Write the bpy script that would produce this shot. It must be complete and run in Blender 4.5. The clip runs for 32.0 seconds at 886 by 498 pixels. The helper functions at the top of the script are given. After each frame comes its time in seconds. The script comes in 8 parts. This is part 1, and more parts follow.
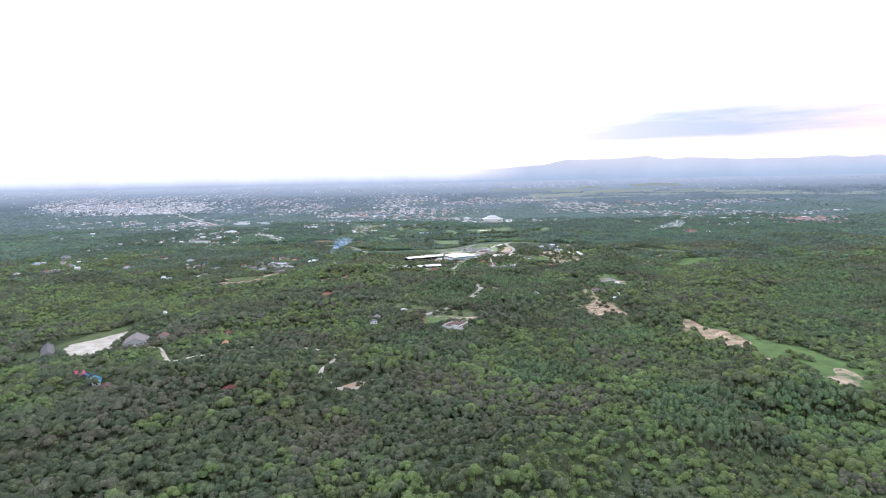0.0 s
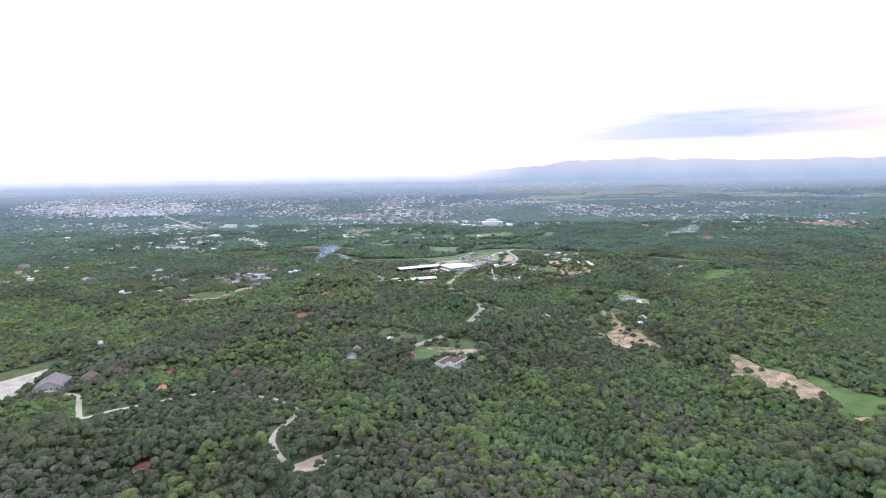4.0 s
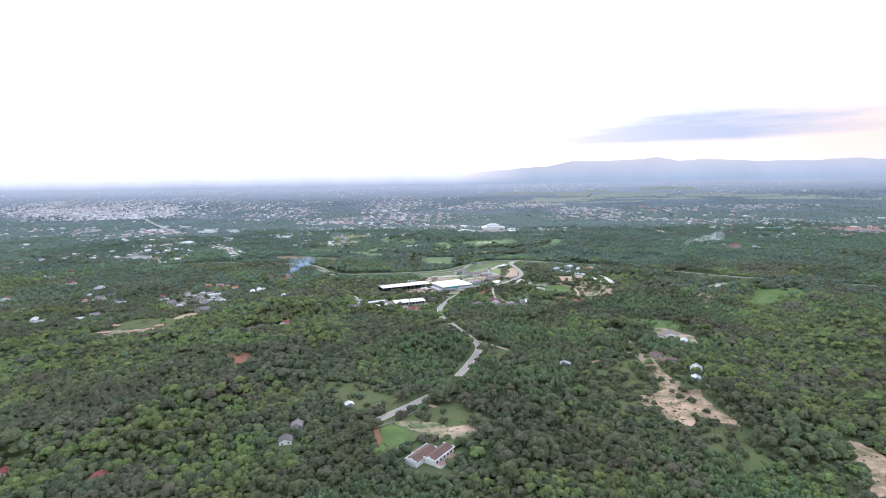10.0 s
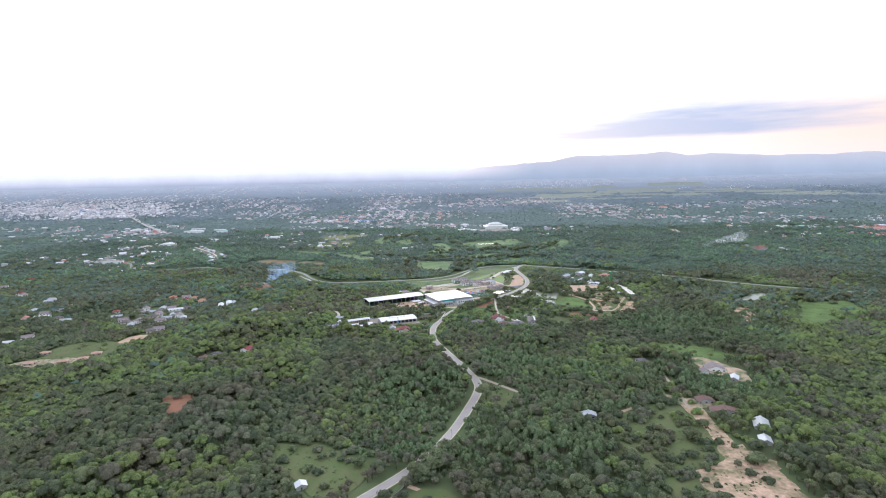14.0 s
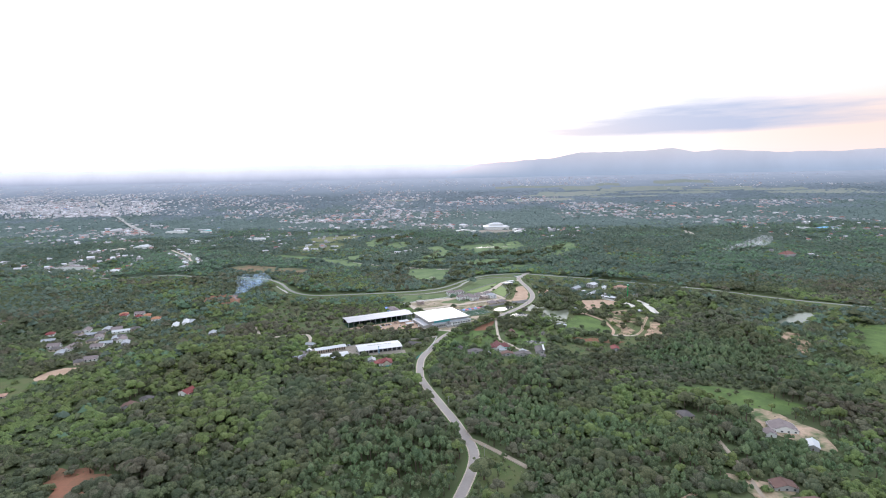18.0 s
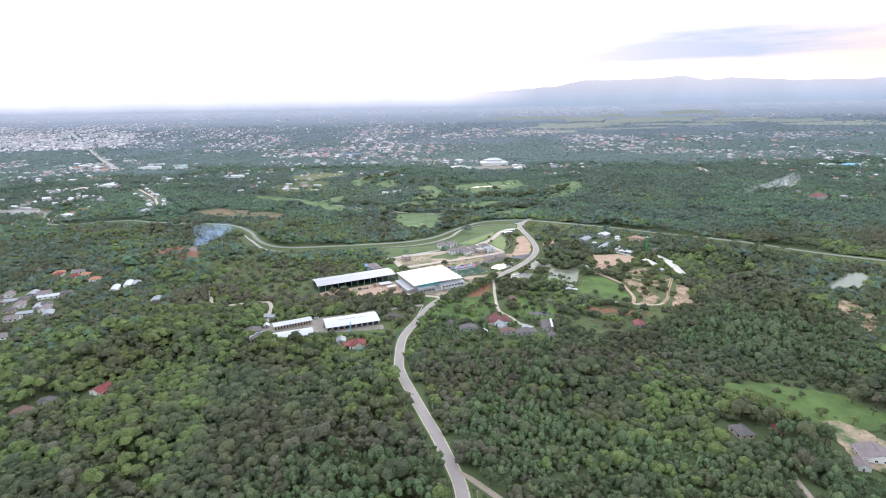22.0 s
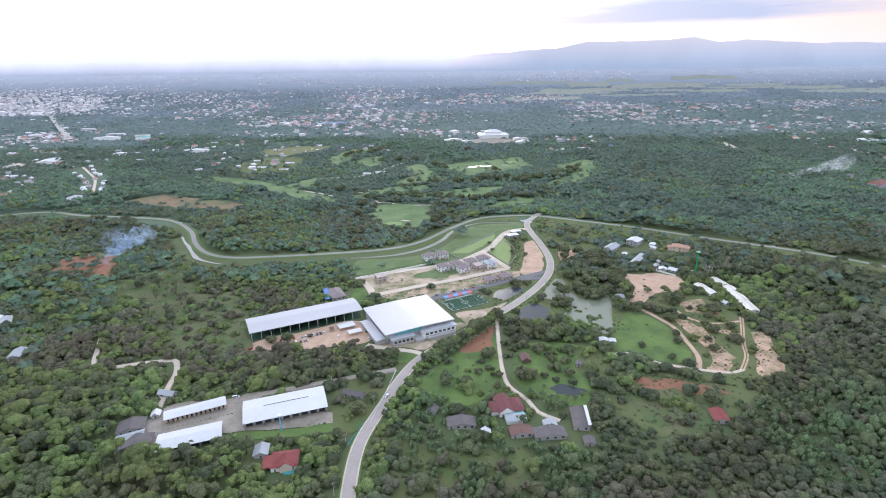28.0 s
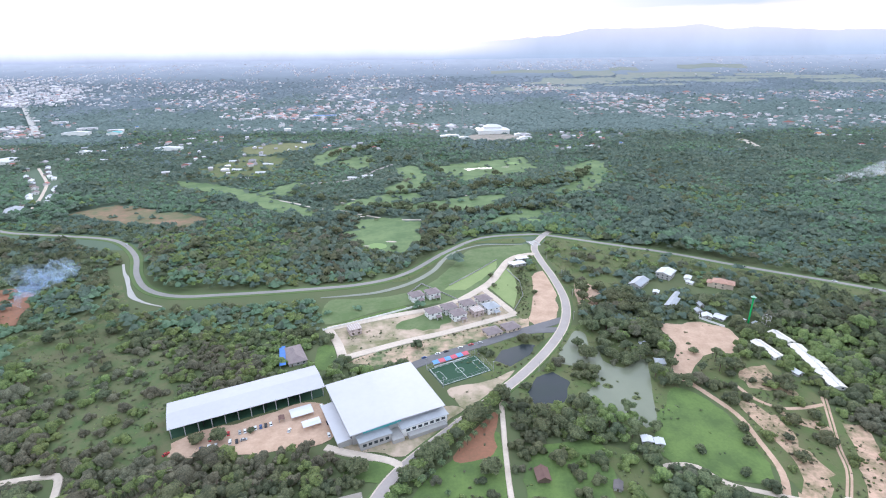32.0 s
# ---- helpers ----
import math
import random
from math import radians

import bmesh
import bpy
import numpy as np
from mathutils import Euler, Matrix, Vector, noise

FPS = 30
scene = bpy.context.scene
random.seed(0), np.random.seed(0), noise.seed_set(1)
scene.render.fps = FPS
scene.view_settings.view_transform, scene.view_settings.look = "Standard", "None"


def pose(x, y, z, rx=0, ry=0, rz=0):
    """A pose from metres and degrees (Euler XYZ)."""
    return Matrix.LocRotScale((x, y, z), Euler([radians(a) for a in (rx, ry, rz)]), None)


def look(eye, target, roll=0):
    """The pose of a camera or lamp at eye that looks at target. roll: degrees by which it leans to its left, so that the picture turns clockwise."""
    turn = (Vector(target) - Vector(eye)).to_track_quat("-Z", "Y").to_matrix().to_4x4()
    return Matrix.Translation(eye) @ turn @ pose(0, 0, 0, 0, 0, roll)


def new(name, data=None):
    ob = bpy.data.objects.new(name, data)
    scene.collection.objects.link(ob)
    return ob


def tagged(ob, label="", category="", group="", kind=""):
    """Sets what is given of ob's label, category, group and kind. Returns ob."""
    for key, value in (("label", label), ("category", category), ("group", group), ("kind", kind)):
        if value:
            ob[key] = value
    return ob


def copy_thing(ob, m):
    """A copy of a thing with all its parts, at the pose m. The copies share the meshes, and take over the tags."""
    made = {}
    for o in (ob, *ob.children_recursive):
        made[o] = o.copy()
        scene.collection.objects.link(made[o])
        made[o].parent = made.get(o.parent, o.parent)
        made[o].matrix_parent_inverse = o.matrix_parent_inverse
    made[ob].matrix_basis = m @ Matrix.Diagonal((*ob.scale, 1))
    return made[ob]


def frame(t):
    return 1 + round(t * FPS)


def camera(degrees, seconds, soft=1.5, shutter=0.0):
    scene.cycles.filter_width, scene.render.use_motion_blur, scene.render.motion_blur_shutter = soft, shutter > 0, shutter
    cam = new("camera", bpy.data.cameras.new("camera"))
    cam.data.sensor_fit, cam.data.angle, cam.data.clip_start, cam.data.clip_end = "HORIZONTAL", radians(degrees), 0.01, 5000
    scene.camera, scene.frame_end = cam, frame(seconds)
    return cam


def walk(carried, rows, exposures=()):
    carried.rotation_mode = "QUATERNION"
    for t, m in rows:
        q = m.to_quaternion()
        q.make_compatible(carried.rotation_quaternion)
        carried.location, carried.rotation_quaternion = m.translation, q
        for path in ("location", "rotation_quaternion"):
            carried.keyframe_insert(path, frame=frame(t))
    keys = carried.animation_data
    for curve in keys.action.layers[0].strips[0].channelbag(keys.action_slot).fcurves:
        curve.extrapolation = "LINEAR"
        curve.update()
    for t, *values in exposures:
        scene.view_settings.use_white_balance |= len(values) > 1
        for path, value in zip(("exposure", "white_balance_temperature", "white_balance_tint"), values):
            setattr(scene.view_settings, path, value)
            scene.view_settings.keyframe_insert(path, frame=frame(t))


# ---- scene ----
cam = camera(80.87, 32.0, soft=1.08)

# seconds, x, y, height, degrees down, degrees to the left, roll
PATH = [
    (0, 0.3, -0.1, 202.2, 7.24, 0.15, -1.24),
    (1, 0.0, 34.2, 204.3, 7.22, 0.09, -1.21),
    (2, 1.2, 69.0, 205.6, 7.21, -0.02, -1.16),
    (3, 3.3, 103.8, 206.3, 7.21, -0.06, -1.11),
    (3.5, 4.6, 121.2, 206.4, 7.21, -0.07, -1.09),
    (5.5, 10.8, 189.8, 206.4, 7.06, 0.08, -1.12),
    (6, 12.4, 206.8, 206.3, 7.04, 0.06, -1.11),
    (7, 15.8, 240.5, 206.2, 7.01, 0.03, -1.06),
    (8, 19.1, 274.0, 206.2, 7.00, 0.02, -1.01),
    (9, 22.4, 307.4, 206.4, 6.99, 0.03, -1.00),
    (10, 25.7, 340.8, 206.8, 7.02, 0.03, -1.04),
    (11, 28.8, 374.2, 207.4, 7.09, 0.03, -1.09),
    (12, 32.0, 407.6, 208.2, 7.26, 0.10, -1.16),
    (13, 35.1, 441.2, 209.2, 7.41, 0.20, -1.21),
    (14, 38.1, 474.8, 210.2, 7.49, 0.28, -1.22),
    (14.5, 39.7, 491.6, 210.8, 7.53, 0.30, -1.23),
    (16.5, 45.7, 558.7, 213.0, 7.76, 0.31, -1.18),
    (17, 47.2, 575.4, 213.5, 7.74, 0.31, -1.16),
    (18, 50.1, 608.7, 214.4, 7.86, 0.31, -1.14),
    (19, 53.0, 641.8, 215.2, 7.84, 0.26, -1.11),
    (19.5, 54.4, 658.3, 215.5, 7.75, 0.23, -1.10),
    (20, 55.7, 674.8, 215.8, 7.82, 0.20, -1.09),
    (20.5, 57.0, 691.2, 216.1, 8.79, 0.17, -1.08),
    (21, 58.3, 707.5, 216.3, 10.68, 0.15, -1.08),
    (21.5, 59.5, 723.8, 216.6, 13.04, 0.14, -1.08),
    (22, 60.7, 740.1, 216.8, 15.30, 0.11, -1.09),
    (22.5, 61.9, 756.4, 217.0, 15.24, 0.08, -1.10),
    (23, 63.0, 772.7, 217.3, 15.33, 0.05, -1.12),
    (23.5, 64.0, 789.0, 217.5, 16.02, 0.02, -1.13),
    (24, 65.0, 805.3, 217.8, 16.85, 0.00, -1.14),
    (24.5, 66.0, 821.6, 218.2, 17.40, -0.00, -1.15),
    (26.5, 69.3, 887.4, 220.2, 19.18, -0.32, -0.72),
    (27, 70.1, 904.0, 220.9, 19.17, -0.33, -0.74),
    (27.5, 70.9, 920.6, 221.7, 19.15, -0.33, -0.74),
    (28, 71.7, 937.3, 222.6, 19.12, -0.35, -0.75),
    (28.5, 72.5, 954.0, 223.5, 19.66, -0.36, -0.76),
    (29, 73.3, 970.7, 224.5, 20.57, -0.38, -0.76),
    (29.5, 74.2, 987.4, 225.6, 20.58, -0.41, -0.74),
    (30, 75.2, 1004.0, 226.7, 20.58, -0.43, -0.74),
    (31, 77.6, 1036.4, 228.7, 20.48, -0.51, -0.72),
    (32, 80.7, 1067.3, 230.1, 20.41, -0.55, -0.71),
]
walk(cam, [(t, pose(x, y, z, 90 - down, 0, left) @ pose(0, 0, 0, 0, 0, roll)) for t, x, y, z, down, left, roll in PATH],
     [(0, 0.52, 5600, 10), (9, 0.44, 5600, 10), (13, 0.38, 5700, 10), (18, 0.29, 5800, 10), (20, 0.32, 5800, 10), (22, 0.53, 5850, 10), (24, 0.4, 5780, 12), (27, 0.12, 5680, 12), (28, 0.39, 5620, 12), (29, 0.37, 5590, 12), (31, 0.24, 5560, 11), (31.5, 0.46, 5560, 11), (32, 0.67, 5550, 11)])


# ---- small tools ----
def nodes_of(tree):
    tree.nodes.clear()
    return tree.nodes, tree.links


def math_node(tree, op, a, b=None, clamp=False):
    n = tree.nodes.new("ShaderNodeMath")
    n.operation, n.use_clamp = op, clamp
    for k, v in enumerate((a, b)):
        if v is None:
            continue
        if isinstance(v, (int, float)):
            n.inputs[k].default_value = v
        else:
            tree.links.new(v, n.inputs[k])
    return n.outputs[0]


def mix_colour(tree, fac, a, b, how="MIX"):
    n = tree.nodes.new("ShaderNodeMix")
    n.data_type, n.blend_type = "RGBA", how
    for k, v in ((0, fac), (6, a), (7, b)):
        if isinstance(v, (int, float)):
            n.inputs[k].default_value = v
        elif isinstance(v, tuple):
            n.inputs[k].default_value = (*v, 1) if len(v) == 3 else v
        else:
            tree.links.new(v, n.inputs[k])
    return n.outputs[2]


def noise_at(tree, vector, scale, detail=3.0, rough=0.6):
    n = tree.nodes.new("ShaderNodeTexNoise")
    n.inputs["Scale"].default_value, n.inputs["Detail"].default_value, n.inputs["Roughness"].default_value = scale, detail, rough
    tree.links.new(vector, n.inputs["Vector"])
    return n.outputs[0]


def ramp(tree, fac, stops):
    n = tree.nodes.new("ShaderNodeValToRGB")
    while len(n.color_ramp.elements) < len(stops):
        n.color_ramp.elements.new(0.5)
    for e, (at, c) in zip(n.color_ramp.elements, stops):
        e.position, e.color = at, (*c, 1)
    tree.links.new(fac, n.inputs[0])
    return n.outputs[0]


def wood_noise(x, y, s, seed):
    """Smooth random field in 0..1 for stands of trees, by value noise."""
    g = np.random.default_rng(seed).random((256, 256))
    u, v = x / s, y / s
    i, j = np.floor(u).astype(int), np.floor(v).astype(int)
    fu, fv = u - i, v - j
    fu, fv = fu * fu * (3 - 2 * fu), fv * fv * (3 - 2 * fv)
    at = lambda a, b: g[(i + a) % 256, (j + b) % 256]
    return (at(0, 0) * (1 - fu) + at(1, 0) * fu) * (1 - fv) + (at(0, 1) * (1 - fu) + at(1, 1) * fu) * fv


# ---- sky and light ----
SUN_ELEVATION, SUN_AZIMUTH = radians(6), radians(2)
world = bpy.data.worlds.new("sky")
scene.world = world
world.use_nodes = True
wt = world.node_tree
wn, wl = nodes_of(wt)
sky = wn.new("ShaderNodeTexSky")
sky.sky_type, sky.sun_disc = "NISHITA", False
sky.sun_elevation, sky.sun_rotation = SUN_ELEVATION, SUN_AZIMUTH
sky.air_density, sky.dust_density = 1.0, 2.0
clear = wn.new("ShaderNodeBackground")
wl.new(sky.outputs[0], clear.inputs[0])
clear.inputs[1].default_value = 0.08
place = wn.new("ShaderNodeTexCoord").outputs["Generated"]
split = wn.new("ShaderNodeSeparateXYZ")
wl.new(place, split.inputs[0])
height = math_node(wt, "ARCSINE", split.outputs[2])
azimuth = math_node(wt, "ARCTAN2", split.outputs[0], split.outputs[1])
overcast = ramp(wt, math_node(wt, "ADD", math_node(wt, "MULTIPLY", height, 0.6), 0.1, True),
                [(0.0, (0.55, 0.6, 0.7)), (0.1, (0.82, 0.78, 0.84)), (0.125, (1.08, 1.0, 1.02)), (0.17, (1.2, 1.2, 1.22)), (1.0, (1.0, 1.05, 1.13))])
# the warm evening glow round the hidden sun
glow = math_node(wt, "SUBTRACT", 1.0, math_node(wt, "ADD", math_node(wt, "POWER", math_node(wt, "DIVIDE", math_node(wt, "SUBTRACT", azimuth, 0.02), 0.3), 2.0),
                 math_node(wt, "POWER", math_node(wt, "DIVIDE", height, 0.06), 2.0)), True)
overcast = mix_colour(wt, math_node(wt, "MULTIPLY", glow, 0.8), overcast, (1.05, 0.76, 0.66))
# long flat cloud bank beside the sun, broken by noise stretched along the horizon
stretch = wn.new("ShaderNodeCombineXYZ")
wl.new(azimuth, stretch.inputs[0])
wl.new(math_node(wt, "MULTIPLY", height, 9.0), stretch.inputs[1])
wisps = noise_at(wt, stretch.outputs[0], 3.2, 6.0, 0.6)
fine = noise_at(wt, stretch.outputs[0], 11.0, 4.0, 0.6)
rise_ = math_node(wt, "SUBTRACT", height, 0.0765)
reach_ = math_node(wt, "ADD", 0.008, math_node(wt, "MULTIPLY", math_node(wt, "DIVIDE", math_node(wt, "SUBTRACT", azimuth, 0.08), 0.36, True), 0.042))
fall = math_node(wt, "MAXIMUM", math_node(wt, "DIVIDE", rise_, reach_), math_node(wt, "DIVIDE", rise_, -0.0135))
bank = math_node(wt, "SUBTRACT", 1.12, math_node(wt, "ADD", math_node(wt, "POWER", math_node(wt, "DIVIDE", math_node(wt, "SUBTRACT", azimuth, 0.36), 0.36), 2.0), math_node(wt, "MULTIPLY", fall, fall)))
bank = math_node(wt, "ADD", bank, math_node(wt, "MULTIPLY", math_node(wt, "SUBTRACT", wisps, 0.45), 1.7))
bank = math_node(wt, "MULTIPLY", math_node(wt, "ADD", bank, math_node(wt, "MULTIPLY", math_node(wt, "SUBTRACT", fine, 0.45), 0.7)), 0.9, True)
cream = math_node(wt, "SUBTRACT", 1.0, math_node(wt, "ADD", math_node(wt, "POWER", math_node(wt, "DIVIDE", math_node(wt, "SUBTRACT", azimuth, 0.75), 0.5), 2.0),
                  math_node(wt, "POWER", math_node(wt, "DIVIDE", math_node(wt, "SUBTRACT", height, 0.075), 0.09), 2.0)), True)
overcast = mix_colour(wt, math_node(wt, "MULTIPLY", cream, 0.85), overcast, (0.95, 0.67, 0.53))
overcast = mix_colour(wt, math_node(wt, "MULTIPLY", bank, 0.9), overcast, (0.40, 0.47, 0.64))
cloudy = wn.new("ShaderNodeBackground")
wl.new(overcast, cloudy.inputs[0])
cloudy.inputs[1].default_value = 1.0
both = wn.new("ShaderNodeMixShader")
both.inputs[0].default_value = 0.88
wl.new(clear.outputs[0], both.inputs[1])
wl.new(cloudy.outputs[0], both.inputs[2])
wl.new(both.outputs[0], wn.new("ShaderNodeOutputWorld").inputs[0])

sun_data = bpy.data.lights.new("sun", "SUN")
sun_data.energy, sun_data.angle, sun_data.color = 0.7, radians(14), (1.0, 0.86, 0.72)
sun = new("sun", sun_data)
sun.matrix_world = look((0, 3000, 400), (0, 3000 - 100 * math.cos(SUN_ELEVATION * 3), 400 - 100 * math.sin(SUN_ELEVATION * 3)))


# ---- materials ----
def material(name, colour, other=None, scale=0.3, rough=0.85, metal=0.0, fine=6.0, bump=0.0, island=0.0, patch=0.5, thin=0.0, speck=1.2):
    """A surface whose colour wanders between two tones at a coarse and a fine scale (per metre)."""
    m = bpy.data.materials.new(name)
    m.use_nodes = True
    t = m.node_tree
    n, l = nodes_of(t)
    b = n.new("ShaderNodeBsdfPrincipled")
    l.new(b.outputs[0], n.new("ShaderNodeOutputMaterial").inputs[0])
    b.inputs["Roughness"].default_value, b.inputs["Metallic"].default_value = rough, metal
    b.inputs["Specular IOR Level"].default_value = 0.5 if rough < 0.2 else 0.25
    geo = n.new("ShaderNodeNewGeometry")
    other = other or tuple(v * 0.7 for v in colour)
    coarse = noise_at(t, geo.outputs["Position"], scale, 4.0)
    small = noise_at(t, geo.outputs["Position"], fine, 3.0)
    f = math_node(t, "ADD", math_node(t, "MULTIPLY", math_node(t, "SUBTRACT", coarse, 0.5), 4 * patch), 0.5)
    f = math_node(t, "ADD", f, math_node(t, "MULTIPLY", math_node(t, "SUBTRACT", small, 0.5), speck), True)
    c = mix_colour(t, f, colour, other)
    if island:
        v = math_node(t, "ADD", math_node(t, "MULTIPLY", geo.outputs["Random Per Island"], 2 * island), 1 - island)
        c = mix_colour(t, 1.0, c, mix_colour(t, 1.0, (1, 1, 1), v_colour(t, v), "MULTIPLY"), "MULTIPLY")
    l.new(c, b.inputs["Base Color"])
    if bump:
        u = n.new("ShaderNodeBump")
        u.inputs["Strength"].default_value, u.inputs["Distance"].default_value = 0.6, bump
        l.new(small, u.inputs["Height"])
        l.new(u.outputs[0], b.inputs["Normal"])
    if thin:
        # leaves let some light through
        leaf, both_sides = n.new("ShaderNodeBsdfTranslucent"), n.new("ShaderNodeMixShader")
        both_sides.inputs[0].default_value = thin
        l.new(c, leaf.inputs[0])
        l.new(b.outputs[0], both_sides.inputs[1])
        l.new(leaf.outputs[0], both_sides.inputs[2])
        l.new(both_sides.outputs[0], [k for k in n if k.type == "OUTPUT_MATERIAL"][0].inputs[0])
    return m


def v_colour(t, v):
    n = t.nodes.new("ShaderNodeCombineColor")
    for k in range(3):
        t.links.new(v, n.inputs[k])
    return n.outputs[0]


def leaf_material(name, colour, other):
    """Foliage whose tone also wanders from stand to stand, between lush and dry."""
    m = material(name, colour, other, 0.09, 0.7, fine=1.1, bump=0.9, island=0.2, thin=0.4, speck=3.4)
    t = m.node_tree
    mixes = [l_ for l_ in t.links if l_.to_socket.name in ("Base Color",) or (l_.to_node.type == "BSDF_TRANSLUCENT" and l_.to_socket.name == "Color")]
    source = mixes[0].from_socket
    wide = noise_at(t, t.nodes.new("ShaderNodeNewGeometry").outputs["Position"], 0.011, 3.0)
    f = math_node(t, "ADD", math_node(t, "MULTIPLY", math_node(t, "SUBTRACT", wide, 0.5), 3.2), 0.5, True)
    tone = mix_colour(t, 1.0, source, mix_colour(t, f, (0.97, 0.88, 0.82), (1.08, 1.17, 1.04)), "MULTIPLY")
    for l_ in mixes:
        t.links.new(tone, l_.to_socket)
    return m


LEAF = [leaf_material("leaf_mid", (0.208, 0.226, 0.127), (0.090, 0.113, 0.066)),
        leaf_material("leaf_dark", (0.157, 0.178, 0.110), (0.070, 0.090, 0.058)),
        leaf_material("leaf_light", (0.262, 0.318, 0.121), (0.119, 0.166, 0.071)),
        leaf_material("leaf_grey", (0.222, 0.216, 0.155), (0.106, 0.110, 0.082)),
        leaf_material("bamboo_leaf", (0.218, 0.275, 0.146), (0.098, 0.143, 0.083))]
BARK = material("bark", (0.16, 0.12, 0.09), (0.1, 0.08, 0.06), 1.0, 0.9)
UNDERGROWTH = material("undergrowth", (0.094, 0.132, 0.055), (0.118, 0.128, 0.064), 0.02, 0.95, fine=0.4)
# undergrowth of the far ground, lightened and blued by haze in its colour
FAR_GROWTH = material("hazy_far_undergrowth", (0.118, 0.157, 0.108), (0.098, 0.136, 0.09), 0.01, 0.95, fine=0.1)
LAWN = material("mown_grass", (0.142, 0.208, 0.062), (0.092, 0.138, 0.047), 0.05, 0.95, fine=0.5, patch=0.9, bump=0.1)
OPEN_GRASS = material("open_grassland", (0.165, 0.205, 0.098), (0.115, 0.165, 0.066), 0.05, 0.95, fine=0.3, patch=0.9, bump=0.2)
PALE_LAWN = material("dry_mown_lawn", (0.27, 0.325, 0.14), (0.22, 0.28, 0.115), 0.05, 0.95, fine=0.5)
FAIRWAY = material("fairway_grass", (0.18, 0.242, 0.108), (0.115, 0.172, 0.076), 0.025, 0.95, fine=0.15, patch=0.8)
MEADOW = material("rough_meadow", (0.104, 0.142, 0.050), (0.142, 0.147, 0.068), 0.06, 0.95, fine=0.35, patch=0.8, bump=0.2)
DRY = material("dry_grass", (0.2, 0.19, 0.095), (0.13, 0.155, 0.065), 0.06, 0.95, fine=0.5, bump=0.2)
SAND = material("pink_sand", (0.57, 0.405, 0.30), (0.43, 0.295, 0.21), 0.08, 0.95, fine=0.5, patch=0.7, bump=0.2)
PALE_SAND = material("pale_sand", (0.62, 0.55, 0.48), (0.42, 0.36, 0.29), 0.07, 0.95, fine=0.4, patch=0.9, bump=0.2)
RED_SOIL = material("red_soil", (0.34, 0.155, 0.098), (0.21, 0.125, 0.075), 0.05, 0.95, fine=0.5, bump=0.2)
PATCHY = material("sand_with_grass", (0.56, 0.40, 0.30), (0.10, 0.15, 0.06), 0.045, 0.95, fine=0.16, bump=0.2, patch=1.0)
ASPHALT = material("dusty_asphalt", (0.43, 0.38, 0.355), (0.35, 0.31, 0.292), 0.04, 0.9, fine=0.5)
CONCRETE = material("concrete", (0.48, 0.46, 0.43), (0.38, 0.36, 0.34), 0.08, 0.85, fine=1.5)
DIRT_ROAD = material("dirt_track", (0.46, 0.38, 0.31), (0.36, 0.29, 0.22), 0.06, 0.95, fine=0.8)
WATER_CANAL = material("canal_water", (0.22, 0.235, 0.2), (0.17, 0.19, 0.15), 0.03, 0.6, fine=0.05)
HIGHWAY = material("worn_concrete_road", (0.32, 0.30, 0.28), (0.26, 0.245, 0.235), 0.03, 0.9, fine=0.4)
FIELD_BROWN = material("weedy_ploughed_soil", (0.27, 0.175, 0.115), (0.13, 0.15, 0.075), 0.02, 0.95, fine=0.1, patch=0.9)
WATER_MID = material("pond_water_olive", (0.22, 0.235, 0.17), (0.19, 0.205, 0.145), 0.03, 0.2, fine=0.05)
ERODED = material("eroded_sand", (0.60, 0.405, 0.295), (0.19, 0.17, 0.09), 0.075, 0.95, fine=0.35, bump=0.4, patch=0.75)
YARD = material("dusty_yard", (0.37, 0.325, 0.285), (0.24, 0.215, 0.17), 0.06, 0.95, fine=0.4, patch=0.8)
DRY_SCRUB = material("dry_scrub_ground", (0.092, 0.135, 0.052), (0.15, 0.148, 0.078), 0.06, 0.95, fine=0.3, bump=0.3, patch=0.9)
PARKING = material("newer_asphalt", (0.19, 0.185, 0.19), (0.15, 0.145, 0.15), 0.05, 0.9, fine=0.5)
VERGE = material("roadside_grass", (0.100, 0.155, 0.055), (0.125, 0.165, 0.064), 0.06, 0.95, fine=0.4, patch=0.8)
LANE = material("pale_laterite_lane", (0.66, 0.565, 0.475), (0.49, 0.41, 0.335), 0.05, 0.95, fine=0.5)
SOIL_TAN = material("tan_plot_soil", (0.52, 0.405, 0.315), (0.21, 0.205, 0.11), 0.045, 0.95, fine=0.16, bump=0.2, patch=0.9)
WATER_DARK = material("pond_water_dark", (0.035, 0.04, 0.05), (0.03, 0.04, 0.04), 0.03, 0.22, fine=0.05)
ROOF_HALL = material("pale_metal_sheet", (0.525, 0.515, 0.535), (0.48, 0.47, 0.495), 0.03, 0.4, fine=0.3)
ROOF_WHITE = material("white_metal_sheet", (0.66, 0.66, 0.68), (0.58, 0.58, 0.60), 0.03, 0.5, fine=0.3)
ROOF_GREY = material("grey_metal_sheet", (0.42, 0.44, 0.47), (0.34, 0.35, 0.38), 0.1, 0.5, fine=0.6)
ROOF_DARK = material("dark_fibre_cement", (0.17, 0.15, 0.15), (0.12, 0.11, 0.11), 0.2, 0.8, fine=1.0)
ROOF_BROWN = material("brown_tiles", (0.20, 0.12, 0.10), (0.15, 0.09, 0.08), 0.3, 0.8, fine=2.0, bump=0.05)
ROOF_MAROON = material("maroon_tiles", (0.22, 0.085, 0.085), (0.16, 0.07, 0.072), 0.3, 0.8, fine=2.0, bump=0.05)
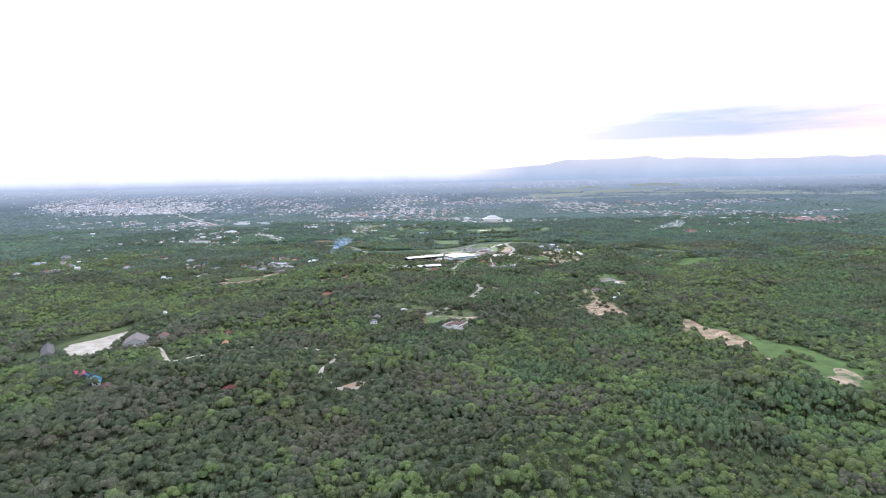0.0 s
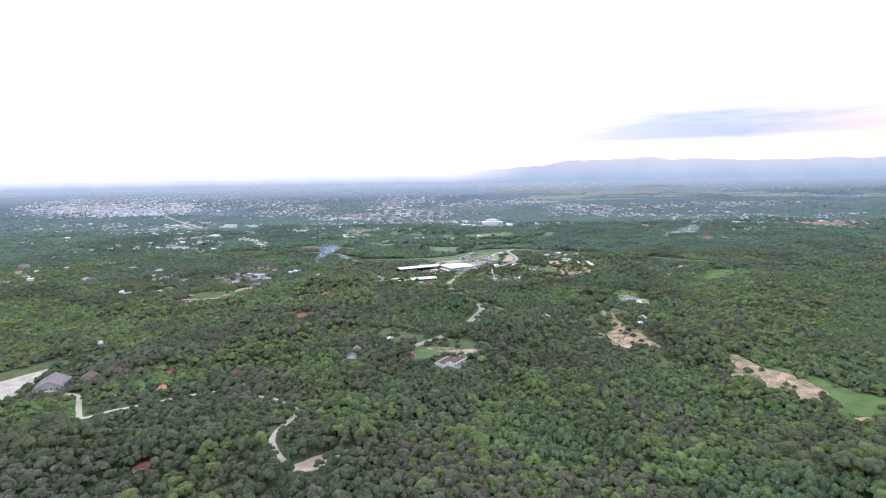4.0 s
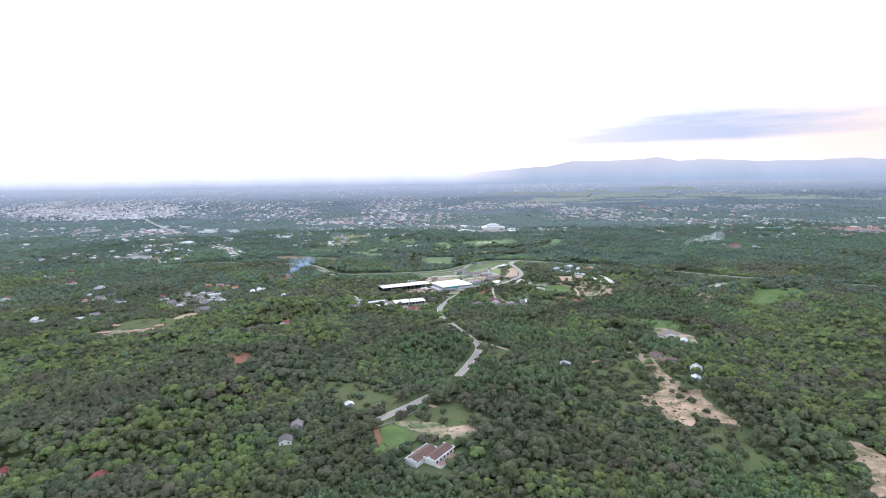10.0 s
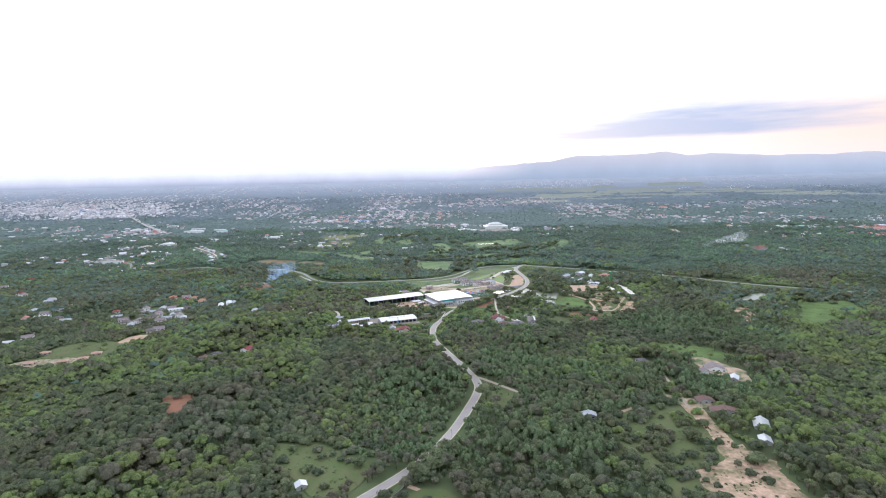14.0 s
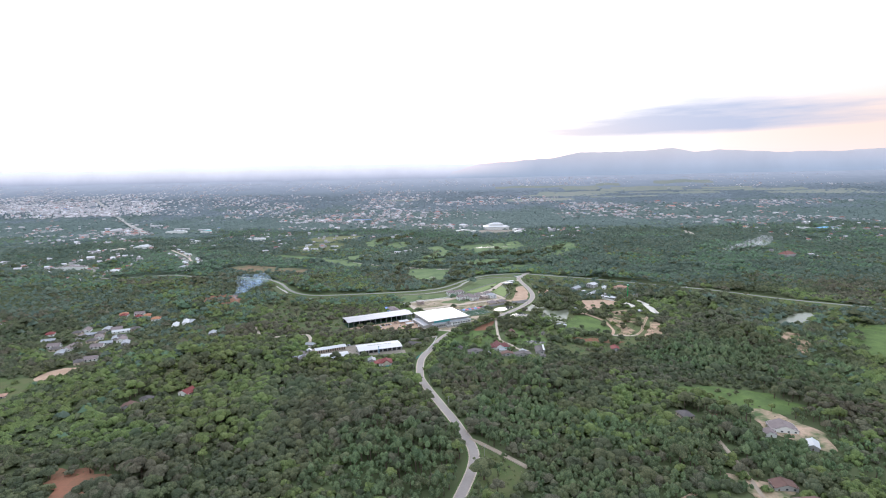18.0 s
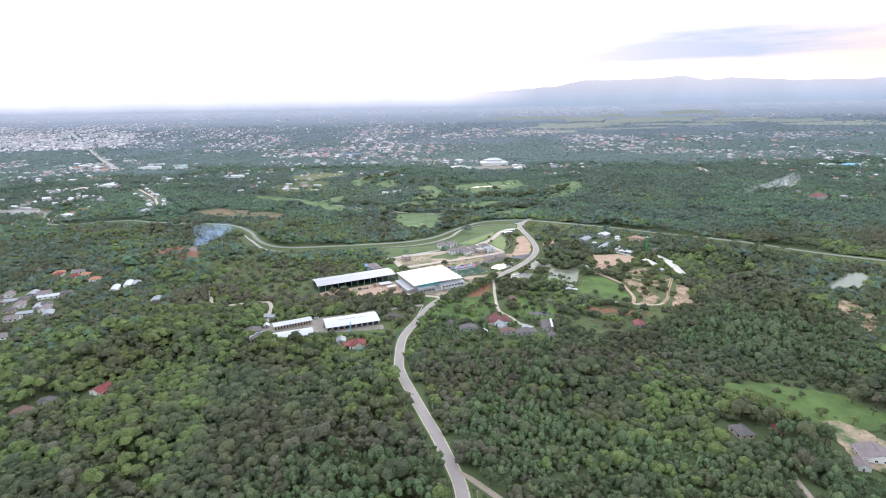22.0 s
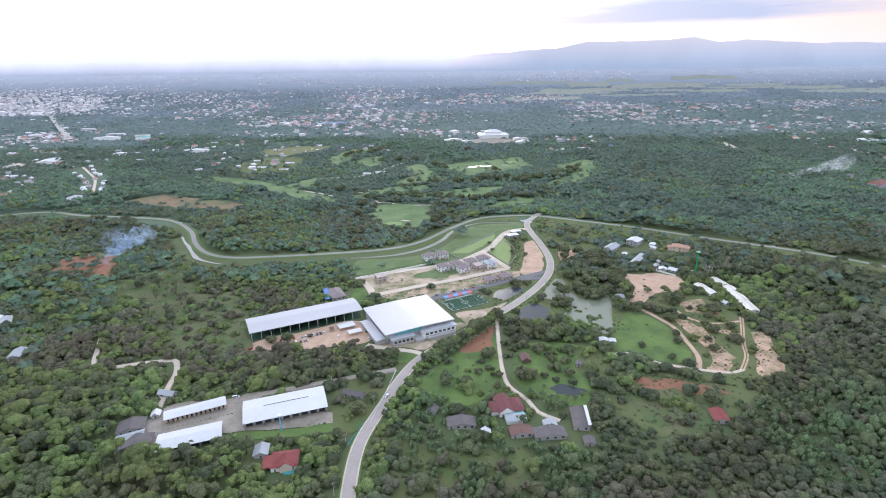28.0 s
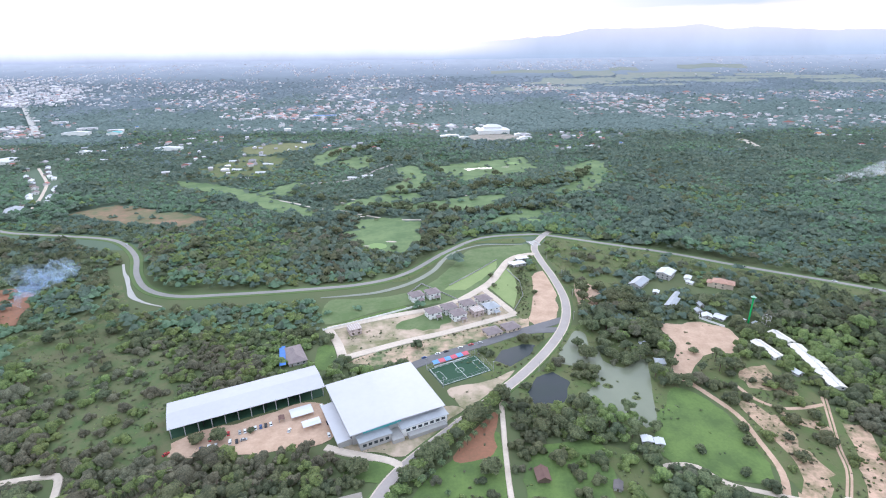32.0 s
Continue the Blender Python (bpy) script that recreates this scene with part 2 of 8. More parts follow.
ROOF_RED = material("red_tiles", (0.28, 0.07, 0.065), (0.19, 0.06, 0.058), 0.3, 0.7, fine=2.0, bump=0.05)
ROOF_ORANGE = material("orange_tiles", (0.5, 0.24, 0.14), (0.42, 0.2, 0.12), 0.3, 0.8, fine=2.0, bump=0.05)
ROOF_TERRA = material("faded_terracotta_tiles", (0.50, 0.31, 0.235), (0.41, 0.25, 0.19), 0.3, 0.8, fine=2.0, bump=0.05)
ROOF_BLUE = material("blue_metal_sheet", (0.08, 0.2, 0.55), (0.06, 0.16, 0.45), 0.3, 0.5, fine=2.0)
ROOF_CYAN = material("light_blue_sheet", (0.2, 0.5, 0.75), (0.18, 0.42, 0.65), 0.3, 0.5, fine=2.0)
ROOF_PINK = material("magenta_tiles", (0.6, 0.09, 0.16), (0.5, 0.07, 0.13), 0.3, 0.6, fine=2.0)
ROOF_SLATE = material("grey_brown_tiles", (0.285, 0.235, 0.235), (0.225, 0.185, 0.185), 0.3, 0.8, fine=2.0, bump=0.05)
WALL_WHITE = material("white_render", (0.82, 0.81, 0.79), (0.72, 0.71, 0.69), 0.2, 0.85, fine=1.0)
WALL_GREY = material("grey_render", (0.42, 0.41, 0.40), (0.34, 0.33, 0.32), 0.2, 0.85, fine=1.0)
WALL_CREAM = material("cream_render", (0.62, 0.52, 0.42), (0.52, 0.43, 0.34), 0.2, 0.85, fine=1.0)
TEAL = material("teal_panel", (0.12, 0.42, 0.42), (0.1, 0.35, 0.36), 0.3, 0.5)
STEEL = material("painted_steel", (0.4, 0.41, 0.42), (0.3, 0.3, 0.32), 0.5, 0.5, 0.2)
DARK = material("dark_interior", (0.05, 0.05, 0.055), (0.035, 0.035, 0.04), 0.4, 0.9)
GLASS = material("window_glass", (0.05, 0.06, 0.07), (0.04, 0.05, 0.06), 0.4, 0.15)
TURF = material("artificial_turf", (0.042, 0.092, 0.055), (0.034, 0.078, 0.047), 0.2, 0.9, fine=1.0)
LINE_WHITE = material("white_paint", (0.78, 0.78, 0.77), (0.7, 0.7, 0.69), 0.5, 0.7)


# ---- the lie of the land ----
def far_rise(y):
    """Height of the plain: level near by, lifted far off so that the rim of the sheet stands at the horizon."""
    k = np.clip(np.asarray(y, float) - 2800, 0, 2149.9)
    return 210 * (1 - (2260 + k) / (2260 + k / (1 - k / 2150)))


def mesh_from(name, co, faces, mats, index=None, smooth=False):
    """A mesh from arrays: co (n, 3), faces a list of arrays (m, 3) or (m, 4)."""
    me = bpy.data.meshes.new(name)
    faces = [f for f in faces if len(f)]
    loops = np.concatenate([f.ravel() for f in faces])
    sizes = np.concatenate([np.full(len(f), f.shape[1]) for f in faces])
    me.vertices.add(len(co))
    me.vertices.foreach_set("co", np.ascontiguousarray(co, np.float32).ravel())
    me.loops.add(len(loops))
    me.loops.foreach_set("vertex_index", loops.astype(np.int32))
    me.polygons.add(len(sizes))
    me.polygons.foreach_set("loop_start", np.r_[0, np.cumsum(sizes)[:-1]].astype(np.int32))
    for m in mats:
        me.materials.append(m)
    if index is not None:
        me.polygons.foreach_set("material_index", index.astype(np.int32))
    me.polygons.foreach_set("use_smooth", np.full(len(sizes), smooth))
    me.update(calc_edges=True)
    return me


ys = np.r_[np.linspace(-400, 2700, 32), np.linspace(2800, 4949, 90)]
xs = np.linspace(-5200, 5200, 80)
gx, gy = np.meshgrid(xs, ys)
gz = far_rise(gy)
idx = np.arange(gx.size).reshape(gx.shape)
quads = np.stack([idx[:-1, :-1], idx[:-1, 1:], idx[1:, 1:], idx[1:, :-1]], -1).reshape(-1, 4)
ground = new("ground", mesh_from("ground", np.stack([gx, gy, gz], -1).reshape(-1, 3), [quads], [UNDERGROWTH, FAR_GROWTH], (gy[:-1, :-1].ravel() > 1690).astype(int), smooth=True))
tagged(ground, "green undergrowth plain reaching to the hazy horizon", "ground", kind="structure")


def spline(points, closed=False, step=4.0):
    """Catmull-Rom through points, about a point every step metres."""
    p = [np.array(q, float) for q in points]
    n = len(p)
    out = []
    for k in range(n if closed else n - 1):
        a, b, c, d = (p[j % n] if closed else p[min(max(j, 0), n - 1)] for j in (k - 1, k, k + 1, k + 2))
        m = max(2, int(np.linalg.norm(c - b) / step))
        for s in np.arange(m) / m:
            out.append(0.5 * (2 * b + (c - a) * s + (2 * a - 5 * b + 4 * c - d) * s * s + (3 * b - a - 3 * c + d) * s ** 3))
    if not closed:
        out.append(p[-1])
    return np.array(out)


CELL = 3.0
X0, Y0, NX, NY = -2700.0, 150.0, 1800, 950
keep = np.ones((NY, NX), np.float32)       # how many of the trees stand here
weeds = np.ones((NY, NX), np.float32)      # where low scrub may grow
SCRUB = []
cellx, celly = X0 + CELL * (np.arange(NX) + 0.5), Y0 + CELL * (np.arange(NY) + 0.5)


def clear_area(poly, density=0.0, grow=2.0, grid=None):
    poly = np.array(poly, float)
    lo, hi = poly.min(0) - grow - 3, poly.max(0) + grow + 3
    i0, i1 = np.searchsorted(cellx, (lo[0], hi[0]))
    j0, j1 = np.searchsorted(celly, (lo[1], hi[1]))
    if i0 >= i1 or j0 >= j1:
        return
    px, py = np.meshgrid(cellx[i0:i1], celly[j0:j1])
    inside = np.zeros(px.shape, bool)
    near = np.full(px.shape, 1e9)
    for a, b in zip(poly, np.roll(poly, -1, 0)):
        hit = ((a[1] > py) != (b[1] > py)) & (px < (b[0] - a[0]) * (py - a[1]) / (b[1] - a[1] + 1e-9) + a[0])
        inside ^= hit
        e = b - a
        s = np.clip(((px - a[0]) * e[0] + (py - a[1]) * e[1]) / max(e @ e, 1e-9), 0, 1)
        near = np.minimum(near, np.hypot(px - a[0] - s * e[0], py - a[1] - s * e[1]))
    block = (keep if grid is None else grid)[j0:j1, i0:i1]
    block[inside | (near < grow)] = np.minimum(block[inside | (near < grow)], density)


patch_level = [0.05]


def patch(name, points, mat, label, category, density=0.0, rough=2.0, grow=2.0, level=None, kind="structure", straight=False):
    """A piece of open ground with an uneven rim, laid on the ground sheet."""
    rim = spline(points, True, 3.0 if rough < 0.1 else 5.0)
    if straight:
        rim = np.concatenate([np.linspace(a, b, 8, endpoint=False) for a, b in zip(np.array(points, float), np.roll(np.array(points, float), -1, 0))])
    middle = rim.mean(0)
    rng = np.random.default_rng(len(points) + int(abs(middle[0]) * 7 + middle[1]))
    wave = np.convolve(np.tile(rng.normal(size=len(rim)), 3), np.ones(3) / 3, "same")[len(rim):2 * len(rim)]
    out = rim - middle
    rim = rim + out / (np.linalg.norm(out, axis=1)[:, None] + 1e-6) * wave[:, None] * rough * 1.6
    patch_level[0] += 0.007
    z = level if level is not None else patch_level[0]
    bm = bmesh.new()
    vs = [bm.verts.new((x, y, z + float(far_rise(y)))) for x, y in rim]
    f = bm.faces.new(vs)
    bmesh.ops.triangulate(bm, faces=[f])
    for f in bm.faces:
        if f.normal.z < 0:
            f.normal_flip()
    me = bpy.data.meshes.new(name)
    bm.to_mesh(me)
    bm.free()
    me.materials.append(mat)
    clear_area(rim, density, grow)
    amount = {"rough_meadow": 0.09, "dry_grass": 0.05, "sand_with_grass": 0.03, "tan_plot_soil": 0.02, "mown_grass": 0.008, "red_soil": 0.01, "pink_sand": 0.003, "eroded_sand": 0.04, "dry_scrub_ground": 0.12}.get(mat.name, 0.0)
    if amount and middle[1] < 1900:
        SCRUB.append((rim, amount))
    if name in ("water", "putting_green", "bunker"):
        clear_area(rim, 0.0, 1.0, weeds)
    return tagged(new(name, me), label, category, kind=kind)


def road(name, points, width, mat, label, level=0.6, margin=2.0, verge=None, shaded=(), south=0.0, dusty=0.0):
    line = spline(points, False, 5.0)
    d = np.gradient(line, axis=0)
    d /= np.linalg.norm(d, axis=1)[:, None]
    side = np.stack([-d[:, 1], d[:, 0]], 1)
    def ribbon(w, z, low):
        cols = [(-w / 2 - 0.4, low), (-w / 2, z), (0, z + 0.06), (w / 2, z), (w / 2 + 0.4, low)]
        co = np.concatenate([np.c_[line + side * o, np.full(len(line), h) + far_rise(line[:, 1])] for o, h in cols])
        n = len(line)
        q = [np.stack([np.arange(n - 1) + k * n, np.arange(n - 1) + k * n + n, np.arange(n - 1) + k * n + n + 1, np.arange(n - 1) + k * n + 1], 1)[:, ::-1] for k in range(4)]
        return co, q
    co, q = ribbon(width, level, 0.0)
    ob = tagged(new(name, mesh_from(name, co, q, [mat])), label, "road", kind="structure")
    if dusty:
        co, q = ribbon(width + 2 * dusty, level - 0.08, 0.0)
        tagged(new("road_shoulder", mesh_from("road_shoulder", co, q, [LANE])), "pale dusty shoulder along the road", "shoulder", kind="structure")
    if verge:
        co, q = ribbon(width + 2 * verge[0], level - 0.2, -0.1)
        tagged(new("road_verge", mesh_from("road_verge", co, q, [verge[1]])), "grassy verge along the road", "verge", kind="structure")
    half = width / 2 + margin + (verge[0] if verge else 0)
    for k in range(0, len(line) - 1, 4):
        e = min(k + 4, len(line) - 1)
        if south:
            clear_area(np.r_[line[k:e + 1], (line[k:e + 1] - (0, south))[::-1]], 0.03, 0.5)
        clear_area(np.r_[line[k:e + 1] + side[k:e + 1] * width / 2, (line[k:e + 1] - side[k:e + 1] * width / 2)[::-1]], 0.0, 0.5, weeds)
        half = width / 2 + (-2.5 if any(a < line[k, 1] < b for a, b in shaded) else margin + (verge[0] if verge else 0))
        clear_area(np.r_[line[k:e + 1] + side[k:e + 1] * half, (line[k:e + 1] - side[k:e + 1] * half)[::-1]], 0.0, 0.5)
    return ob


# ---- roads and open ground ----
road("road", [(-75, 738), (-43, 773), (9, 832), (35, 876), (55, 929), (69, 985), (58, 1034), (42, 1080), (23, 1135), (19, 1160), (19, 1205), (30, 1245), (42, 1283), (57, 1311), (92, 1350), (122, 1382), (150, 1414),
              (177, 1452), (196, 1490), (206, 1535), (206, 1590), (202, 1645), (203, 1688), (222, 1730), (236, 1748)], 6.8, ASPHALT, "dusty grey asphalt country road winding through woods", margin=3.0, verge=(2.2, VERGE), shaded=((700, 768), (826, 862)), dusty=0.9)
road("road", [(-1000, 2010), (-897, 1947), (-836, 1895), (-770, 1800), (-700, 1770), (-600, 1800), (-520, 1775), (-435, 1759), (-357, 1737), (-300, 1681), (-262, 1615), (-229, 1575), (-190, 1557), (-141, 1559), (-72, 1567), (-2, 1580), (45, 1609), (91, 1675),
              (138, 1724), (199, 1736), (229, 1731), (289, 1699), (360, 1660), (431, 1610), (537, 1540), (610, 1470), (711, 1401), (900, 1290)], 6.0, HIGHWAY, "pale concrete highway curving along the canal", margin=4.0, verge=(4.0, VERGE), south=30.0)
road("road", [(66, 1012), (74, 1006), (88, 991), (101, 976), (108, 968)], 3.4, DIRT_ROAD, "narrow side lane branching off the road", south=7.0)
patch("meadow", [(72, 999), (83, 988), (95, 975), (105, 964), (99, 940), (82, 932), (70, 943)], MEADOW, "green wedge of grass between road and side lane", "grass", density=0.1, rough=2)
road("road", [(-420, 660), (-377, 647), (-362, 638), (-340, 607), (-325, 590), (-310, 603), (-292, 613), (-268, 627), (-245, 640)], 4.8, LANE, "pale lane past the quarry", verge=(1.0, LAWN), south=6.0)
road("road", [(-245, 640), (-213, 654), (-204, 661), (-184, 636), (-162, 626), (-145, 612), (-128, 599)], 2.8, LANE, "pale lane winding under trees", level=0.55, margin=0.3)
road("road", [(-127, 599), (-138, 553), (-131, 530), (-117, 509), (-100, 495), (-84, 503)], 4.5, LANE, "curved pale lane in the forest", south=12.0)
road("road", [(-190, 1302), (-169, 1308), (-151, 1311), (-144, 1309), (-136, 1292), (-134, 1279), (-131, 1262), (-127, 1246)], 4.0, LANE, "pale sandy farm track bending to the barns", south=8.0)
road("road", [(-207, 1303), (-214, 1315), (-221, 1330), (-236, 1362)], 3.5, LANE, "pale sandy track through scrub", south=8.0)
road("road", [(-60, 1262), (-40, 1268), (-16, 1276), (36, 1292)], 5.0, YARD, "dusty lane behind the white barns")
road("road", [(57, 1313), (50, 1318), (37, 1322), (22, 1326), (8, 1331)], 5.0, LANE, "pale dusty driveway along the car park")
road("road", [(124, 1380), (122, 1350), (120, 1319), (119, 1290), (121, 1268), (132, 1250), (137, 1236), (150, 1226)], 2.8, LANE, "narrow pale path to the villa", south=3.0)
road("road", [(59, 1421), (74, 1431), (94, 1442), (121, 1455), (150, 1471), (182, 1487), (196, 1494)], 9.0, PARKING, "dark asphalt access road beside the pitch", level=0.45)
road("road", [(150, 1471), (168, 1474), (186, 1474)], 9.0, PARKING, "dark asphalt mouth of the access road", level=0.47)
road("road", [(267, 1005), (263, 965), (257, 927)], 3.0, DIRT_ROAD, "sandy track leading to a clearing")
# walled estate of new houses: loop lane of pale concrete
for ends, w, lev in (([(4, 1435), (48, 1457), (88, 1474), (120, 1490), (152, 1506)], 7.0, 0.5), ([(2, 1433), (-6, 1456), (-20, 1484)], 7.0, 0.52), ([(-20, 1483), (30, 1504), (74, 1520), (106, 1541)], 7.0, 0.54), ([(152, 1505), (141, 1531), (127, 1563)], 7.0, 0.56)):
    road("road", ends, w, LANE, "pale unpaved lane of a new housing estate", level=lev)
road("road", [(103, 1538), (134, 1576), (151, 1613), (163, 1640), (178, 1656), (202, 1664)], 8.5, LANE, "pale entrance lane of the estate", level=0.58)
patch("bare_soil", [(-20, 1482), (4, 1432), (48, 1455), (88, 1472), (152, 1504), (128, 1561), (106, 1540), (74, 1519), (30, 1504)], SOIL_TAN, "tan building plots of a new estate with weeds", "soil", straight=True, rough=0.3)
patch("meadow", [(8, 1428), (58, 1424), (90, 1444), (120, 1459), (160, 1482), (156, 1502), (120, 1484), (86, 1467), (46, 1451)], PATCHY, "tan soil strip with grass beside the estate", "grass", density=0.03)
patch("bare_soil", [(6, 1462), (24, 1466), (28, 1480), (14, 1488), (-2, 1480)], SOIL_TAN, "trampled soil round a house shell", "sand", rough=3)
patch("lawn", [(48, 1496), (85, 1513), (80, 1488), (52, 1476)], OPEN_GRASS, "weedy grass on a building plot", "grass", rough=4)
patch("lawn", [(-24, 1486), (20, 1512), (48, 1527), (50, 1516), (10, 1500), (-16, 1488)], LAWN, "green plot grown with grass", "grass")
patch("meadow", [(60, 1530), (90, 1580), (120, 1640), (190, 1700), (198, 1660), (170, 1640), (125, 1565), (90, 1535)], OPEN_GRASS, "rough grass beside the estate", "grass")
patch("meadow", [(-30, 1540), (0, 1544), (30, 1550), (62, 1568), (95, 1625), (118, 1678), (150, 1690), (188, 1690), (150, 1655), (118, 1625), (84, 1568), (58, 1534), (20, 1516), (-24, 1492)], OPEN_GRASS, "open rough grass between estate and canal", "grass", density=0.05, rough=1)
patch("lawn", [(86, 1563), (108, 1598), (150, 1643), (147, 1619), (128, 1588), (108, 1562)], PALE_LAWN, "mown pale lawn beside the estate lane", "lawn", rough=0.5, straight=True)
patch("lawn", [(133, 1568), (161, 1622), (165, 1590), (162, 1556), (154, 1516)], PALE_LAWN, "mown pale lawn inside the estate wall", "lawn", rough=0.4, straight=True)
patch("bare_soil", [(184, 1598), (203, 1606), (202, 1553), (190, 1500), (174, 1484), (163, 1490), (175, 1540)], SAND, "pinkish bare sand strip beside the road", "sand")
patch("meadow", [(164, 1616), (180, 1615), (182, 1582), (168, 1509), (158, 1496), (153, 1516), (164, 1567)], MEADOW, "grass under a belt of shrubs beside the estate wall", "grass", rough=0.5)
patch("lawn", [(-22, 1450), (-10, 1452), (-2, 1424), (-16, 1417)], LAWN, "bright grass plot behind the hall", "grass", rough=1)
patch("meadow", [(229, 1722), (289, 1690), (360, 1652), (431, 1602), (537, 1532), (610, 1462), (711, 1393), (700, 1370), (600, 1430), (520, 1500), (420, 1565), (340, 1615), (270, 1650), (222, 1690)], MEADOW, "strip of light green scrub along the highway", "grass", density=0.35, rough=4)
patch("meadow", [(213, 1500), (240, 1530), (285, 1600), (300, 1645), (240, 1690), (216, 1690), (214, 1600)], MEADOW, "low green scrub beside the road", "grass", density=0.28, rough=4)
patch("bare_soil", [(224, 1572), (241, 1574), (246, 1550), (240, 1530), (228, 1514), (216, 1514), (220, 1545)], SAND, "small bare sandy plot among scrub", "sand", rough=1.5)
patch("meadow", [(120, 1400), (155, 1440), (180, 1470), (165, 1480), (120, 1455), (100, 1430)], MEADOW, "grass round a small pond", "grass", density=0.3)
patch("bare_soil", [(86, 1388), (98, 1394), (122, 1403), (139, 1413), (123, 1389), (114, 1380), (96, 1364), (90, 1376)], SOIL_TAN, "bare pale ground beside the pitch", "sand")
patch("water", [(124, 1427), (133, 1443), (150, 1451), (162, 1449), (153, 1432), (136, 1418)], WATER_DARK, "small murky pond beside the road", "pond", rough=0.6, straight=True)
patch("meadow", [(140, 1365), (140, 1395), (165, 1420), (190, 1475), (215, 1480), (260, 1430), (250, 1370), (215, 1340), (180, 1355)], MEADOW, "grassy banks round two ponds", "grass", density=0.4)
patch("water", [(174, 1424), (185, 1447), (200, 1471), (208, 1466), (206, 1448), (212, 1438), (211, 1424), (224, 1413), (235, 1422), (246, 1425), (241, 1405), (231, 1372), (225, 1351), (215, 1344), (211, 1354), (201, 1356), (190, 1365), (184, 1378), (196, 1394), (199, 1410), (189, 1416)], WATER_MID, "large murky green fish pond", "pond", grow=0, rough=0.4)
for x, y, r in ((204, 1390, 4.0), (220, 1375, 4.0)):
    patch("islet", [(x - r, y), (x, y + r * 0.8), (x + r, y), (x, y - r * 0.8)], MEADOW, "small grassy islet in the pond", "islet", rough=0.3)
patch("water", [(144, 1384), (154, 1403), (168, 1410), (178, 1395), (168, 1372), (154, 1364), (146, 1370)], WATER_DARK, "small dark pond", "pond", grow=0, rough=0.5, straight=True)
patch("lawn", [(212, 1322), (220, 1338), (233, 1364), (252, 1386), (266, 1380), (277, 1349), (277, 1317), (271, 1296), (253, 1297), (236, 1305), (220, 1312)], LAWN, "bright green lawn of a small park", "lawn", density=0.012)
patch("bare_soil", [(279, 1482), (300, 1482), (321, 1480), (340, 1462), (322, 1436), (306, 1429), (292, 1427), (275, 1408), (264, 1393), (258, 1404), (277, 1443)], SAND, "pinkish sandy yard", "sand")
patch("meadow", [(285, 1420), (330, 1425), (348, 1370), (330, 1285), (285, 1275), (278, 1340)], MEADOW, "patchy grass between sandy paths", "grass", density=0.26)
patch("bare_soil", [(313, 1418), (332, 1410), (336, 1391), (335, 1372), (318, 1378), (305, 1392)], ERODED, "sandy ground among bushes", "sand", density=0.1, rough=4)
patch("bare_soil", [(288, 1366), (303, 1353), (307, 1319), (302, 1300), (287, 1283), (276, 1283), (291, 1306), (290, 1336)], ERODED, "eroded reddish sand", "sand", density=0.1, rough=5)
patch("bare_soil", [(345, 1346), (356, 1334), (344, 1302), (329, 1274), (309, 1270), (322, 1296), (335, 1318)], ERODED, "eroded reddish sand by the wood", "sand", rough=4)
patch("bare_soil", [(314, 1356), (331, 1346), (328, 1333), (317, 1340)], ERODED, "eroded reddish sand beside the track", "sand", density=0.1, rough=3)
road("road", [(298, 1388), (303, 1371), (315, 1361), (332, 1361), (346, 1364)], 2.8, SAND, "sandy footpath below the cabins", level=0.33)
road("road", [(262, 1400), (271, 1382), (281, 1355), (281, 1329), (279, 1303), (270, 1284)], 3.5, SAND, "reddish sandy footpath", level=0.3)
road("road", [(219, 1299), (209, 1302), (211, 1309), (221, 1311), (232, 1309), (243, 1296), (260, 1289), (290, 1280), (305, 1284)], 2.8, LANE, "pale sandy footpath with a loop", level=0.35)
road("road", [(352, 1372), (338, 1345), (326, 1322), (318, 1303), (304, 1284)], 3.2, SAND, "pale sandy track at the wood's edge", level=0.35)
road("road", [(352, 1372), (338, 1345), (326, 1322), (318, 1303), (304, 1284)], 0.7, MEADOW, "grassy middle strip of a sandy track", level=0.42)
patch("meadow", [(42, 1207), (63, 1204), (95, 1199), (121, 1201), (124, 1185), (108, 1168), (76, 1162), (45, 1163)], MEADOW, "green clearing with bushes below the villa", "grass", density=0.55, rough=5)
patch("lawn", [(56, 1268), (62, 1290), (80, 1310), (110, 1345), (119, 1330), (116, 1272), (108, 1256), (84, 1246)], LAWN, "garden lawn beside the villa path", "lawn", density=0.16)
patch("bare_soil", [(120, 1362), (111, 1355), (95, 1333), (87, 1316), (106, 1317), (114, 1330)], RED_SOIL, "brown bare soil in a garden", "soil")
patch("lawn", [(134, 1260), (130, 1300), (142, 1330), (182, 1325), (178, 1284), (186, 1262), (170, 1245), (150, 1248)], LAWN, "rough green lawn with bushes", "lawn", density=0.2)
patch("water", [(150, 1263), (161, 1269), (173, 1265), (178, 1258), (167, 1252), (154, 1256)], WATER_DARK, "small dark garden pond", "pond", grow=1)
patch("meadow", [(186, 1325), (206, 1318), (206, 1296), (222, 1286), (262, 1277), (300, 1270), (290, 1238), (262, 1226), (215, 1212), (190, 1240), (182, 1285)], MEADOW, "rough grass with trees below the park path", "grass", density=0.38, rough=4)
patch("meadow", [(206, 1262), (217, 1270), (260, 1272), (279, 1258), (268, 1231), (243, 1214), (219, 1215), (205, 1235)], DRY_SCRUB, "scrubby dry clearing with bare soil", "grass", density=0.25, rough=5)
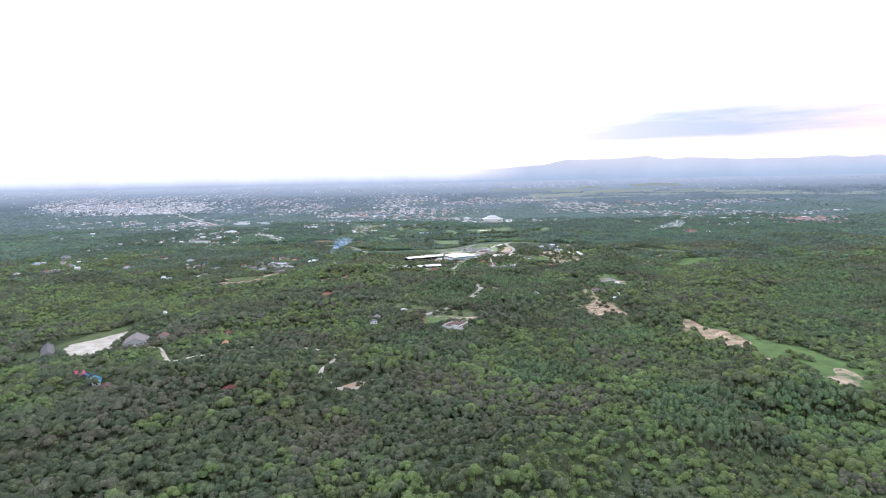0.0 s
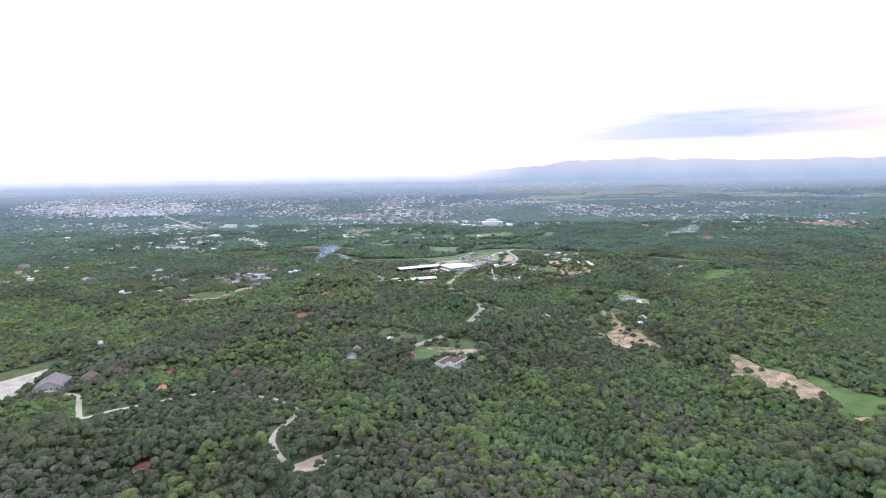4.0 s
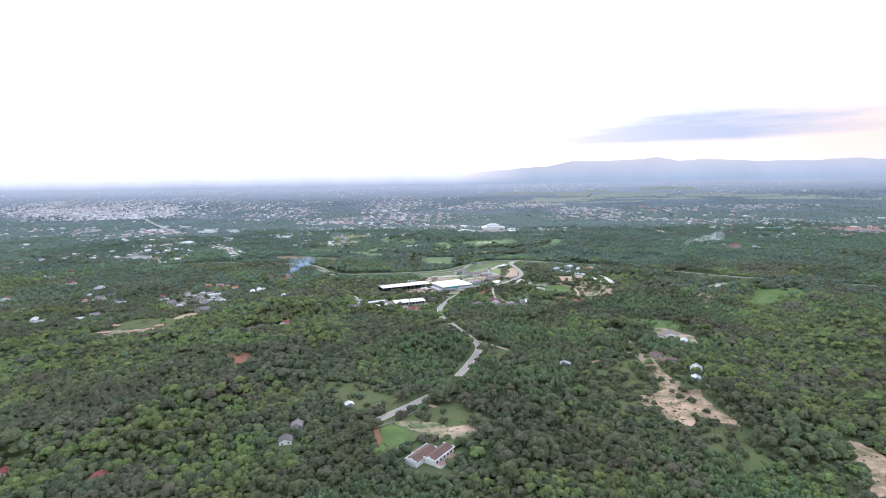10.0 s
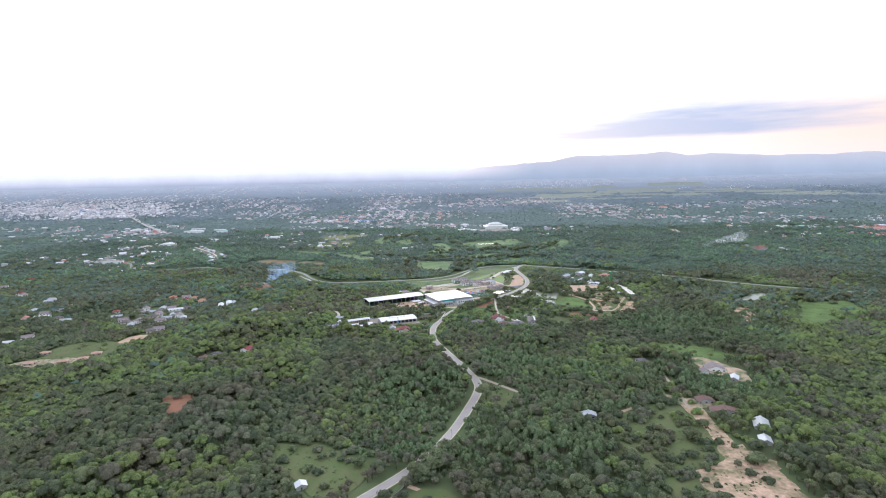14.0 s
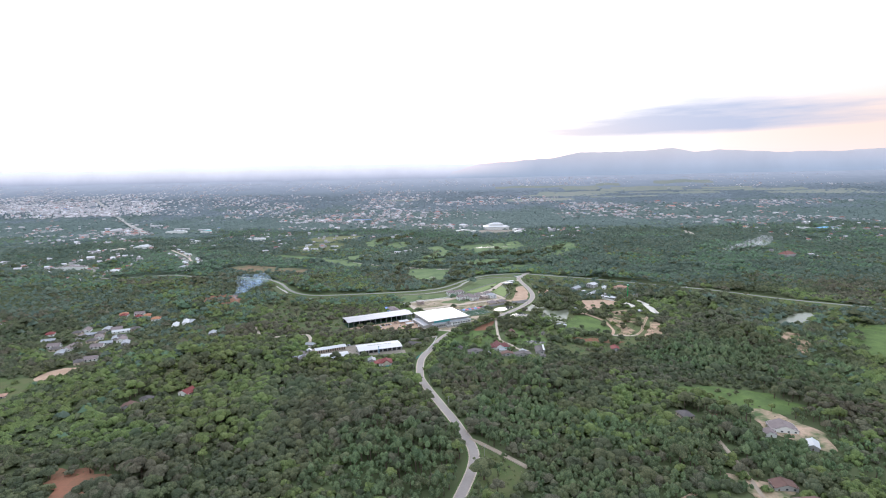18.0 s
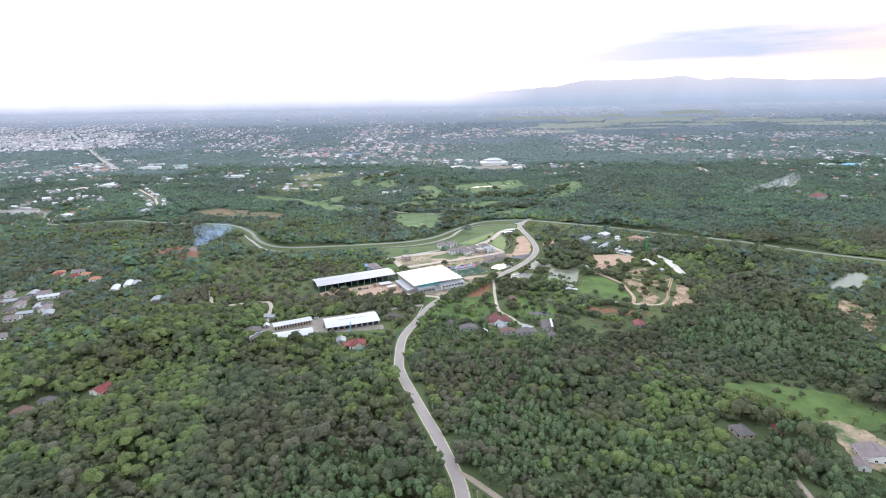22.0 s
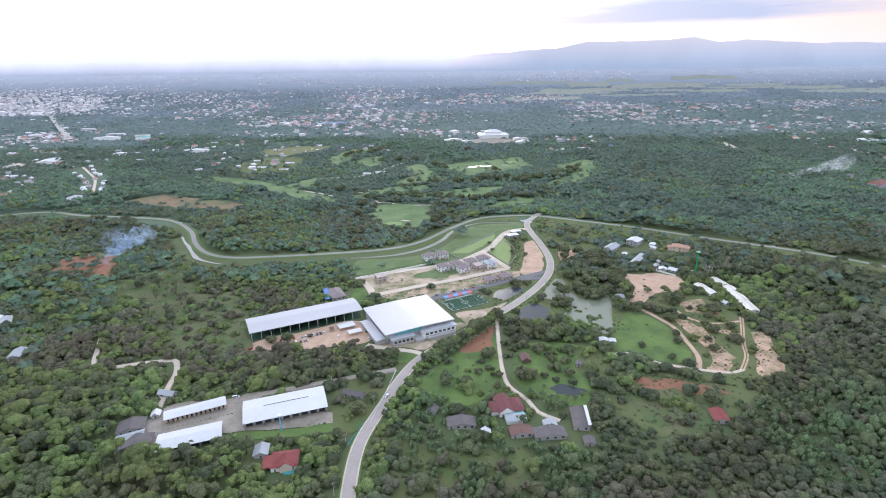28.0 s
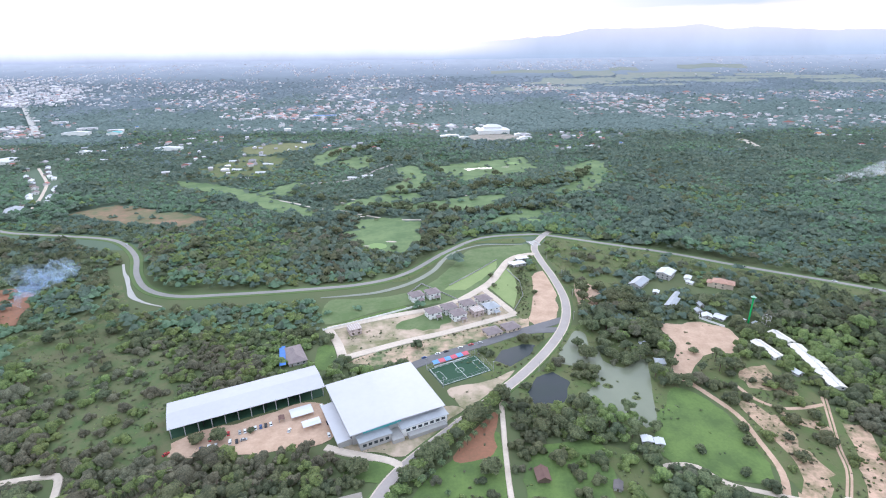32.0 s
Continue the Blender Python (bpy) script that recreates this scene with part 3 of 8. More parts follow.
patch("bare_soil", [(208, 1281), (226, 1276), (250, 1268), (274, 1260), (270, 1250), (241, 1256), (214, 1265)], RED_SOIL, "strip of reddish bare soil below the park path", "soil", density=0.12, rough=3)
patch("bare_soil", [(-98, 1328), (-72, 1352), (-55, 1354), (-39, 1363), (-18, 1376), (2, 1372), (12, 1345), (5, 1334), (-18, 1330), (-40, 1326), (-64, 1324)], SAND, "sandy car park in front of the open shed", "sand", rough=1)
patch("bare_soil", [(18, 1330), (40, 1326), (56, 1322), (70, 1333), (86, 1356), (97, 1366), (80, 1368), (40, 1345)], SOIL_TAN, "dusty brown yard before the large hall", "soil", rough=1)
patch("meadow", [(22, 1307), (40, 1319), (53, 1314), (48, 1301)], LAWN, "green verge before the hall", "grass", rough=1)
patch("bare_soil", [(-128, 1222), (-124, 1243), (-118, 1253), (-82, 1257), (-70, 1262), (-58, 1262), (-62, 1232), (-7, 1240), (3, 1236), (2, 1228), (-40, 1222), (-71, 1220), (-103, 1202)], YARD, "dusty yard round the white barns", "yard", rough=1)
patch("lawn", [(-66, 1219), (-30, 1222), (0, 1228), (4, 1220), (-30, 1214), (-60, 1213)], LAWN, "garden strip with shrubs before the barn", "grass", density=0.05, rough=1)
patch("meadow", [(-6, 1268), (24, 1276), (32, 1262), (14, 1222), (-2, 1228)], MEADOW, "grassy yard behind a wall", "grass", density=0.2)
patch("meadow", [(-310, 1470), (-262, 1520), (-275, 1590), (-235, 1545), (-190, 1450), (-150, 1445), (-106, 1370), (-92, 1320), (-141, 1324), (-193, 1370), (-240, 1420)], DRY_SCRUB, "rough meadow with scattered bushes", "grass", density=0.22, rough=7)
patch("bare_soil", [(-395, 1575), (-350, 1570), (-325, 1535), (-318, 1505), (-345, 1500), (-395, 1530)], RED_SOIL, "reddish burnt soil beside the smoke", "soil", density=0.15, rough=5)
def channel(points, width, label, mat=None):
    line_ = spline(points, False, 3.0)
    d = np.gradient(line_, axis=0)
    side = np.stack([-d[:, 1], d[:, 0]], 1) / np.linalg.norm(d, axis=1)[:, None]
    w = np.interp(np.linspace(0, 1, len(line_)), np.linspace(0, 1, len(width)), width)[:, None] / 2
    co = np.concatenate([np.c_[line_ + side * w * s, np.full(len(line_), 0.3)] for s in (-1, 1)])
    n = len(line_)
    q = np.stack([np.arange(n - 1), np.arange(n - 1) + 1, np.arange(n - 1) + n + 1, np.arange(n - 1) + n], 1)
    for k in range(0, n - 1, 4):
        e = min(k + 4, n - 1)
        clear_area(np.r_[line_[k:e + 1] + side[k:e + 1] * 7, (line_[k:e + 1] - side[k:e + 1] * 7 - (0, 16))[::-1]], 0.0, 2.0)
    return tagged(new("water", mesh_from("water", co, [q], [mat or WATER_CANAL])), label, "canal", kind="structure")


# the pale material stands in for bright sky reflected by this channel
channel([(-297, 1650), (-280, 1622), (-268, 1606), (-255, 1585), (-237, 1559), (-222, 1547), (-209, 1540), (-194, 1534)], (3, 2.6, 5, 3.6, 6.5, 3, 1.2), "water channel beside the highway with sky reflection painted pale", CONCRETE)
channel([(-40, 1548), (-12, 1552), (17, 1559), (48, 1579), (73, 1612), (85, 1643), (97, 1668), (117, 1687), (141, 1698), (190, 1697)], (2, 4.5, 6, 6.5, 6, 5, 3.5, 2.5, 1.5), "narrow canal beside the highway")
patch("meadow", [(30, 1590), (60, 1625), (80, 1665), (105, 1695), (140, 1714), (190, 1722), (190, 1703), (141, 1704), (115, 1694), (92, 1672), (79, 1645), (66, 1617), (42, 1586)], MEADOW, "green canal bank with weeds", "grass", level=0.27, density=0.03, rough=1)
# clearings of the first half
patch("bare_soil", [(-497, 652), (-452, 616), (-436, 636), (-432, 660), (-456, 735), (-470, 724), (-484, 690)], PALE_SAND, "white quarried sand clearing", "sand", rough=5)
patch("meadow", [(-505, 660), (-500, 715), (-470, 752), (-445, 750), (-480, 690)], MEADOW, "grass beside the sand clearing", "grass")
patch("bare_soil", [(-112, 500), (-97, 512), (-66, 526), (-66, 518), (-95, 494)], SAND, "bare earth at the bend of a lane", "sand")
patch("bare_soil", [(325, 700), (349, 722), (352, 676), (376, 658), (368, 606), (345, 591), (325, 616), (318, 647), (311, 669)], ERODED, "pinkish eroded sand clearing", "sand", rough=6, density=0.1)
patch("lawn", [(354, 696), (378, 674), (395, 635), (412, 600), (424, 560), (430, 513), (390, 450), (374, 480), (386, 540), (362, 570), (368, 607), (374, 655)], LAWN, "green strip of rough grass in the woods", "grass", density=0.06, rough=4)
road("road", [(340, 556), (375, 562), (411, 573)], 5.0, SAND, "sandy track across the grass strip", level=0.3)
patch("bare_soil", [(403, 525), (418, 507), (384, 458), (376, 470), (387, 495)], PATCHY, "pinkish sand on the grass strip", "sand", rough=4)
patch("meadow", [(180, 912), (231, 932), (250, 915), (262, 880), (250, 800), (225, 755), (190, 770), (182, 819), (172, 867)], MEADOW, "overgrown clearing with bushes", "grass", density=0.55, rough=4)
patch("bare_soil", [(253, 933), (268, 929), (264, 889), (266, 857), (276, 824), (273, 792), (277, 758), (261, 762), (250, 778), (230, 764), (217, 787), (217, 822), (240, 836), (250, 868), (252, 902)], ERODED, "pinkish bare sand among farm huts", "sand", density=0.16, rough=5)
patch("lawn", [(250, 755), (270, 745), (265, 700), (235, 690), (228, 730)], MEADOW, "small green glade", "grass", density=0.35)
patch("meadow", [(-104, 872), (-79, 872), (-45, 856), (-20, 836), (-20, 821), (-47, 794), (-62, 806), (-90, 835)], MEADOW, "grassy clearing with round trees", "grass", density=0.2)
patch("bare_soil", [(-246, 974), (-214, 970), (-196, 938), (-224, 934)], RED_SOIL, "small patch of red soil", "soil", density=0.15, rough=5)
patch("bare_soil", [(-482, 1085), (-478, 1130), (-426, 1146), (-395, 1092), (-440, 1078)], MEADOW, "cleared plot round low brick houses", "soil", density=0.12)
patch("bare_soil", [(-486, 1072), (-480, 1096), (-440, 1100), (-404, 1124), (-398, 1088), (-430, 1070)], SOIL_TAN, "tan yard along a row of brick houses", "soil", rough=3)
patch("bare_soil", [(-412, 1150), (-410, 1190), (-375, 1196), (-390, 1165)], SAND, "bare sandy track", "sand")
patch("lawn", [(545, 1235), (610, 1305), (695, 1312), (680, 1250), (601, 1180), (540, 1180)], LAWN, "green field in the woods", "field", straight=True, density=0.05, rough=3)
patch("water", [(516, 1318), (535, 1345), (585, 1376), (600, 1370), (572, 1332), (542, 1314)], WATER_MID, "pale fish pond in the woods", "pond", grow=0, rough=1)
patch("bare_soil", [(480, 1262), (512, 1284), (500, 1232), (470, 1200)], ERODED, "reddish bare soil near a pond", "soil", density=0.25, rough=5)
patch("meadow", [(286, 1108), (312, 1110), (360, 1085), (372, 1050), (340, 1045), (303, 1058), (284, 1081)], LAWN, "green meadow beside a farmhouse", "field", density=0.1, rough=4)
patch("bare_soil", [(318, 1054), (314, 1030), (322, 1006), (334, 984), (345, 980), (354, 1006), (346, 1036), (334, 1050)], PATCHY, "trodden farmyard round a grey-roofed house", "soil", density=0.12, rough=3)
patch("bare_soil", [(246, 958), (262, 950), (284, 938), (282, 928), (258, 928), (246, 942)], PATCHY, "reddish bare track junction by the huts", "soil", density=0.1, rough=3)
patch("bare_soil", [(-37, 764), (-33, 767), (-25, 733), (-29, 731)], RED_SOIL, "brown garden path along the lawn", "path", rough=0.2, straight=True)
patch("lawn", [(-31, 764), (-22, 773), (6, 751), (-6, 732), (-22, 725), (-26, 733)], LAWN, "square mown lawn of a villa", "lawn", rough=0.2, straight=True)
patch("meadow", [(-16, 778), (8, 800), (26, 808), (52, 792), (62, 775), (40, 758), (5, 752)], MEADOW, "half-cleared garden plot", "grass", density=0.22)
patch("bare_soil", [(-16, 774), (9, 776), (34, 767), (60, 775), (62, 765), (36, 742), (20, 746), (0, 757)], PATCHY, "stony bare ground behind the villa lawn", "sand", rough=3, density=0.02)
road("road", [(9, 812), (25, 800), (45, 778), (58, 772)], 3.0, SAND, "sandy footpath in the garden plot", level=0.3)
# golf course and fields beyond the highway
for pts in ([(-38, 1802), (-13, 1820), (47, 1806), (55, 1712), (13, 1674), (-21, 1690)], [(-218, 2298), (-183, 2481), (-126, 2513), (-105, 2465), (-149, 2368), (-177, 2228)], [(-150, 2259), (-122, 2327), (-85, 2363), (-60, 2253), (-84, 2185)],
            [(-426, 2094), (-345, 2060), (-276, 2006), (-219, 1958), (-157, 1905), (-116, 1865), (-132, 1830), (-190, 1880), (-269, 1945), (-340, 2000), (-420, 2060)], [(-238, 1979), (-215, 2042), (-190, 2064), (-170, 1976), (-201, 1957)],
            [(-94, 1864), (-66, 1913), (-49, 1935), (6, 1975), (47, 1970), (46, 1925), (2, 1900), (-43, 1880)], [(-9, 2190), (33, 2220), (58, 2090), (92, 2050), (50, 1998), (5, 1980), (-22, 2003), (14, 2075)],
            [(72, 2180), (140, 2245), (220, 2275), (288, 2300), (274, 2160), (202, 2100), (132, 2072), (96, 2122)], [(2, 1895), (67, 1910), (106, 1938), (164, 1945), (205, 1960), (184, 1915), (140, 1865), (103, 1848), (31, 1860)],
            [(355, 2160), (405, 2225), (450, 2252), (425, 2100), (366, 1980), (303, 1940), (266, 1930), (314, 2009), (363, 2078)], [(155, 1791), (218, 1855), (286, 1886), (308, 1880), (263, 1842), (221, 1806)]):
    patch("fairway", pts, FAIRWAY, "pale green golf fairway between trees", "fairway", rough=7, density=0.015 if pts[0][0] == -38 else 0.07)
GREEN = material("putting_green", (0.24, 0.33, 0.13), (0.21, 0.30, 0.12), 0.05, 0.95, fine=0.5)
for x, y in ((0, 1698), (221, 1795), (-58, 1905), (250, 2230)):
    patch("putting_green", [(x - 13, y), (x - 4, y + 12), (x + 12, y + 8), (x + 14, y - 6), (x, y - 11)], GREEN, "smooth pale putting green", "putting green", rough=0.3)
for x, y, r in ((-12, 1699, 4), (18, 1714, 7), (-80, 1913, 6), (-40, 1832, 9), (-66, 1934, 5), (348, 2191, 7), (269, 1949, 8), (126, 1950, 7), (109, 2064, 10), (176, 2172, 8), (230, 2190, 9)):
    patch("bunker", [(x - r, y), (x - r * 0.4, y + r * 0.5), (x + r, y + r * 0.3), (x + r * 0.8, y - r * 0.4), (x, y - r * 0.3)], PALE_SAND, "pale sand bunker on the golf course", "bunker", rough=0.4)
road("road", [(-214, 1950), (-161, 1918), (-115, 1884), (-77, 1870), (-28, 1838), (17, 1816), (70, 1812)], 4.0, PALE_SAND, "pale cart track along the golf course", level=0.3, south=6.0)
road("road", [(-190, 2062), (-112, 2074), (-74, 2122), (-50, 2180), (-20, 2240)], 6.0, ASPHALT, "narrow grey lane between fairways", level=0.3, south=10.0)
patch("field", [(-449, 2503), (-357, 2563), (-259, 2554), (-262, 2460), (-336, 2390), (-403, 2405)], DRY, "tan fallow field beyond the golf course", "field", rough=5)
patch("field", [(-430, 2180), (-400, 2330), (-330, 2370), (-270, 2250), (-290, 2110), (-350, 2100)], MEADOW, "grassy paddock with white huts", "field", rough=8, density=0.12)
patch("meadow", [(-474, 1153), (-440, 1166), (-405, 1155), (-390, 1101), (-430, 1098), (-478, 1120)], MEADOW, "green paddock beside brick houses", "grass", density=0.05)
patch("bare_soil", [(900, 2350), (918, 2520), (945, 2520), (900, 2350)], PALE_SAND, "bright bare strip cut through the woods", "sand", rough=2)
road("road", [(175, 912), (195, 922), (217, 935)], 3.0, SAND, "sandy path through the clearing", level=0.3)
road("road", [(183, 898), (207, 915), (228, 880), (222, 850)], 2.5, SAND, "sandy path through the clearing", level=0.32)
patch("water", [(140, 2174), (160, 2184), (200, 2186), (196, 2172), (170, 2174), (150, 2160)], WATER_MID, "golf course pond reflecting the sky", "pond", grow=1)
patch("bare_soil", [(-495, 1863), (-460, 1915), (-370, 1880), (-289, 1843), (-275, 1792), (-362, 1808)], FIELD_BROWN, "ploughed reddish field edged by trees", "field", rough=6, density=0.05)


# ---- things ----
def part(name, bm, mat, parent, label=""):
    me = bpy.data.meshes.new(name)
    bm.to_mesh(me)
    bm.free()
    me.materials.append(mat)
    ob = new(name, me)
    ob.parent = parent
    if label:
        ob["label"] = label
    return ob


def thing(name, x, y, z, turn, label, category, group=""):
    ob = new(name)
    ob.matrix_world = pose(x, y, z, 0, 0, turn)
    return tagged(ob, label, category, group)


def box(bm, x0, x1, y0, y1, z0, z1):
    v = [bm.verts.new((x, y, z)) for z in (z0, z1) for y in (y0, y1) for x in (x0, x1)]
    for f in ((0, 2, 3, 1), (4, 5, 7, 6), (0, 1, 5, 4), (2, 6, 7, 3), (0, 4, 6, 2), (1, 3, 7, 5)):
        bm.faces.new([v[k] for k in f])
    return bm


def boxes(*sizes):
    bm = bmesh.new()
    for s in sizes:
        box(bm, *s)
    return bm


def slab_roof(w, l, z0, z1, thick=0.25, ridge=0.5):
    """A double-pitched sheet roof with thickness: w across (x), l along (y); the ridge lies at the share `ridge` of the width."""
    bm = bmesh.new()
    r = -w / 2 + w * ridge
    prof = [(-w / 2, z0), (r, z1), (w / 2, z0), (w / 2, z0 - thick), (r, z1 - thick), (-w / 2, z0 - thick)]
    a = [bm.verts.new((x, -l / 2, z)) for x, z in prof]
    b = [bm.verts.new((x, l / 2, z)) for x, z in prof]
    for k in range(6):
        j = (k + 1) % 6
        bm.faces.new((a[j], a[k], b[k], b[j]))
    for v, o in ((a, 1), (b, -1)):
        for f in ((0, 1, 4, 5), (1, 2, 3, 4)):
            bm.faces.new([v[k] for k in f][::-o])
    bmesh.ops.recalc_face_normals(bm, faces=bm.faces)
    return bm


def hip_roof(w, l, z0, z1, over=0.6, thick=0.2):
    """A hipped roof over a plan of w by l metres, the ridge along the longer side."""
    bm = bmesh.new()
    w, l = w + 2 * over, l + 2 * over
    c = [(-w / 2, -l / 2), (w / 2, -l / 2), (w / 2, l / 2), (-w / 2, l / 2)]
    e = [bm.verts.new((x, y, z0)) for x, y in c]
    d = [bm.verts.new((x, y, z0 - thick)) for x, y in c]
    k = max(0.3, abs(w - l) / 2)
    r = [bm.verts.new(p) for p in (((0, -k, z1), (0, k, z1)) if l >= w else ((-k, 0, z1), (k, 0, z1)))]
    if l >= w:
        fs = [(e[0], e[1], r[0]), (e[1], e[2], r[1], r[0]), (e[2], e[3], r[1]), (e[3], e[0], r[0], r[1])]
    else:
        fs = [(e[0], e[1], r[1], r[0]), (e[1], e[2], r[1]), (e[2], e[3], r[0], r[1]), (e[3], e[0], r[0])]
    for f in fs:
        bm.faces.new(f)
    for j in range(4):
        bm.faces.new((e[j], d[j], d[(j + 1) % 4], e[(j + 1) % 4]))
    bm.faces.new(d[::-1])
    bmesh.ops.recalc_face_normals(bm, faces=bm.faces)
    return bm


def gable_walls(w, l, h, rise):
    bm = bmesh.new()
    v = [bm.verts.new((x, y, z)) for y in (-l / 2, l / 2) for x, z in ((-w / 2, 0), (w / 2, 0), (w / 2, h), (0, h + rise), (-w / 2, h))]
    bm.faces.new(v[:5])
    bm.faces.new([v[k] for k in (9, 8, 7, 6, 5)])
    for a, b in ((1, 2), (4, 0)):
        bm.faces.new((v[a], v[a + 5], v[b + 5], v[b]))
    bmesh.ops.recalc_face_normals(bm, faces=bm.faces)
    return bm


def rect_area(x, y, turn, w, l):
    c, s = math.cos(radians(turn)), math.sin(radians(turn))
    clear_area([(x + c * a - s * b, y + s * a + c * b) for a, b in ((-w / 2, -l / 2), (w / 2, -l / 2), (w / 2, l / 2), (-w / 2, l / 2))], 0.0, 4.0)
    # the side that is seen stays open a little further
    clear_area([(x - w / 2, y - l / 2), (x + w / 2, y - l / 2), (x + w / 2, y - l / 2 - 7), (x - w / 2, y - l / 2 - 7)], 0.0, 0.5)


def house(x, y, turn, w, l, h, wall, roof, label, name="house", rise=2.2, kind="hip", windows=True, category="house", group="", over=0.7):
    """A small building: walls, roof, windows on all sides and a door."""
    ob = thing(name, x, y, 0, turn, label, category, group)
    rect_area(x, y, turn, w, l)
    if kind == "hip":
        part("wall", boxes((-w / 2, w / 2, -l / 2, l / 2, 0, h)), wall, ob)
        top = part("roof", hip_roof(w, l, h + 0.1, h + 0.1 + rise, over), roof, ob)
        k = max(0.3, abs(w - l) / 2)
        part("ridge_cap", boxes((-0.22, 0.22, -k - 0.2, k + 0.2, h + rise - 0.02, h + rise + 0.22) if l >= w else (-k - 0.2, k + 0.2, -0.22, 0.22, h + rise - 0.02, h + rise + 0.22)), roof, top)
    else:
        part("wall", gable_walls(w, l, h, rise - 0.35), wall, ob)
        top = part("roof", slab_roof(w + 2 * over, l + 2 * over, h - 0.25 * rise * over, h + rise, 0.18), roof, ob)
        part("ridge_cap", boxes((-0.3, 0.3, -l / 2 - over - 0.1, l / 2 + over + 0.1, h + rise - 0.06, h + rise + 0.14)), roof, top)
    if windows:
        for lev in range(max(1, int(h / 2.9))):
            z = lev * 2.9 + 1.0
            for s in (-1, 1):
                for k in range(max(1, int(l / 4.5))):
                    yk = -l / 2 + l * (k + 0.5) / max(1, int(l / 4.5))
                    part("window", boxes((s * w / 2 - 0.06, s * w / 2 + 0.06, yk - 0.8, yk + 0.8, z, z + 1.3)), GLASS, ob)
                for k in range(max(1, int(w / 4.5))):
                    xk = -w / 2 + w * (k + 0.5) / max(1, int(w / 4.5))
                    if s < 0 and lev == 0 and k == 0:
                        part("door", boxes((xk - 0.5, xk + 0.5, -l / 2 - 0.06, -l / 2 + 0.06, 0, 2.05)), BARK, ob)
                    else:
                        part("window", boxes((xk - 0.8, xk + 0.8, s * l / 2 - 0.06, s * l / 2 + 0.06, z, z + 1.3)), GLASS, ob)
    return ob


# ---- the distance: fields, towns, hills ----
# far field colour with the haze put in, paler and bluer
PADDY = material("hazy_paddy", (0.235, 0.265, 0.225), (0.285, 0.285, 0.25), 0.006, 0.95, fine=0.03)
# distance haze is put into these leaf colours, paler and bluer farther off
FAR_LEAF = [material("haze_tinted_far_woods", (0.142, 0.186, 0.172), (0.102, 0.142, 0.132), 0.004, 0.8, fine=0.05, island=0.2)]
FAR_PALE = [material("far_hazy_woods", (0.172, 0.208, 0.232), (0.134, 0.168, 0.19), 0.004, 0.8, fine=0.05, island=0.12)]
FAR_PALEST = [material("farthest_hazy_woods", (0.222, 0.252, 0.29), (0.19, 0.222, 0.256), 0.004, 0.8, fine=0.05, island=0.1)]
MID_LEAF = [material("haze_tinted_woods_" + tone, tuple(v * a for v, a in zip((0.177, 0.232, 0.168), k)), tuple(v * a for v, a in zip((0.119, 0.168, 0.126), k)), 0.03, 0.75, fine=0.4, island=0.2, thin=0.35, speck=1.5)
            for tone, k in (("mixed", (1, 1, 1)), ("dark", (0.8, 0.82, 0.88)), ("lush", (1.05, 1.2, 1.0)), ("dry", (1.08, 1.0, 1.0)), ("cane", (0.98, 1.14, 1.0)))]
FAR_OPEN = []


def far_field(name, y0, y1, near, far, mat, label, lift=1.5, edge=0.0):
    """A field on the far plain between two depths; near and far give its sides there."""
    n, m = 14, 10
    co = []
    for s in np.linspace(0, 1, n):
        y = y0 + (y1 - y0) * s
        a, b = near[0] + (far[0] - near[0]) * s, near[1] + (far[1] - near[1]) * s
        for q in np.linspace(0, 1, m):
            yy = y + edge * math.sin(q * 9 + y0) * (1 if s in (0, 1) else 0)
            co.append((a + (b - a) * q, yy, float(far_rise(yy)) + lift))
    i = np.arange(n * m).reshape(n, m)
    q = np.stack([i[:-1, :-1], i[:-1, 1:], i[1:, 1:], i[1:, :-1]], -1).reshape(-1, 4)
    FAR_OPEN.append(np.array([(near[0], y0), (near[1], y0), (far[1], y1), (far[0], y1)], float))
    return tagged(new(name, mesh_from(name, np.array(co), [q], [mat])), label, "field", kind="structure")


frng = random.Random(12)
for k in range(34):
    y = frng.uniform(3880, 4560)
    x, w, d = frng.uniform(350, 1500) + (y - 3880) * 1.5 * frng.random(), frng.uniform(160, 480), frng.uniform(45, 120)
    if k % 4 == 0:
        x, y = x + 1300, frng.uniform(3800, 4200)
    far_field("field", y, y + d, (x, x + w), (x + frng.uniform(0, 60), x + w + frng.uniform(-40, 80)), PADDY, ("pale green paddy field on the far plain", "tan stubble field on the far plain")[k % 2], edge=d * 0.25)
far_field("field", 3640, 3700, (760, 930), (770, 960), PADDY, "tan clearing in a far village", edge=8)
far_field("field", 4000, 4060, (-330, -120), (-340, -110), PADDY, "pale field on the far plain", edge=8)


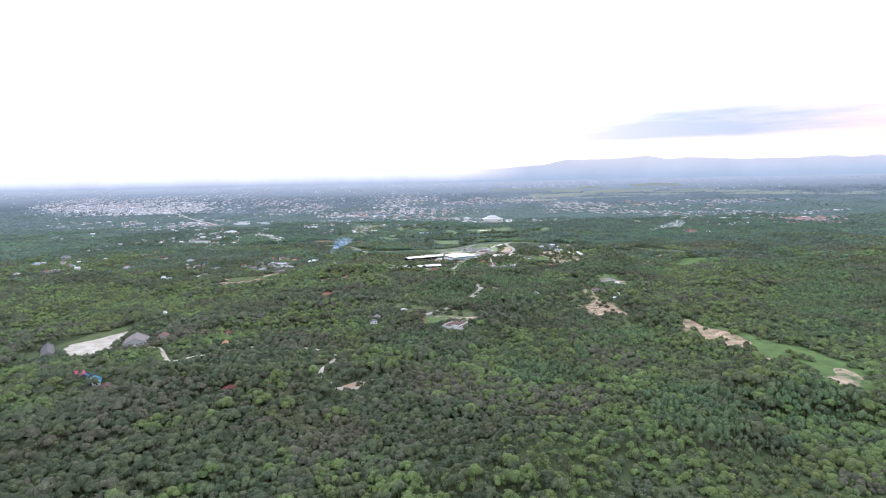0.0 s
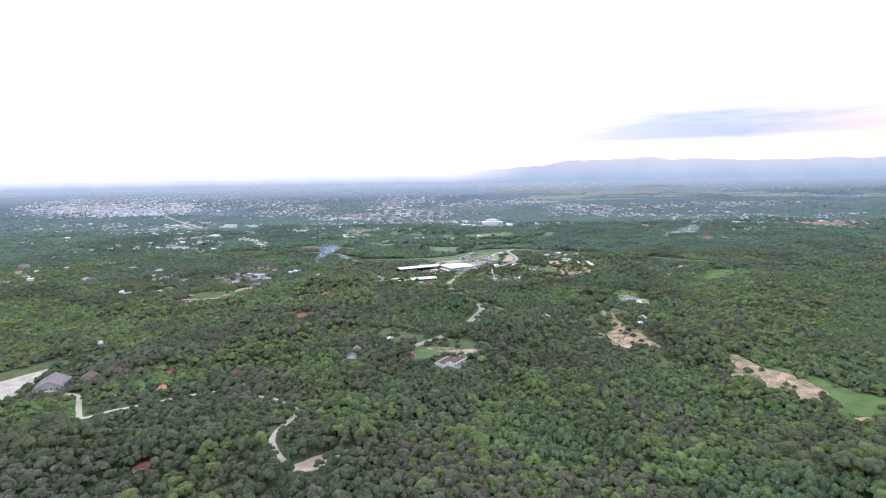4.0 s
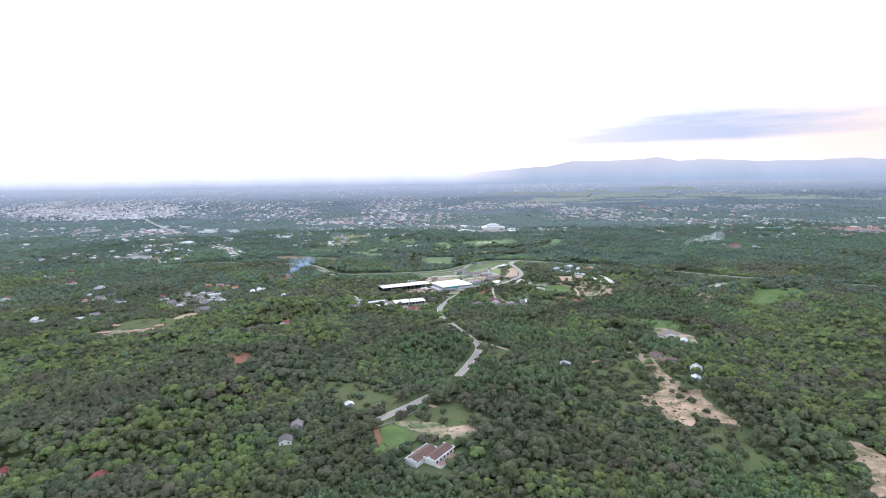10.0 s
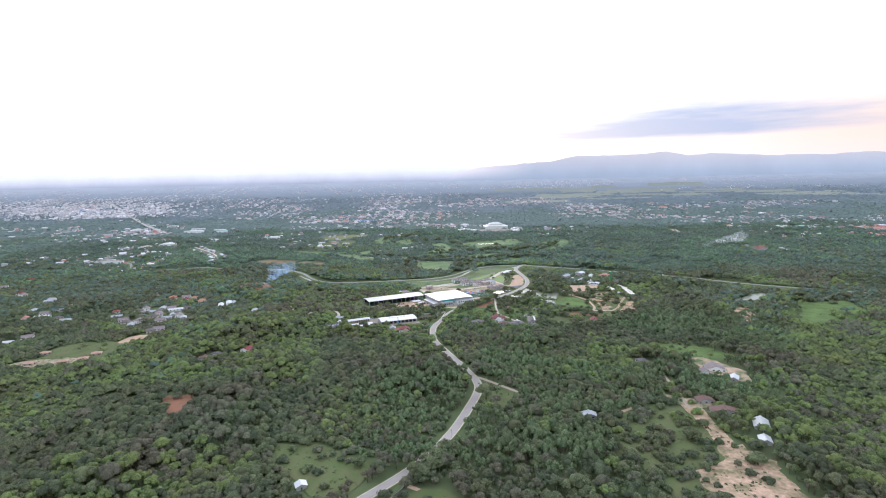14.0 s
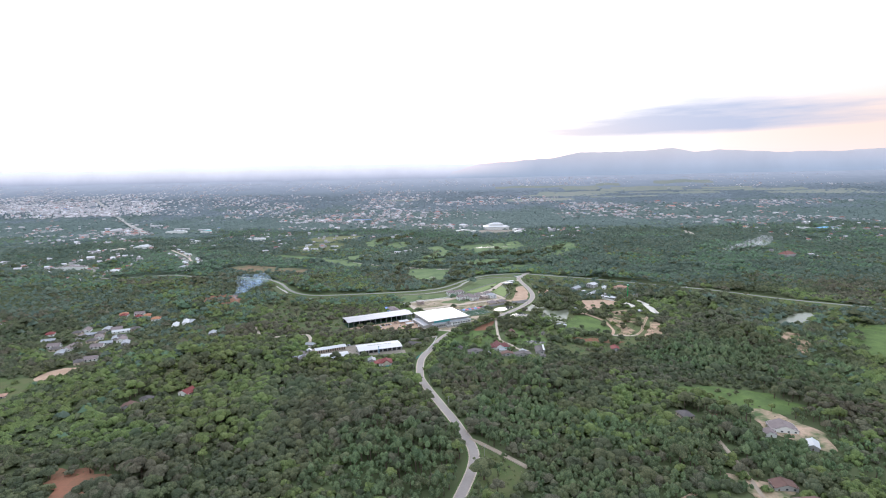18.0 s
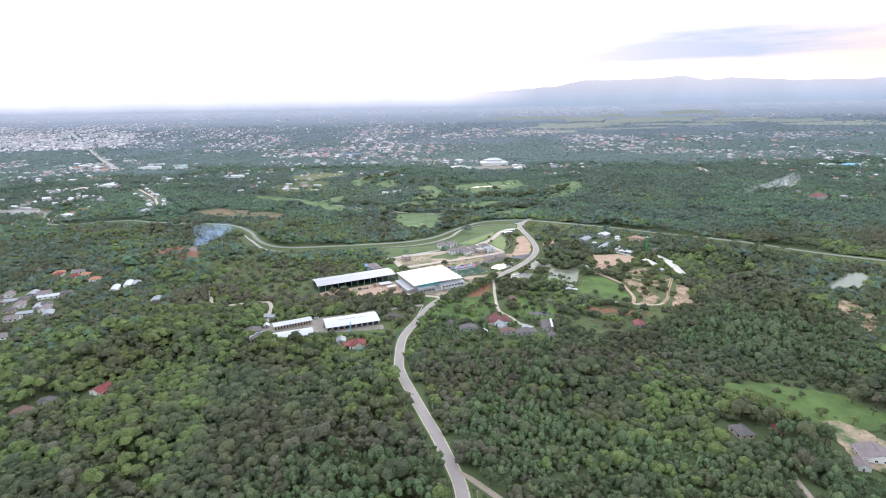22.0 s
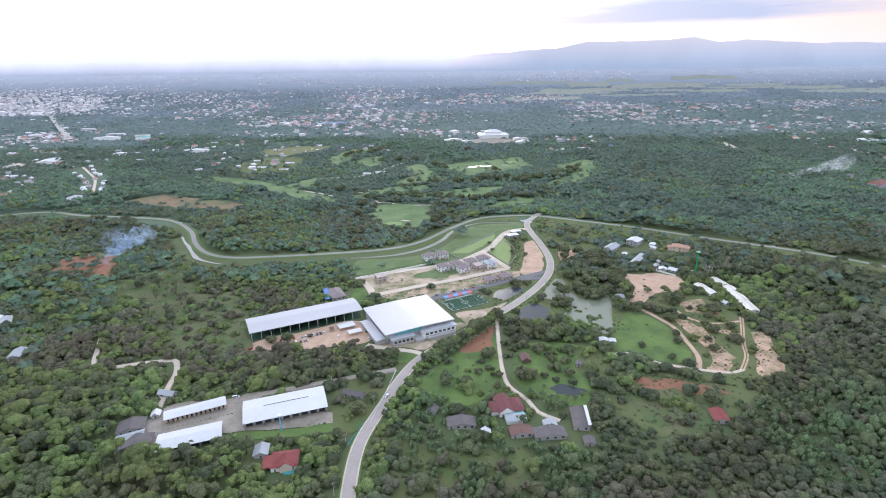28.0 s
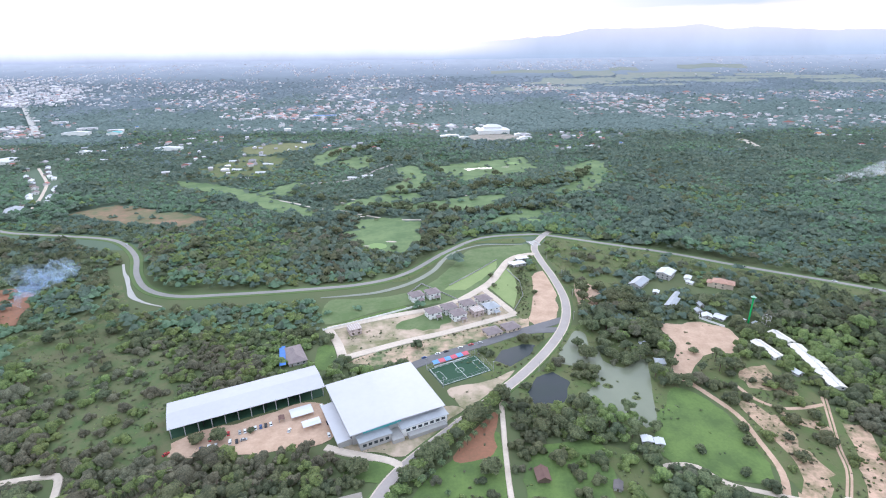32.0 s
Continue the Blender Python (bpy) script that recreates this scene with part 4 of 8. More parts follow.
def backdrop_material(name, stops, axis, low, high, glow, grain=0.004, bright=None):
    """The far distance, self-glowing: its colour passes through painted haze stops between two heights or depths."""
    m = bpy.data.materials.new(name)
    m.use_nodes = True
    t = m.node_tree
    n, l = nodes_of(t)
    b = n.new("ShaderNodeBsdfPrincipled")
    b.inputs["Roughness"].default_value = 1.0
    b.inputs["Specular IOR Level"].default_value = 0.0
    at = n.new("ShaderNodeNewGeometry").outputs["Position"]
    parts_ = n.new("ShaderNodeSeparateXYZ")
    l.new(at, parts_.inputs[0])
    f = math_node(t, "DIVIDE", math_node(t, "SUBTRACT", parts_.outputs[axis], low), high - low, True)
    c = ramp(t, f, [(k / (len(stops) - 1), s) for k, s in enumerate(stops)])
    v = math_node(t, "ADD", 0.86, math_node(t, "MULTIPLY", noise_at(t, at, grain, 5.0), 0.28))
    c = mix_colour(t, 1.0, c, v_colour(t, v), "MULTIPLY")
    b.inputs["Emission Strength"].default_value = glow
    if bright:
        # painted glow: colour and emission brighten towards the hidden sun, hiding the range's end
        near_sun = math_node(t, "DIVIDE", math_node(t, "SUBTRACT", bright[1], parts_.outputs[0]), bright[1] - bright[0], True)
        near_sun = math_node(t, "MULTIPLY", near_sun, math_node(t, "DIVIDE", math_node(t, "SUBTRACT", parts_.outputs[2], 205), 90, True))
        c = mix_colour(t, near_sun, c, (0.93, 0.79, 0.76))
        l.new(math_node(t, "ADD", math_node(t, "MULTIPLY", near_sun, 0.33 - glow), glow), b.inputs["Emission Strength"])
    l.new(c, b.inputs["Base Color"])
    l.new(c, b.inputs["Emission Color"])
    l.new(b.outputs[0], n.new("ShaderNodeOutputMaterial").inputs[0])
    return m


def ridge(name, xs, heights, y, foot, mat, label, seed, rough):
    """A far mountain range: only a front flank from its foot up to an uneven crest, shaped to fit the camera's view."""
    x = np.arange(xs[0], xs[-1], 30.0)
    h = np.interp(x, xs, heights)
    g = np.random.default_rng(seed)
    for wave, amp in ((260, 1.0), (110, 0.7), (60, 0.5)):
        k = np.arange(xs[0] - wave, xs[-1] + 2 * wave, wave)
        h = h + np.interp(x, k, g.normal(size=len(k))) * amp * rough
    n = len(x)
    co = np.concatenate([np.c_[x, np.full(n, y - 25.0), np.full(n, foot)], np.c_[x, np.full(n, y - 10.0), foot + (h - foot) * 0.6], np.c_[x, np.full(n, y), h]])
    i = np.arange(3 * n).reshape(3, n)
    q = np.stack([i[:-1, :-1], i[:-1, 1:], i[1:, 1:], i[1:, :-1]], -1).reshape(-1, 4)
    return tagged(new(name, mesh_from(name, co, [q], [mat])), label, "mountains", kind="structure")


# haze is painted into the hill colours by height, and they emit a little
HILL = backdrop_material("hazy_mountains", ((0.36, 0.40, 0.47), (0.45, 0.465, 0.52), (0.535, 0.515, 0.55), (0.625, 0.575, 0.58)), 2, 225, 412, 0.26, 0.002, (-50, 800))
HILL_PALE = backdrop_material("hazy_pale_hills", ((0.40, 0.41, 0.47), (0.62, 0.60, 0.64), (0.79, 0.76, 0.78), (0.90, 0.87, 0.88)), 2, 215, 345, 0.3)
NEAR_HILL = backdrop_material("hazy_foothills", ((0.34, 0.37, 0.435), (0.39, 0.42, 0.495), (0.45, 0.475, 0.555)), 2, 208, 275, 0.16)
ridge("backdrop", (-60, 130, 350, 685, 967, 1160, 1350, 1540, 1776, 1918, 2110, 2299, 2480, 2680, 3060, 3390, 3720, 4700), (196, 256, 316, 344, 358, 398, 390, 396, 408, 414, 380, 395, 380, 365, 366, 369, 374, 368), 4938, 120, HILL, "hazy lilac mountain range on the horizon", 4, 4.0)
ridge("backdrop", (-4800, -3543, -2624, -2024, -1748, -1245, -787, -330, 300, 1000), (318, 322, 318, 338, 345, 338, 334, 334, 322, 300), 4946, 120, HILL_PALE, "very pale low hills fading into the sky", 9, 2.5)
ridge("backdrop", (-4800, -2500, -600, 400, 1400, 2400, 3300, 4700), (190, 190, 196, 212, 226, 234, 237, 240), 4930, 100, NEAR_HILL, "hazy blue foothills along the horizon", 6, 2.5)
# the plain pales with depth: haze painted into its colour, plus faint emission
far_field("backdrop", 2960, 4936, (-4900, 4900), (-4900, 4900), backdrop_material("haze_graded_plain", ((0.07, 0.098, 0.08), (0.078, 0.106, 0.1), (0.09, 0.118, 0.12), (0.108, 0.136, 0.148), (0.14, 0.167, 0.19), (0.215, 0.243, 0.275), (0.30, 0.322, 0.37), (0.44, 0.455, 0.51)), 1, 2960, 4940, 0.06, 0.012), "hazy blue plain reaching to the horizon", lift=0.4)
FAR_OPEN.pop()

# towns: depth, half-open sides at the near and far end, number of buildings, share of white roofs
TOWNS = [(3560, 4540, (-2600, -1560), (-3450, -2040), 3400, 0.84), (2400, 3560, (-1500, -1000), (-2560, -1640), 420, 0.42, 0.5), (3700, 4600, (-1250, 110), (-2100, 110), 1150, 0.45), (3050, 3700, (-660, 100), (-860, 105), 420, 0.35), (2720, 3150, (-1900, -900), (-2300, -1200), 330, 0.5), (3150, 3700, (-1180, -660), (-1500, -860), 230, 0.5),
         (3760, 4130, (100, 720), (110, 800), 260, 0.3), (3140, 3800, (640, 960), (800, 1230), 250, 0.3), (2995, 3760, (940, 1740), (1260, 2400), 560, 0.3), (2750, 3600, (-700, -60), (-780, -60), 150, 0.45), (4300, 4600, (1300, 3600), (1400, 4000), 130, 0.5),
         (4540, 4850, (-4300, 1300), (-4700, 1500), 2000, 0.6), (4640, 4850, (1400, 4300), (1500, 4600), 300, 0.4), (2720, 3000, (1150, 2000), (1200, 2300), 90, 0.4), (2740, 2950, (-100, 170), (-110, 180), 40, 0.5),
         (1640, 2360, (-1180, -720), (-1750, -760), 150, 0.5), (2120, 2720, (960, 1500), (1000, 2100), 110, 0.4), (1980, 2500, (-900, -740), (-1180, -800), 70, 0.6), (2400, 2700, (350, 560), (380, 620), 40, 0.5), (2420, 2720, (-660, -80), (-760, -80), 80, 0.5), (2500, 2720, (-60, 330), (-70, 340), 24, 0.6),
         (2150, 2420, (-560, -320), (-620, -300), 26, 0.6), (1240, 1560, (-1050, -640), (-1350, -680), 40, 0.4), (1880, 2000, (860, 1000), (880, 1030), 10, 0.6), (2150, 2520, (1480, 1660), (1600, 2000), 170, 0.12, 0.9)]
WALLS = material("town_walls", (0.66, 0.62, 0.63), (0.5, 0.47, 0.48), 0.01, 0.9, fine=0.1, island=0.3)
ROOFS = [material("town_roof_pale", (0.80, 0.77, 0.80), (0.6, 0.58, 0.62), 0.01, 0.7, fine=0.1, island=0.3), material("town_roof_red", (0.42, 0.20, 0.17), (0.34, 0.18, 0.15), 0.01, 0.8, fine=0.1, island=0.4),
         material("town_roof_grey", (0.40, 0.38, 0.40), (0.3, 0.29, 0.3), 0.01, 0.8, fine=0.1, island=0.4), material("town_roof_blue", (0.13, 0.24, 0.48), (0.1, 0.2, 0.4), 0.01, 0.7, fine=0.1)]
trng = np.random.default_rng(21)
hx, hy, hs, hk, hh = [], [], [], [], []
for y0, y1, near, far_, count, white, *red in TOWNS:
    dense = 2.3 if y0 > 2700 else 1.0
    count = int(count * dense)
    s = trng.random(count) ** 0.9
    y = y0 + (y1 - y0) * s
    a, b = near[0] + (far_[0] - near[0]) * s, near[1] + (far_[1] - near[1]) * s
    x = a + (b - a) * trng.random(count) + trng.normal(size=count) * np.minimum(130, (b - a) * 0.12)
    # houses gather along streets
    x = np.where(trng.random(count) < 0.5, np.round(x / 70) * 70 + trng.normal(size=count) * 9, x)
    k = np.clip(y - 2800, 0, 2149)
    shrink = (2260 + k) / (2260 + k / (1 - k / 2150))
    u = trng.random(count)
    kind = np.where(u < white, 0, np.where(u < white + (1 - white) * (red[0] if red else 0.42), 1, np.where(u < 0.985, 2, 3)))
    big = np.where(trng.random(count) < (0.2 if white > 0.8 else 0.08), trng.uniform(1.5, 2.4, count), 0.8 if white > 0.8 else 1.0)
    size = trng.uniform(4.0, 7.6, count) / dense ** 0.5 * big * np.clip(shrink * 1.35, 0.45, 1)
    tall = trng.uniform(3.5, 6.5, count) * np.where(big > 1, 1.6, 1) * np.clip(shrink * 1.4, 0.5, 1)
    # wooded stretches stay between the quarters
    crowd = 0.5 * wood_noise(x, y, 330, 61) + 0.5 * wood_noise(x, y, 110, 62)
    on = trng.random(count) < (np.clip((crowd - 0.30) * 4.0, 0.25, 1) if white > 0.8 else np.clip((crowd - 0.43) * 5.5, 0.04, 1))
    for store, values in ((hx, x), (hy, y), (hk, kind), (hs, size), (hh, tall)):
        store.append(values[on])
hx, hy, hs, hk, hh = (np.concatenate(v) for v in (hx, hy, hs, hk, hh))
# the nearer houses stand singly, the far quarters are one mass
near_by = np.flatnonzero(hy < 2720)[:290]


def far_house(kind):
    words = ("small pale-roofed house among distant trees", "small red-roofed house among distant trees", "small grey-roofed house among distant trees", "small blue-roofed house among distant trees")[kind]
    ob = thing("distant_house", 0, -300, 0, 0, words, "house", "distant houses")
    part("wall", gable_walls(9, 12, 4.2, 1.9), WALLS, ob)
    part("roof", slab_roof(10.4, 13, 4.1, 6.5, 0.25), ROOFS[kind], ob)
    return ob


FAR_MODELS = {}
for k in near_by:
    m_ = Matrix.LocRotScale((hx[k], hy[k], 0), Euler((0, 0, trng.choice([0.2, 1.77, 0.45, 2.0]) + trng.normal() * 0.1)), Vector((1, 1, 1)) * (hs[k] / 6.2))
    if hk[k] in FAR_MODELS:
        copy_thing(FAR_MODELS[hk[k]], m_)
    else:
        FAR_MODELS[hk[k]] = far_house(int(hk[k]))
        FAR_MODELS[hk[k]].matrix_world = m_
    clear_area([(hx[k] - hs[k], hy[k] - hs[k] - 10), (hx[k] + hs[k], hy[k] - hs[k] - 10), (hx[k] + hs[k], hy[k] + hs[k]), (hx[k] - hs[k], hy[k] + hs[k])], 0.0, 3.0)
hx, hy, hs, hk, hh = (np.delete(v, near_by) for v in (hx, hy, hs, hk, hh))
turn = trng.choice([0.2, 0.2 + 1.571, 0.45, 2.0], len(hx)) + trng.normal(size=len(hx)) * 0.08
asp = trng.uniform(0.55, 1.0, len(hx))
c, s = np.cos(turn), np.sin(turn)
corners = []
for sx, sy, lev in ((-1, -1, 0), (1, -1, 0), (1, 1, 0), (-1, 1, 0), (-1, -1, 1), (1, -1, 1), (1, 1, 1), (-1, 1, 1), (-0.45, 0, 2), (0.45, 0, 2)):
    k = 1.12 if lev == 1 else 1.0
    px, py = sx * hs * k, sy * hs * asp * k
    ox, oy = (c * px - s * py) * np.where(hy > 2800, 1.3, 1.0), (s * px + c * py) * np.where(hy > 2800, 0.8, 1.0)
    lift_ = (0, hh + 0.5, hh + 0.5 + hs * 0.42 * np.where(hk == 0, 0.5, 1.0))[lev]
    corners.append(np.stack([hx + ox, hy + oy, far_rise(hy) - 0.5 + lift_], -1))
co = np.stack(corners, 1).reshape(-1, 3)
base = (np.arange(len(hx)) * 10)[:, None, None]
wallq = (np.array([(0, 1, 5, 4), (1, 2, 6, 5), (2, 3, 7, 6), (3, 0, 4, 7)])[None] + base).reshape(-1, 4)
roofq = (np.array([(4, 5, 9, 8), (6, 7, 8, 9)])[None] + base).reshape(-1, 4)
rooft = (np.array([(5, 6, 9), (7, 4, 8)])[None] + base).reshape(-1, 3)
index = np.concatenate([np.zeros(len(wallq), int), np.repeat(hk + 1, 2), np.repeat(hk + 1, 2)])
tagged(new("distant_town", mesh_from("distant_town", co, [wallq, roofq, rooft], [WALLS, *ROOFS], index)), "distant town of pale walls and white, red and grey roofs", "town", kind="stuff")
TOWN_COVER = [(np.array([(n[0], a), (n[1], a), (f[1], b), (f[0], b)], float), min(0.6, cnt * 300 / ((b - a) * (n[1] - n[0] + f[1] - f[0]) / 2))) for a, b, n, f, cnt, *_ in TOWNS]


for x, y, r in zip(hx, hy, hs):
    if y < 2990:
        clear_area([(x - r, y - r - 9), (x + r, y - r - 9), (x + r, y + r), (x - r, y + r)], 0.0, 3.0)


def in_quad(x, y, q):
    inside = np.zeros(len(x), bool)
    for a, b in zip(q, np.roll(q, -1, 0)):
        inside ^= ((a[1] > y) != (b[1] > y)) & (x < (b[0] - a[0]) * (y - a[1]) / (b[1] - a[1] + 1e-9) + a[0])
    return inside


# ---- white blocks in the heart of the town ----
def town_block(x, y, turn, w, l, storeys, label, roof=None):
    ob = thing("town_block", x, y, float(far_rise(y)) - 0.5, turn, label, "building", "town blocks")
    h = storeys * 3.4
    part("wall", boxes((-w / 2, w / 2, -l / 2, l / 2, 0, h)), TOWN_WHITE, ob)
    part("roof", boxes((-w / 2 - 0.6, w / 2 + 0.6, -l / 2 - 0.6, l / 2 + 0.6, h, h + 1.0)), roof or ROOFS[0], ob)
    for k in range(storeys):
        part("window_band", boxes((-w / 2 + 2, w / 2 - 2, -l / 2 - 0.15, -l / 2 - 0.02, k * 3.4 + 1.1, k * 3.4 + 2.5)), ROOFS[2], ob)
    return ob


TOWN_WHITE = material("white_town_render", (0.84, 0.82, 0.84), (0.74, 0.72, 0.75), 0.02, 0.9, fine=0.2)
brng = random.Random(44)
for k in range(34):
    s = brng.random()
    y = 3690 + 420 * s
    town_block(-2560 - 260 * s + (920 - 120 * s) * brng.random(), y, brng.choice((8, 12, 98)), brng.uniform(26, 62), brng.uniform(14, 20), brng.choice((3, 4, 5, 6)), "white multi-storey town block with window bands")
for x, y, w, st in ((-1120, 2905, 60, 3), (-1010, 2880, 46, 2), (-1330, 3080, 50, 3), (-560, 3190, 70, 3), (-650, 3120, 44, 2), (-240, 3420, 60, 2), (120, 3900, 70, 2)):
    town_block(x, y, 8, w, 18, st, "long white building at the edge of the town")
town_block(-361, 3190, 6, 90, 30, 2, "long blue-roofed works at the edge of the town", ROOFS[3])


# ---- the large hall and the open shed ----
hall = thing("sports_hall", 41, 1370, 0, 25.8, "large white metal-roofed sports hall with grey block annexes", "hall")
rect_area(41, 1370, 25.8, 80, 72)
part("roof", slab_roof(66, 60, 10.5, 11.1, 0.5, 0.5), ROOF_HALL, hall, "broad white sheet-metal roof")
part("wall", boxes((-31, 31, -27, 28.6, 0, 10.0)), WALL_GREY, hall)
part("clerestory", boxes((-24, 2, -27.4, -27.05, 6.6, 9.6)), TEAL, hall, "teal glazed strip under the eaves")
part("side_roof", slab_roof(9, 42, 5.2, 5.9, 0.3, 0.95), ROOF_HALL, hall, "white lean-to roof").location = (-36, -6, 0)
part("side_wall", boxes((-39.5, -31.1, -26, 14, 0, 4.8)), WALL_GREY, hall)
part("annex_roof", slab_roof(22, 8, 6.6, 7.0, 0.3), ROOF_GREY, hall, "pale grey annex roof").location = (-18, -31, 0)
part("annex", boxes((-28, -8, -34.4, -27.1, 0, 6.2)), WALL_GREY, hall)
part("annex_roof", slab_roof(34, 9, 7.2, 7.7, 0.3), ROOF_GREY, hall, "pale grey annex roof").location = (16, -31, 0)
part("annex", boxes((0, 32, -34.6, -27.1, 0, 6.8)), WALL_WHITE, hall)
part("porch", boxes((-7.9, -0.1, -38, -27.1, 0, 3.2), (3, 30, -39, -34.7, 0, 3.0)), WALL_GREY, hall)
for k in range(7):
    part("window", boxes((2.5 + k * 4.2, 5.2 + k * 4.2, -34.75, -34.61, 3.8, 5.6)), GLASS, hall)
for k in range(5):
    part("window", boxes((-26.5 + k * 3.7, -24.2 + k * 3.7, -34.5, -34.41, 2.6, 4.6)), GLASS, hall)
for k in range(9):
    part("pier", boxes((31.05, 31.7, -25 + k * 6.2, -24.2 + k * 6.2, 0, 10.0)), CONCRETE, hall)

shed = thing("open_shed", -55, 1376, 0, 25.6, "long open-sided steel sports shed with a white roof", "shed")
rect_area(-55, 1376, 25.6, 106, 36)
bm = slab_roof(31, 102, 8.2, 10.2, 0.35)
bmesh.ops.rotate(bm, cent=(0, 0, 0), matrix=Matrix.Rotation(radians(90), 3, "Z"), verts=bm.verts)
part("roof", bm, ROOF_HALL, shed, "long white sheet-metal roof")
for k in range(13):
    for s in (-1, 1):
        x = -49.5 + k * 8.25
        part("column", boxes((x - 0.25, x + 0.25, s * 14.6 - 0.25, s * 14.6 + 0.25, 0, 8.4)), STEEL, shed)
for k in range(13):
    x = -49.5 + k * 8.25
    part("truss", boxes((x - 0.12, x + 0.12, -14.3, 14.3, 7.4, 7.9)), STEEL, shed)
part("floor_slab", boxes((-50, 50, -14.2, 14.2, 0, 0.3)), TURF, shed, "dark green playing surface")
part("back_net", boxes((-50, 50, 14.9, 14.95, 0, 7.6)), DARK, shed, "dark netting along the back")
for k in range(1, 5):
    part("divider_net", boxes((-50 + 20 * k - 0.03, -50 + 20 * k + 0.03, -14, 14, 0, 5.5)), DARK, shed)

# ---- the white barns ----
def barn(x, y, turn, length, depth, h, label, arches=0, mat=None, rise=1.4):
    ob = thing("barn", x, y, 0, turn, label, "barn", "white barns")
    rect_area(x, y, turn, length, depth)
    b = slab_roof(depth + 1.6, length + 1.2, h, h + rise, 0.25)
    bmesh.ops.rotate(b, cent=(0, 0, 0), matrix=Matrix.Rotation(radians(90), 3, "Z"), verts=b.verts)
    part("roof", b, mat or ROOF_WHITE, ob, "white sheet-metal roof")
    part("wall", boxes((-length / 2, length / 2, -depth / 2 + 2.5, depth / 2, 0, h - 0.25), ), WALL_CREAM if arches else WALL_GREY, ob)
    n = arches or int(length / 6)
    for k in range(n + 1):
        xk = -length / 2 + 0.3 + (length - 0.6) * k / n
        part("post", boxes((xk - 0.2, xk + 0.2, -depth / 2 + 0.1, -depth / 2 + 0.5, 0, h - 0.25)), WALL_CREAM if arches else STEEL, ob)
        if k < n:
            # dark panel on the solid wall, painting the shade inside a doorway
            part("dark_opening_panel", boxes((xk + 0.9, xk + (length - 0.6) / n - 0.9, -depth / 2 + 2.44, -depth / 2 + 2.56, 0, h - 1.4)), DARK, ob)
    return ob


broad = barn(-37, 1243, 18.8, 54, 25, 5.0, "broad white metal-roofed barn")
strip = boxes((-14, 16, -0.3, 0.3, 0.0, 0.1))
bmesh.ops.transform(strip, matrix=Matrix.Translation((0, 1.2, 6.32)) @ Matrix.Rotation(-0.1, 4, "X"), verts=strip.verts)
part("dark_ridge_strip", strip, DARK, broad, "long thin dark strip near the ridge")
barn(-98, 1241, 25.5, 38, 9.5, 4.6, "narrow white-roofed stable with arches", 13)
barn(-89, 1212, 20, 37, 16, 4.4, "white-roofed farm barn among trees")



# ---- wooded gardens: single trees ----
def crown_part(rng_, count, radius, z, flat, mat, parent, lobes=9, size=(0.12, 0.26), tall=False):
    v, f = leaf_clumps(rng_, count, lobes, flat, size, tall)
    v = v * radius + (0, 0, z)
    ob = new("crown", mesh_from("crown", v, [*f[:-1], f[-1][:, :3]], [mat]))
    ob.parent = parent
    return ob


def limb(bm, a, b, r0, r1, sides=5):
    a, b = Vector(a), Vector(b)
    q = (b - a).to_track_quat("Z", "Y")
    rings = []
    for p, r in ((a, r0), (b, r1)):
        rings.append([bm.verts.new(p + q @ Vector((math.cos(k * 6.2832 / sides) * r, math.sin(k * 6.2832 / sides) * r, 0))) for k in range(sides)])
    for k in range(sides):
        bm.faces.new((rings[0][k], rings[0][(k + 1) % sides], rings[1][(k + 1) % sides], rings[1][k]))
    bm.faces.new(rings[1])


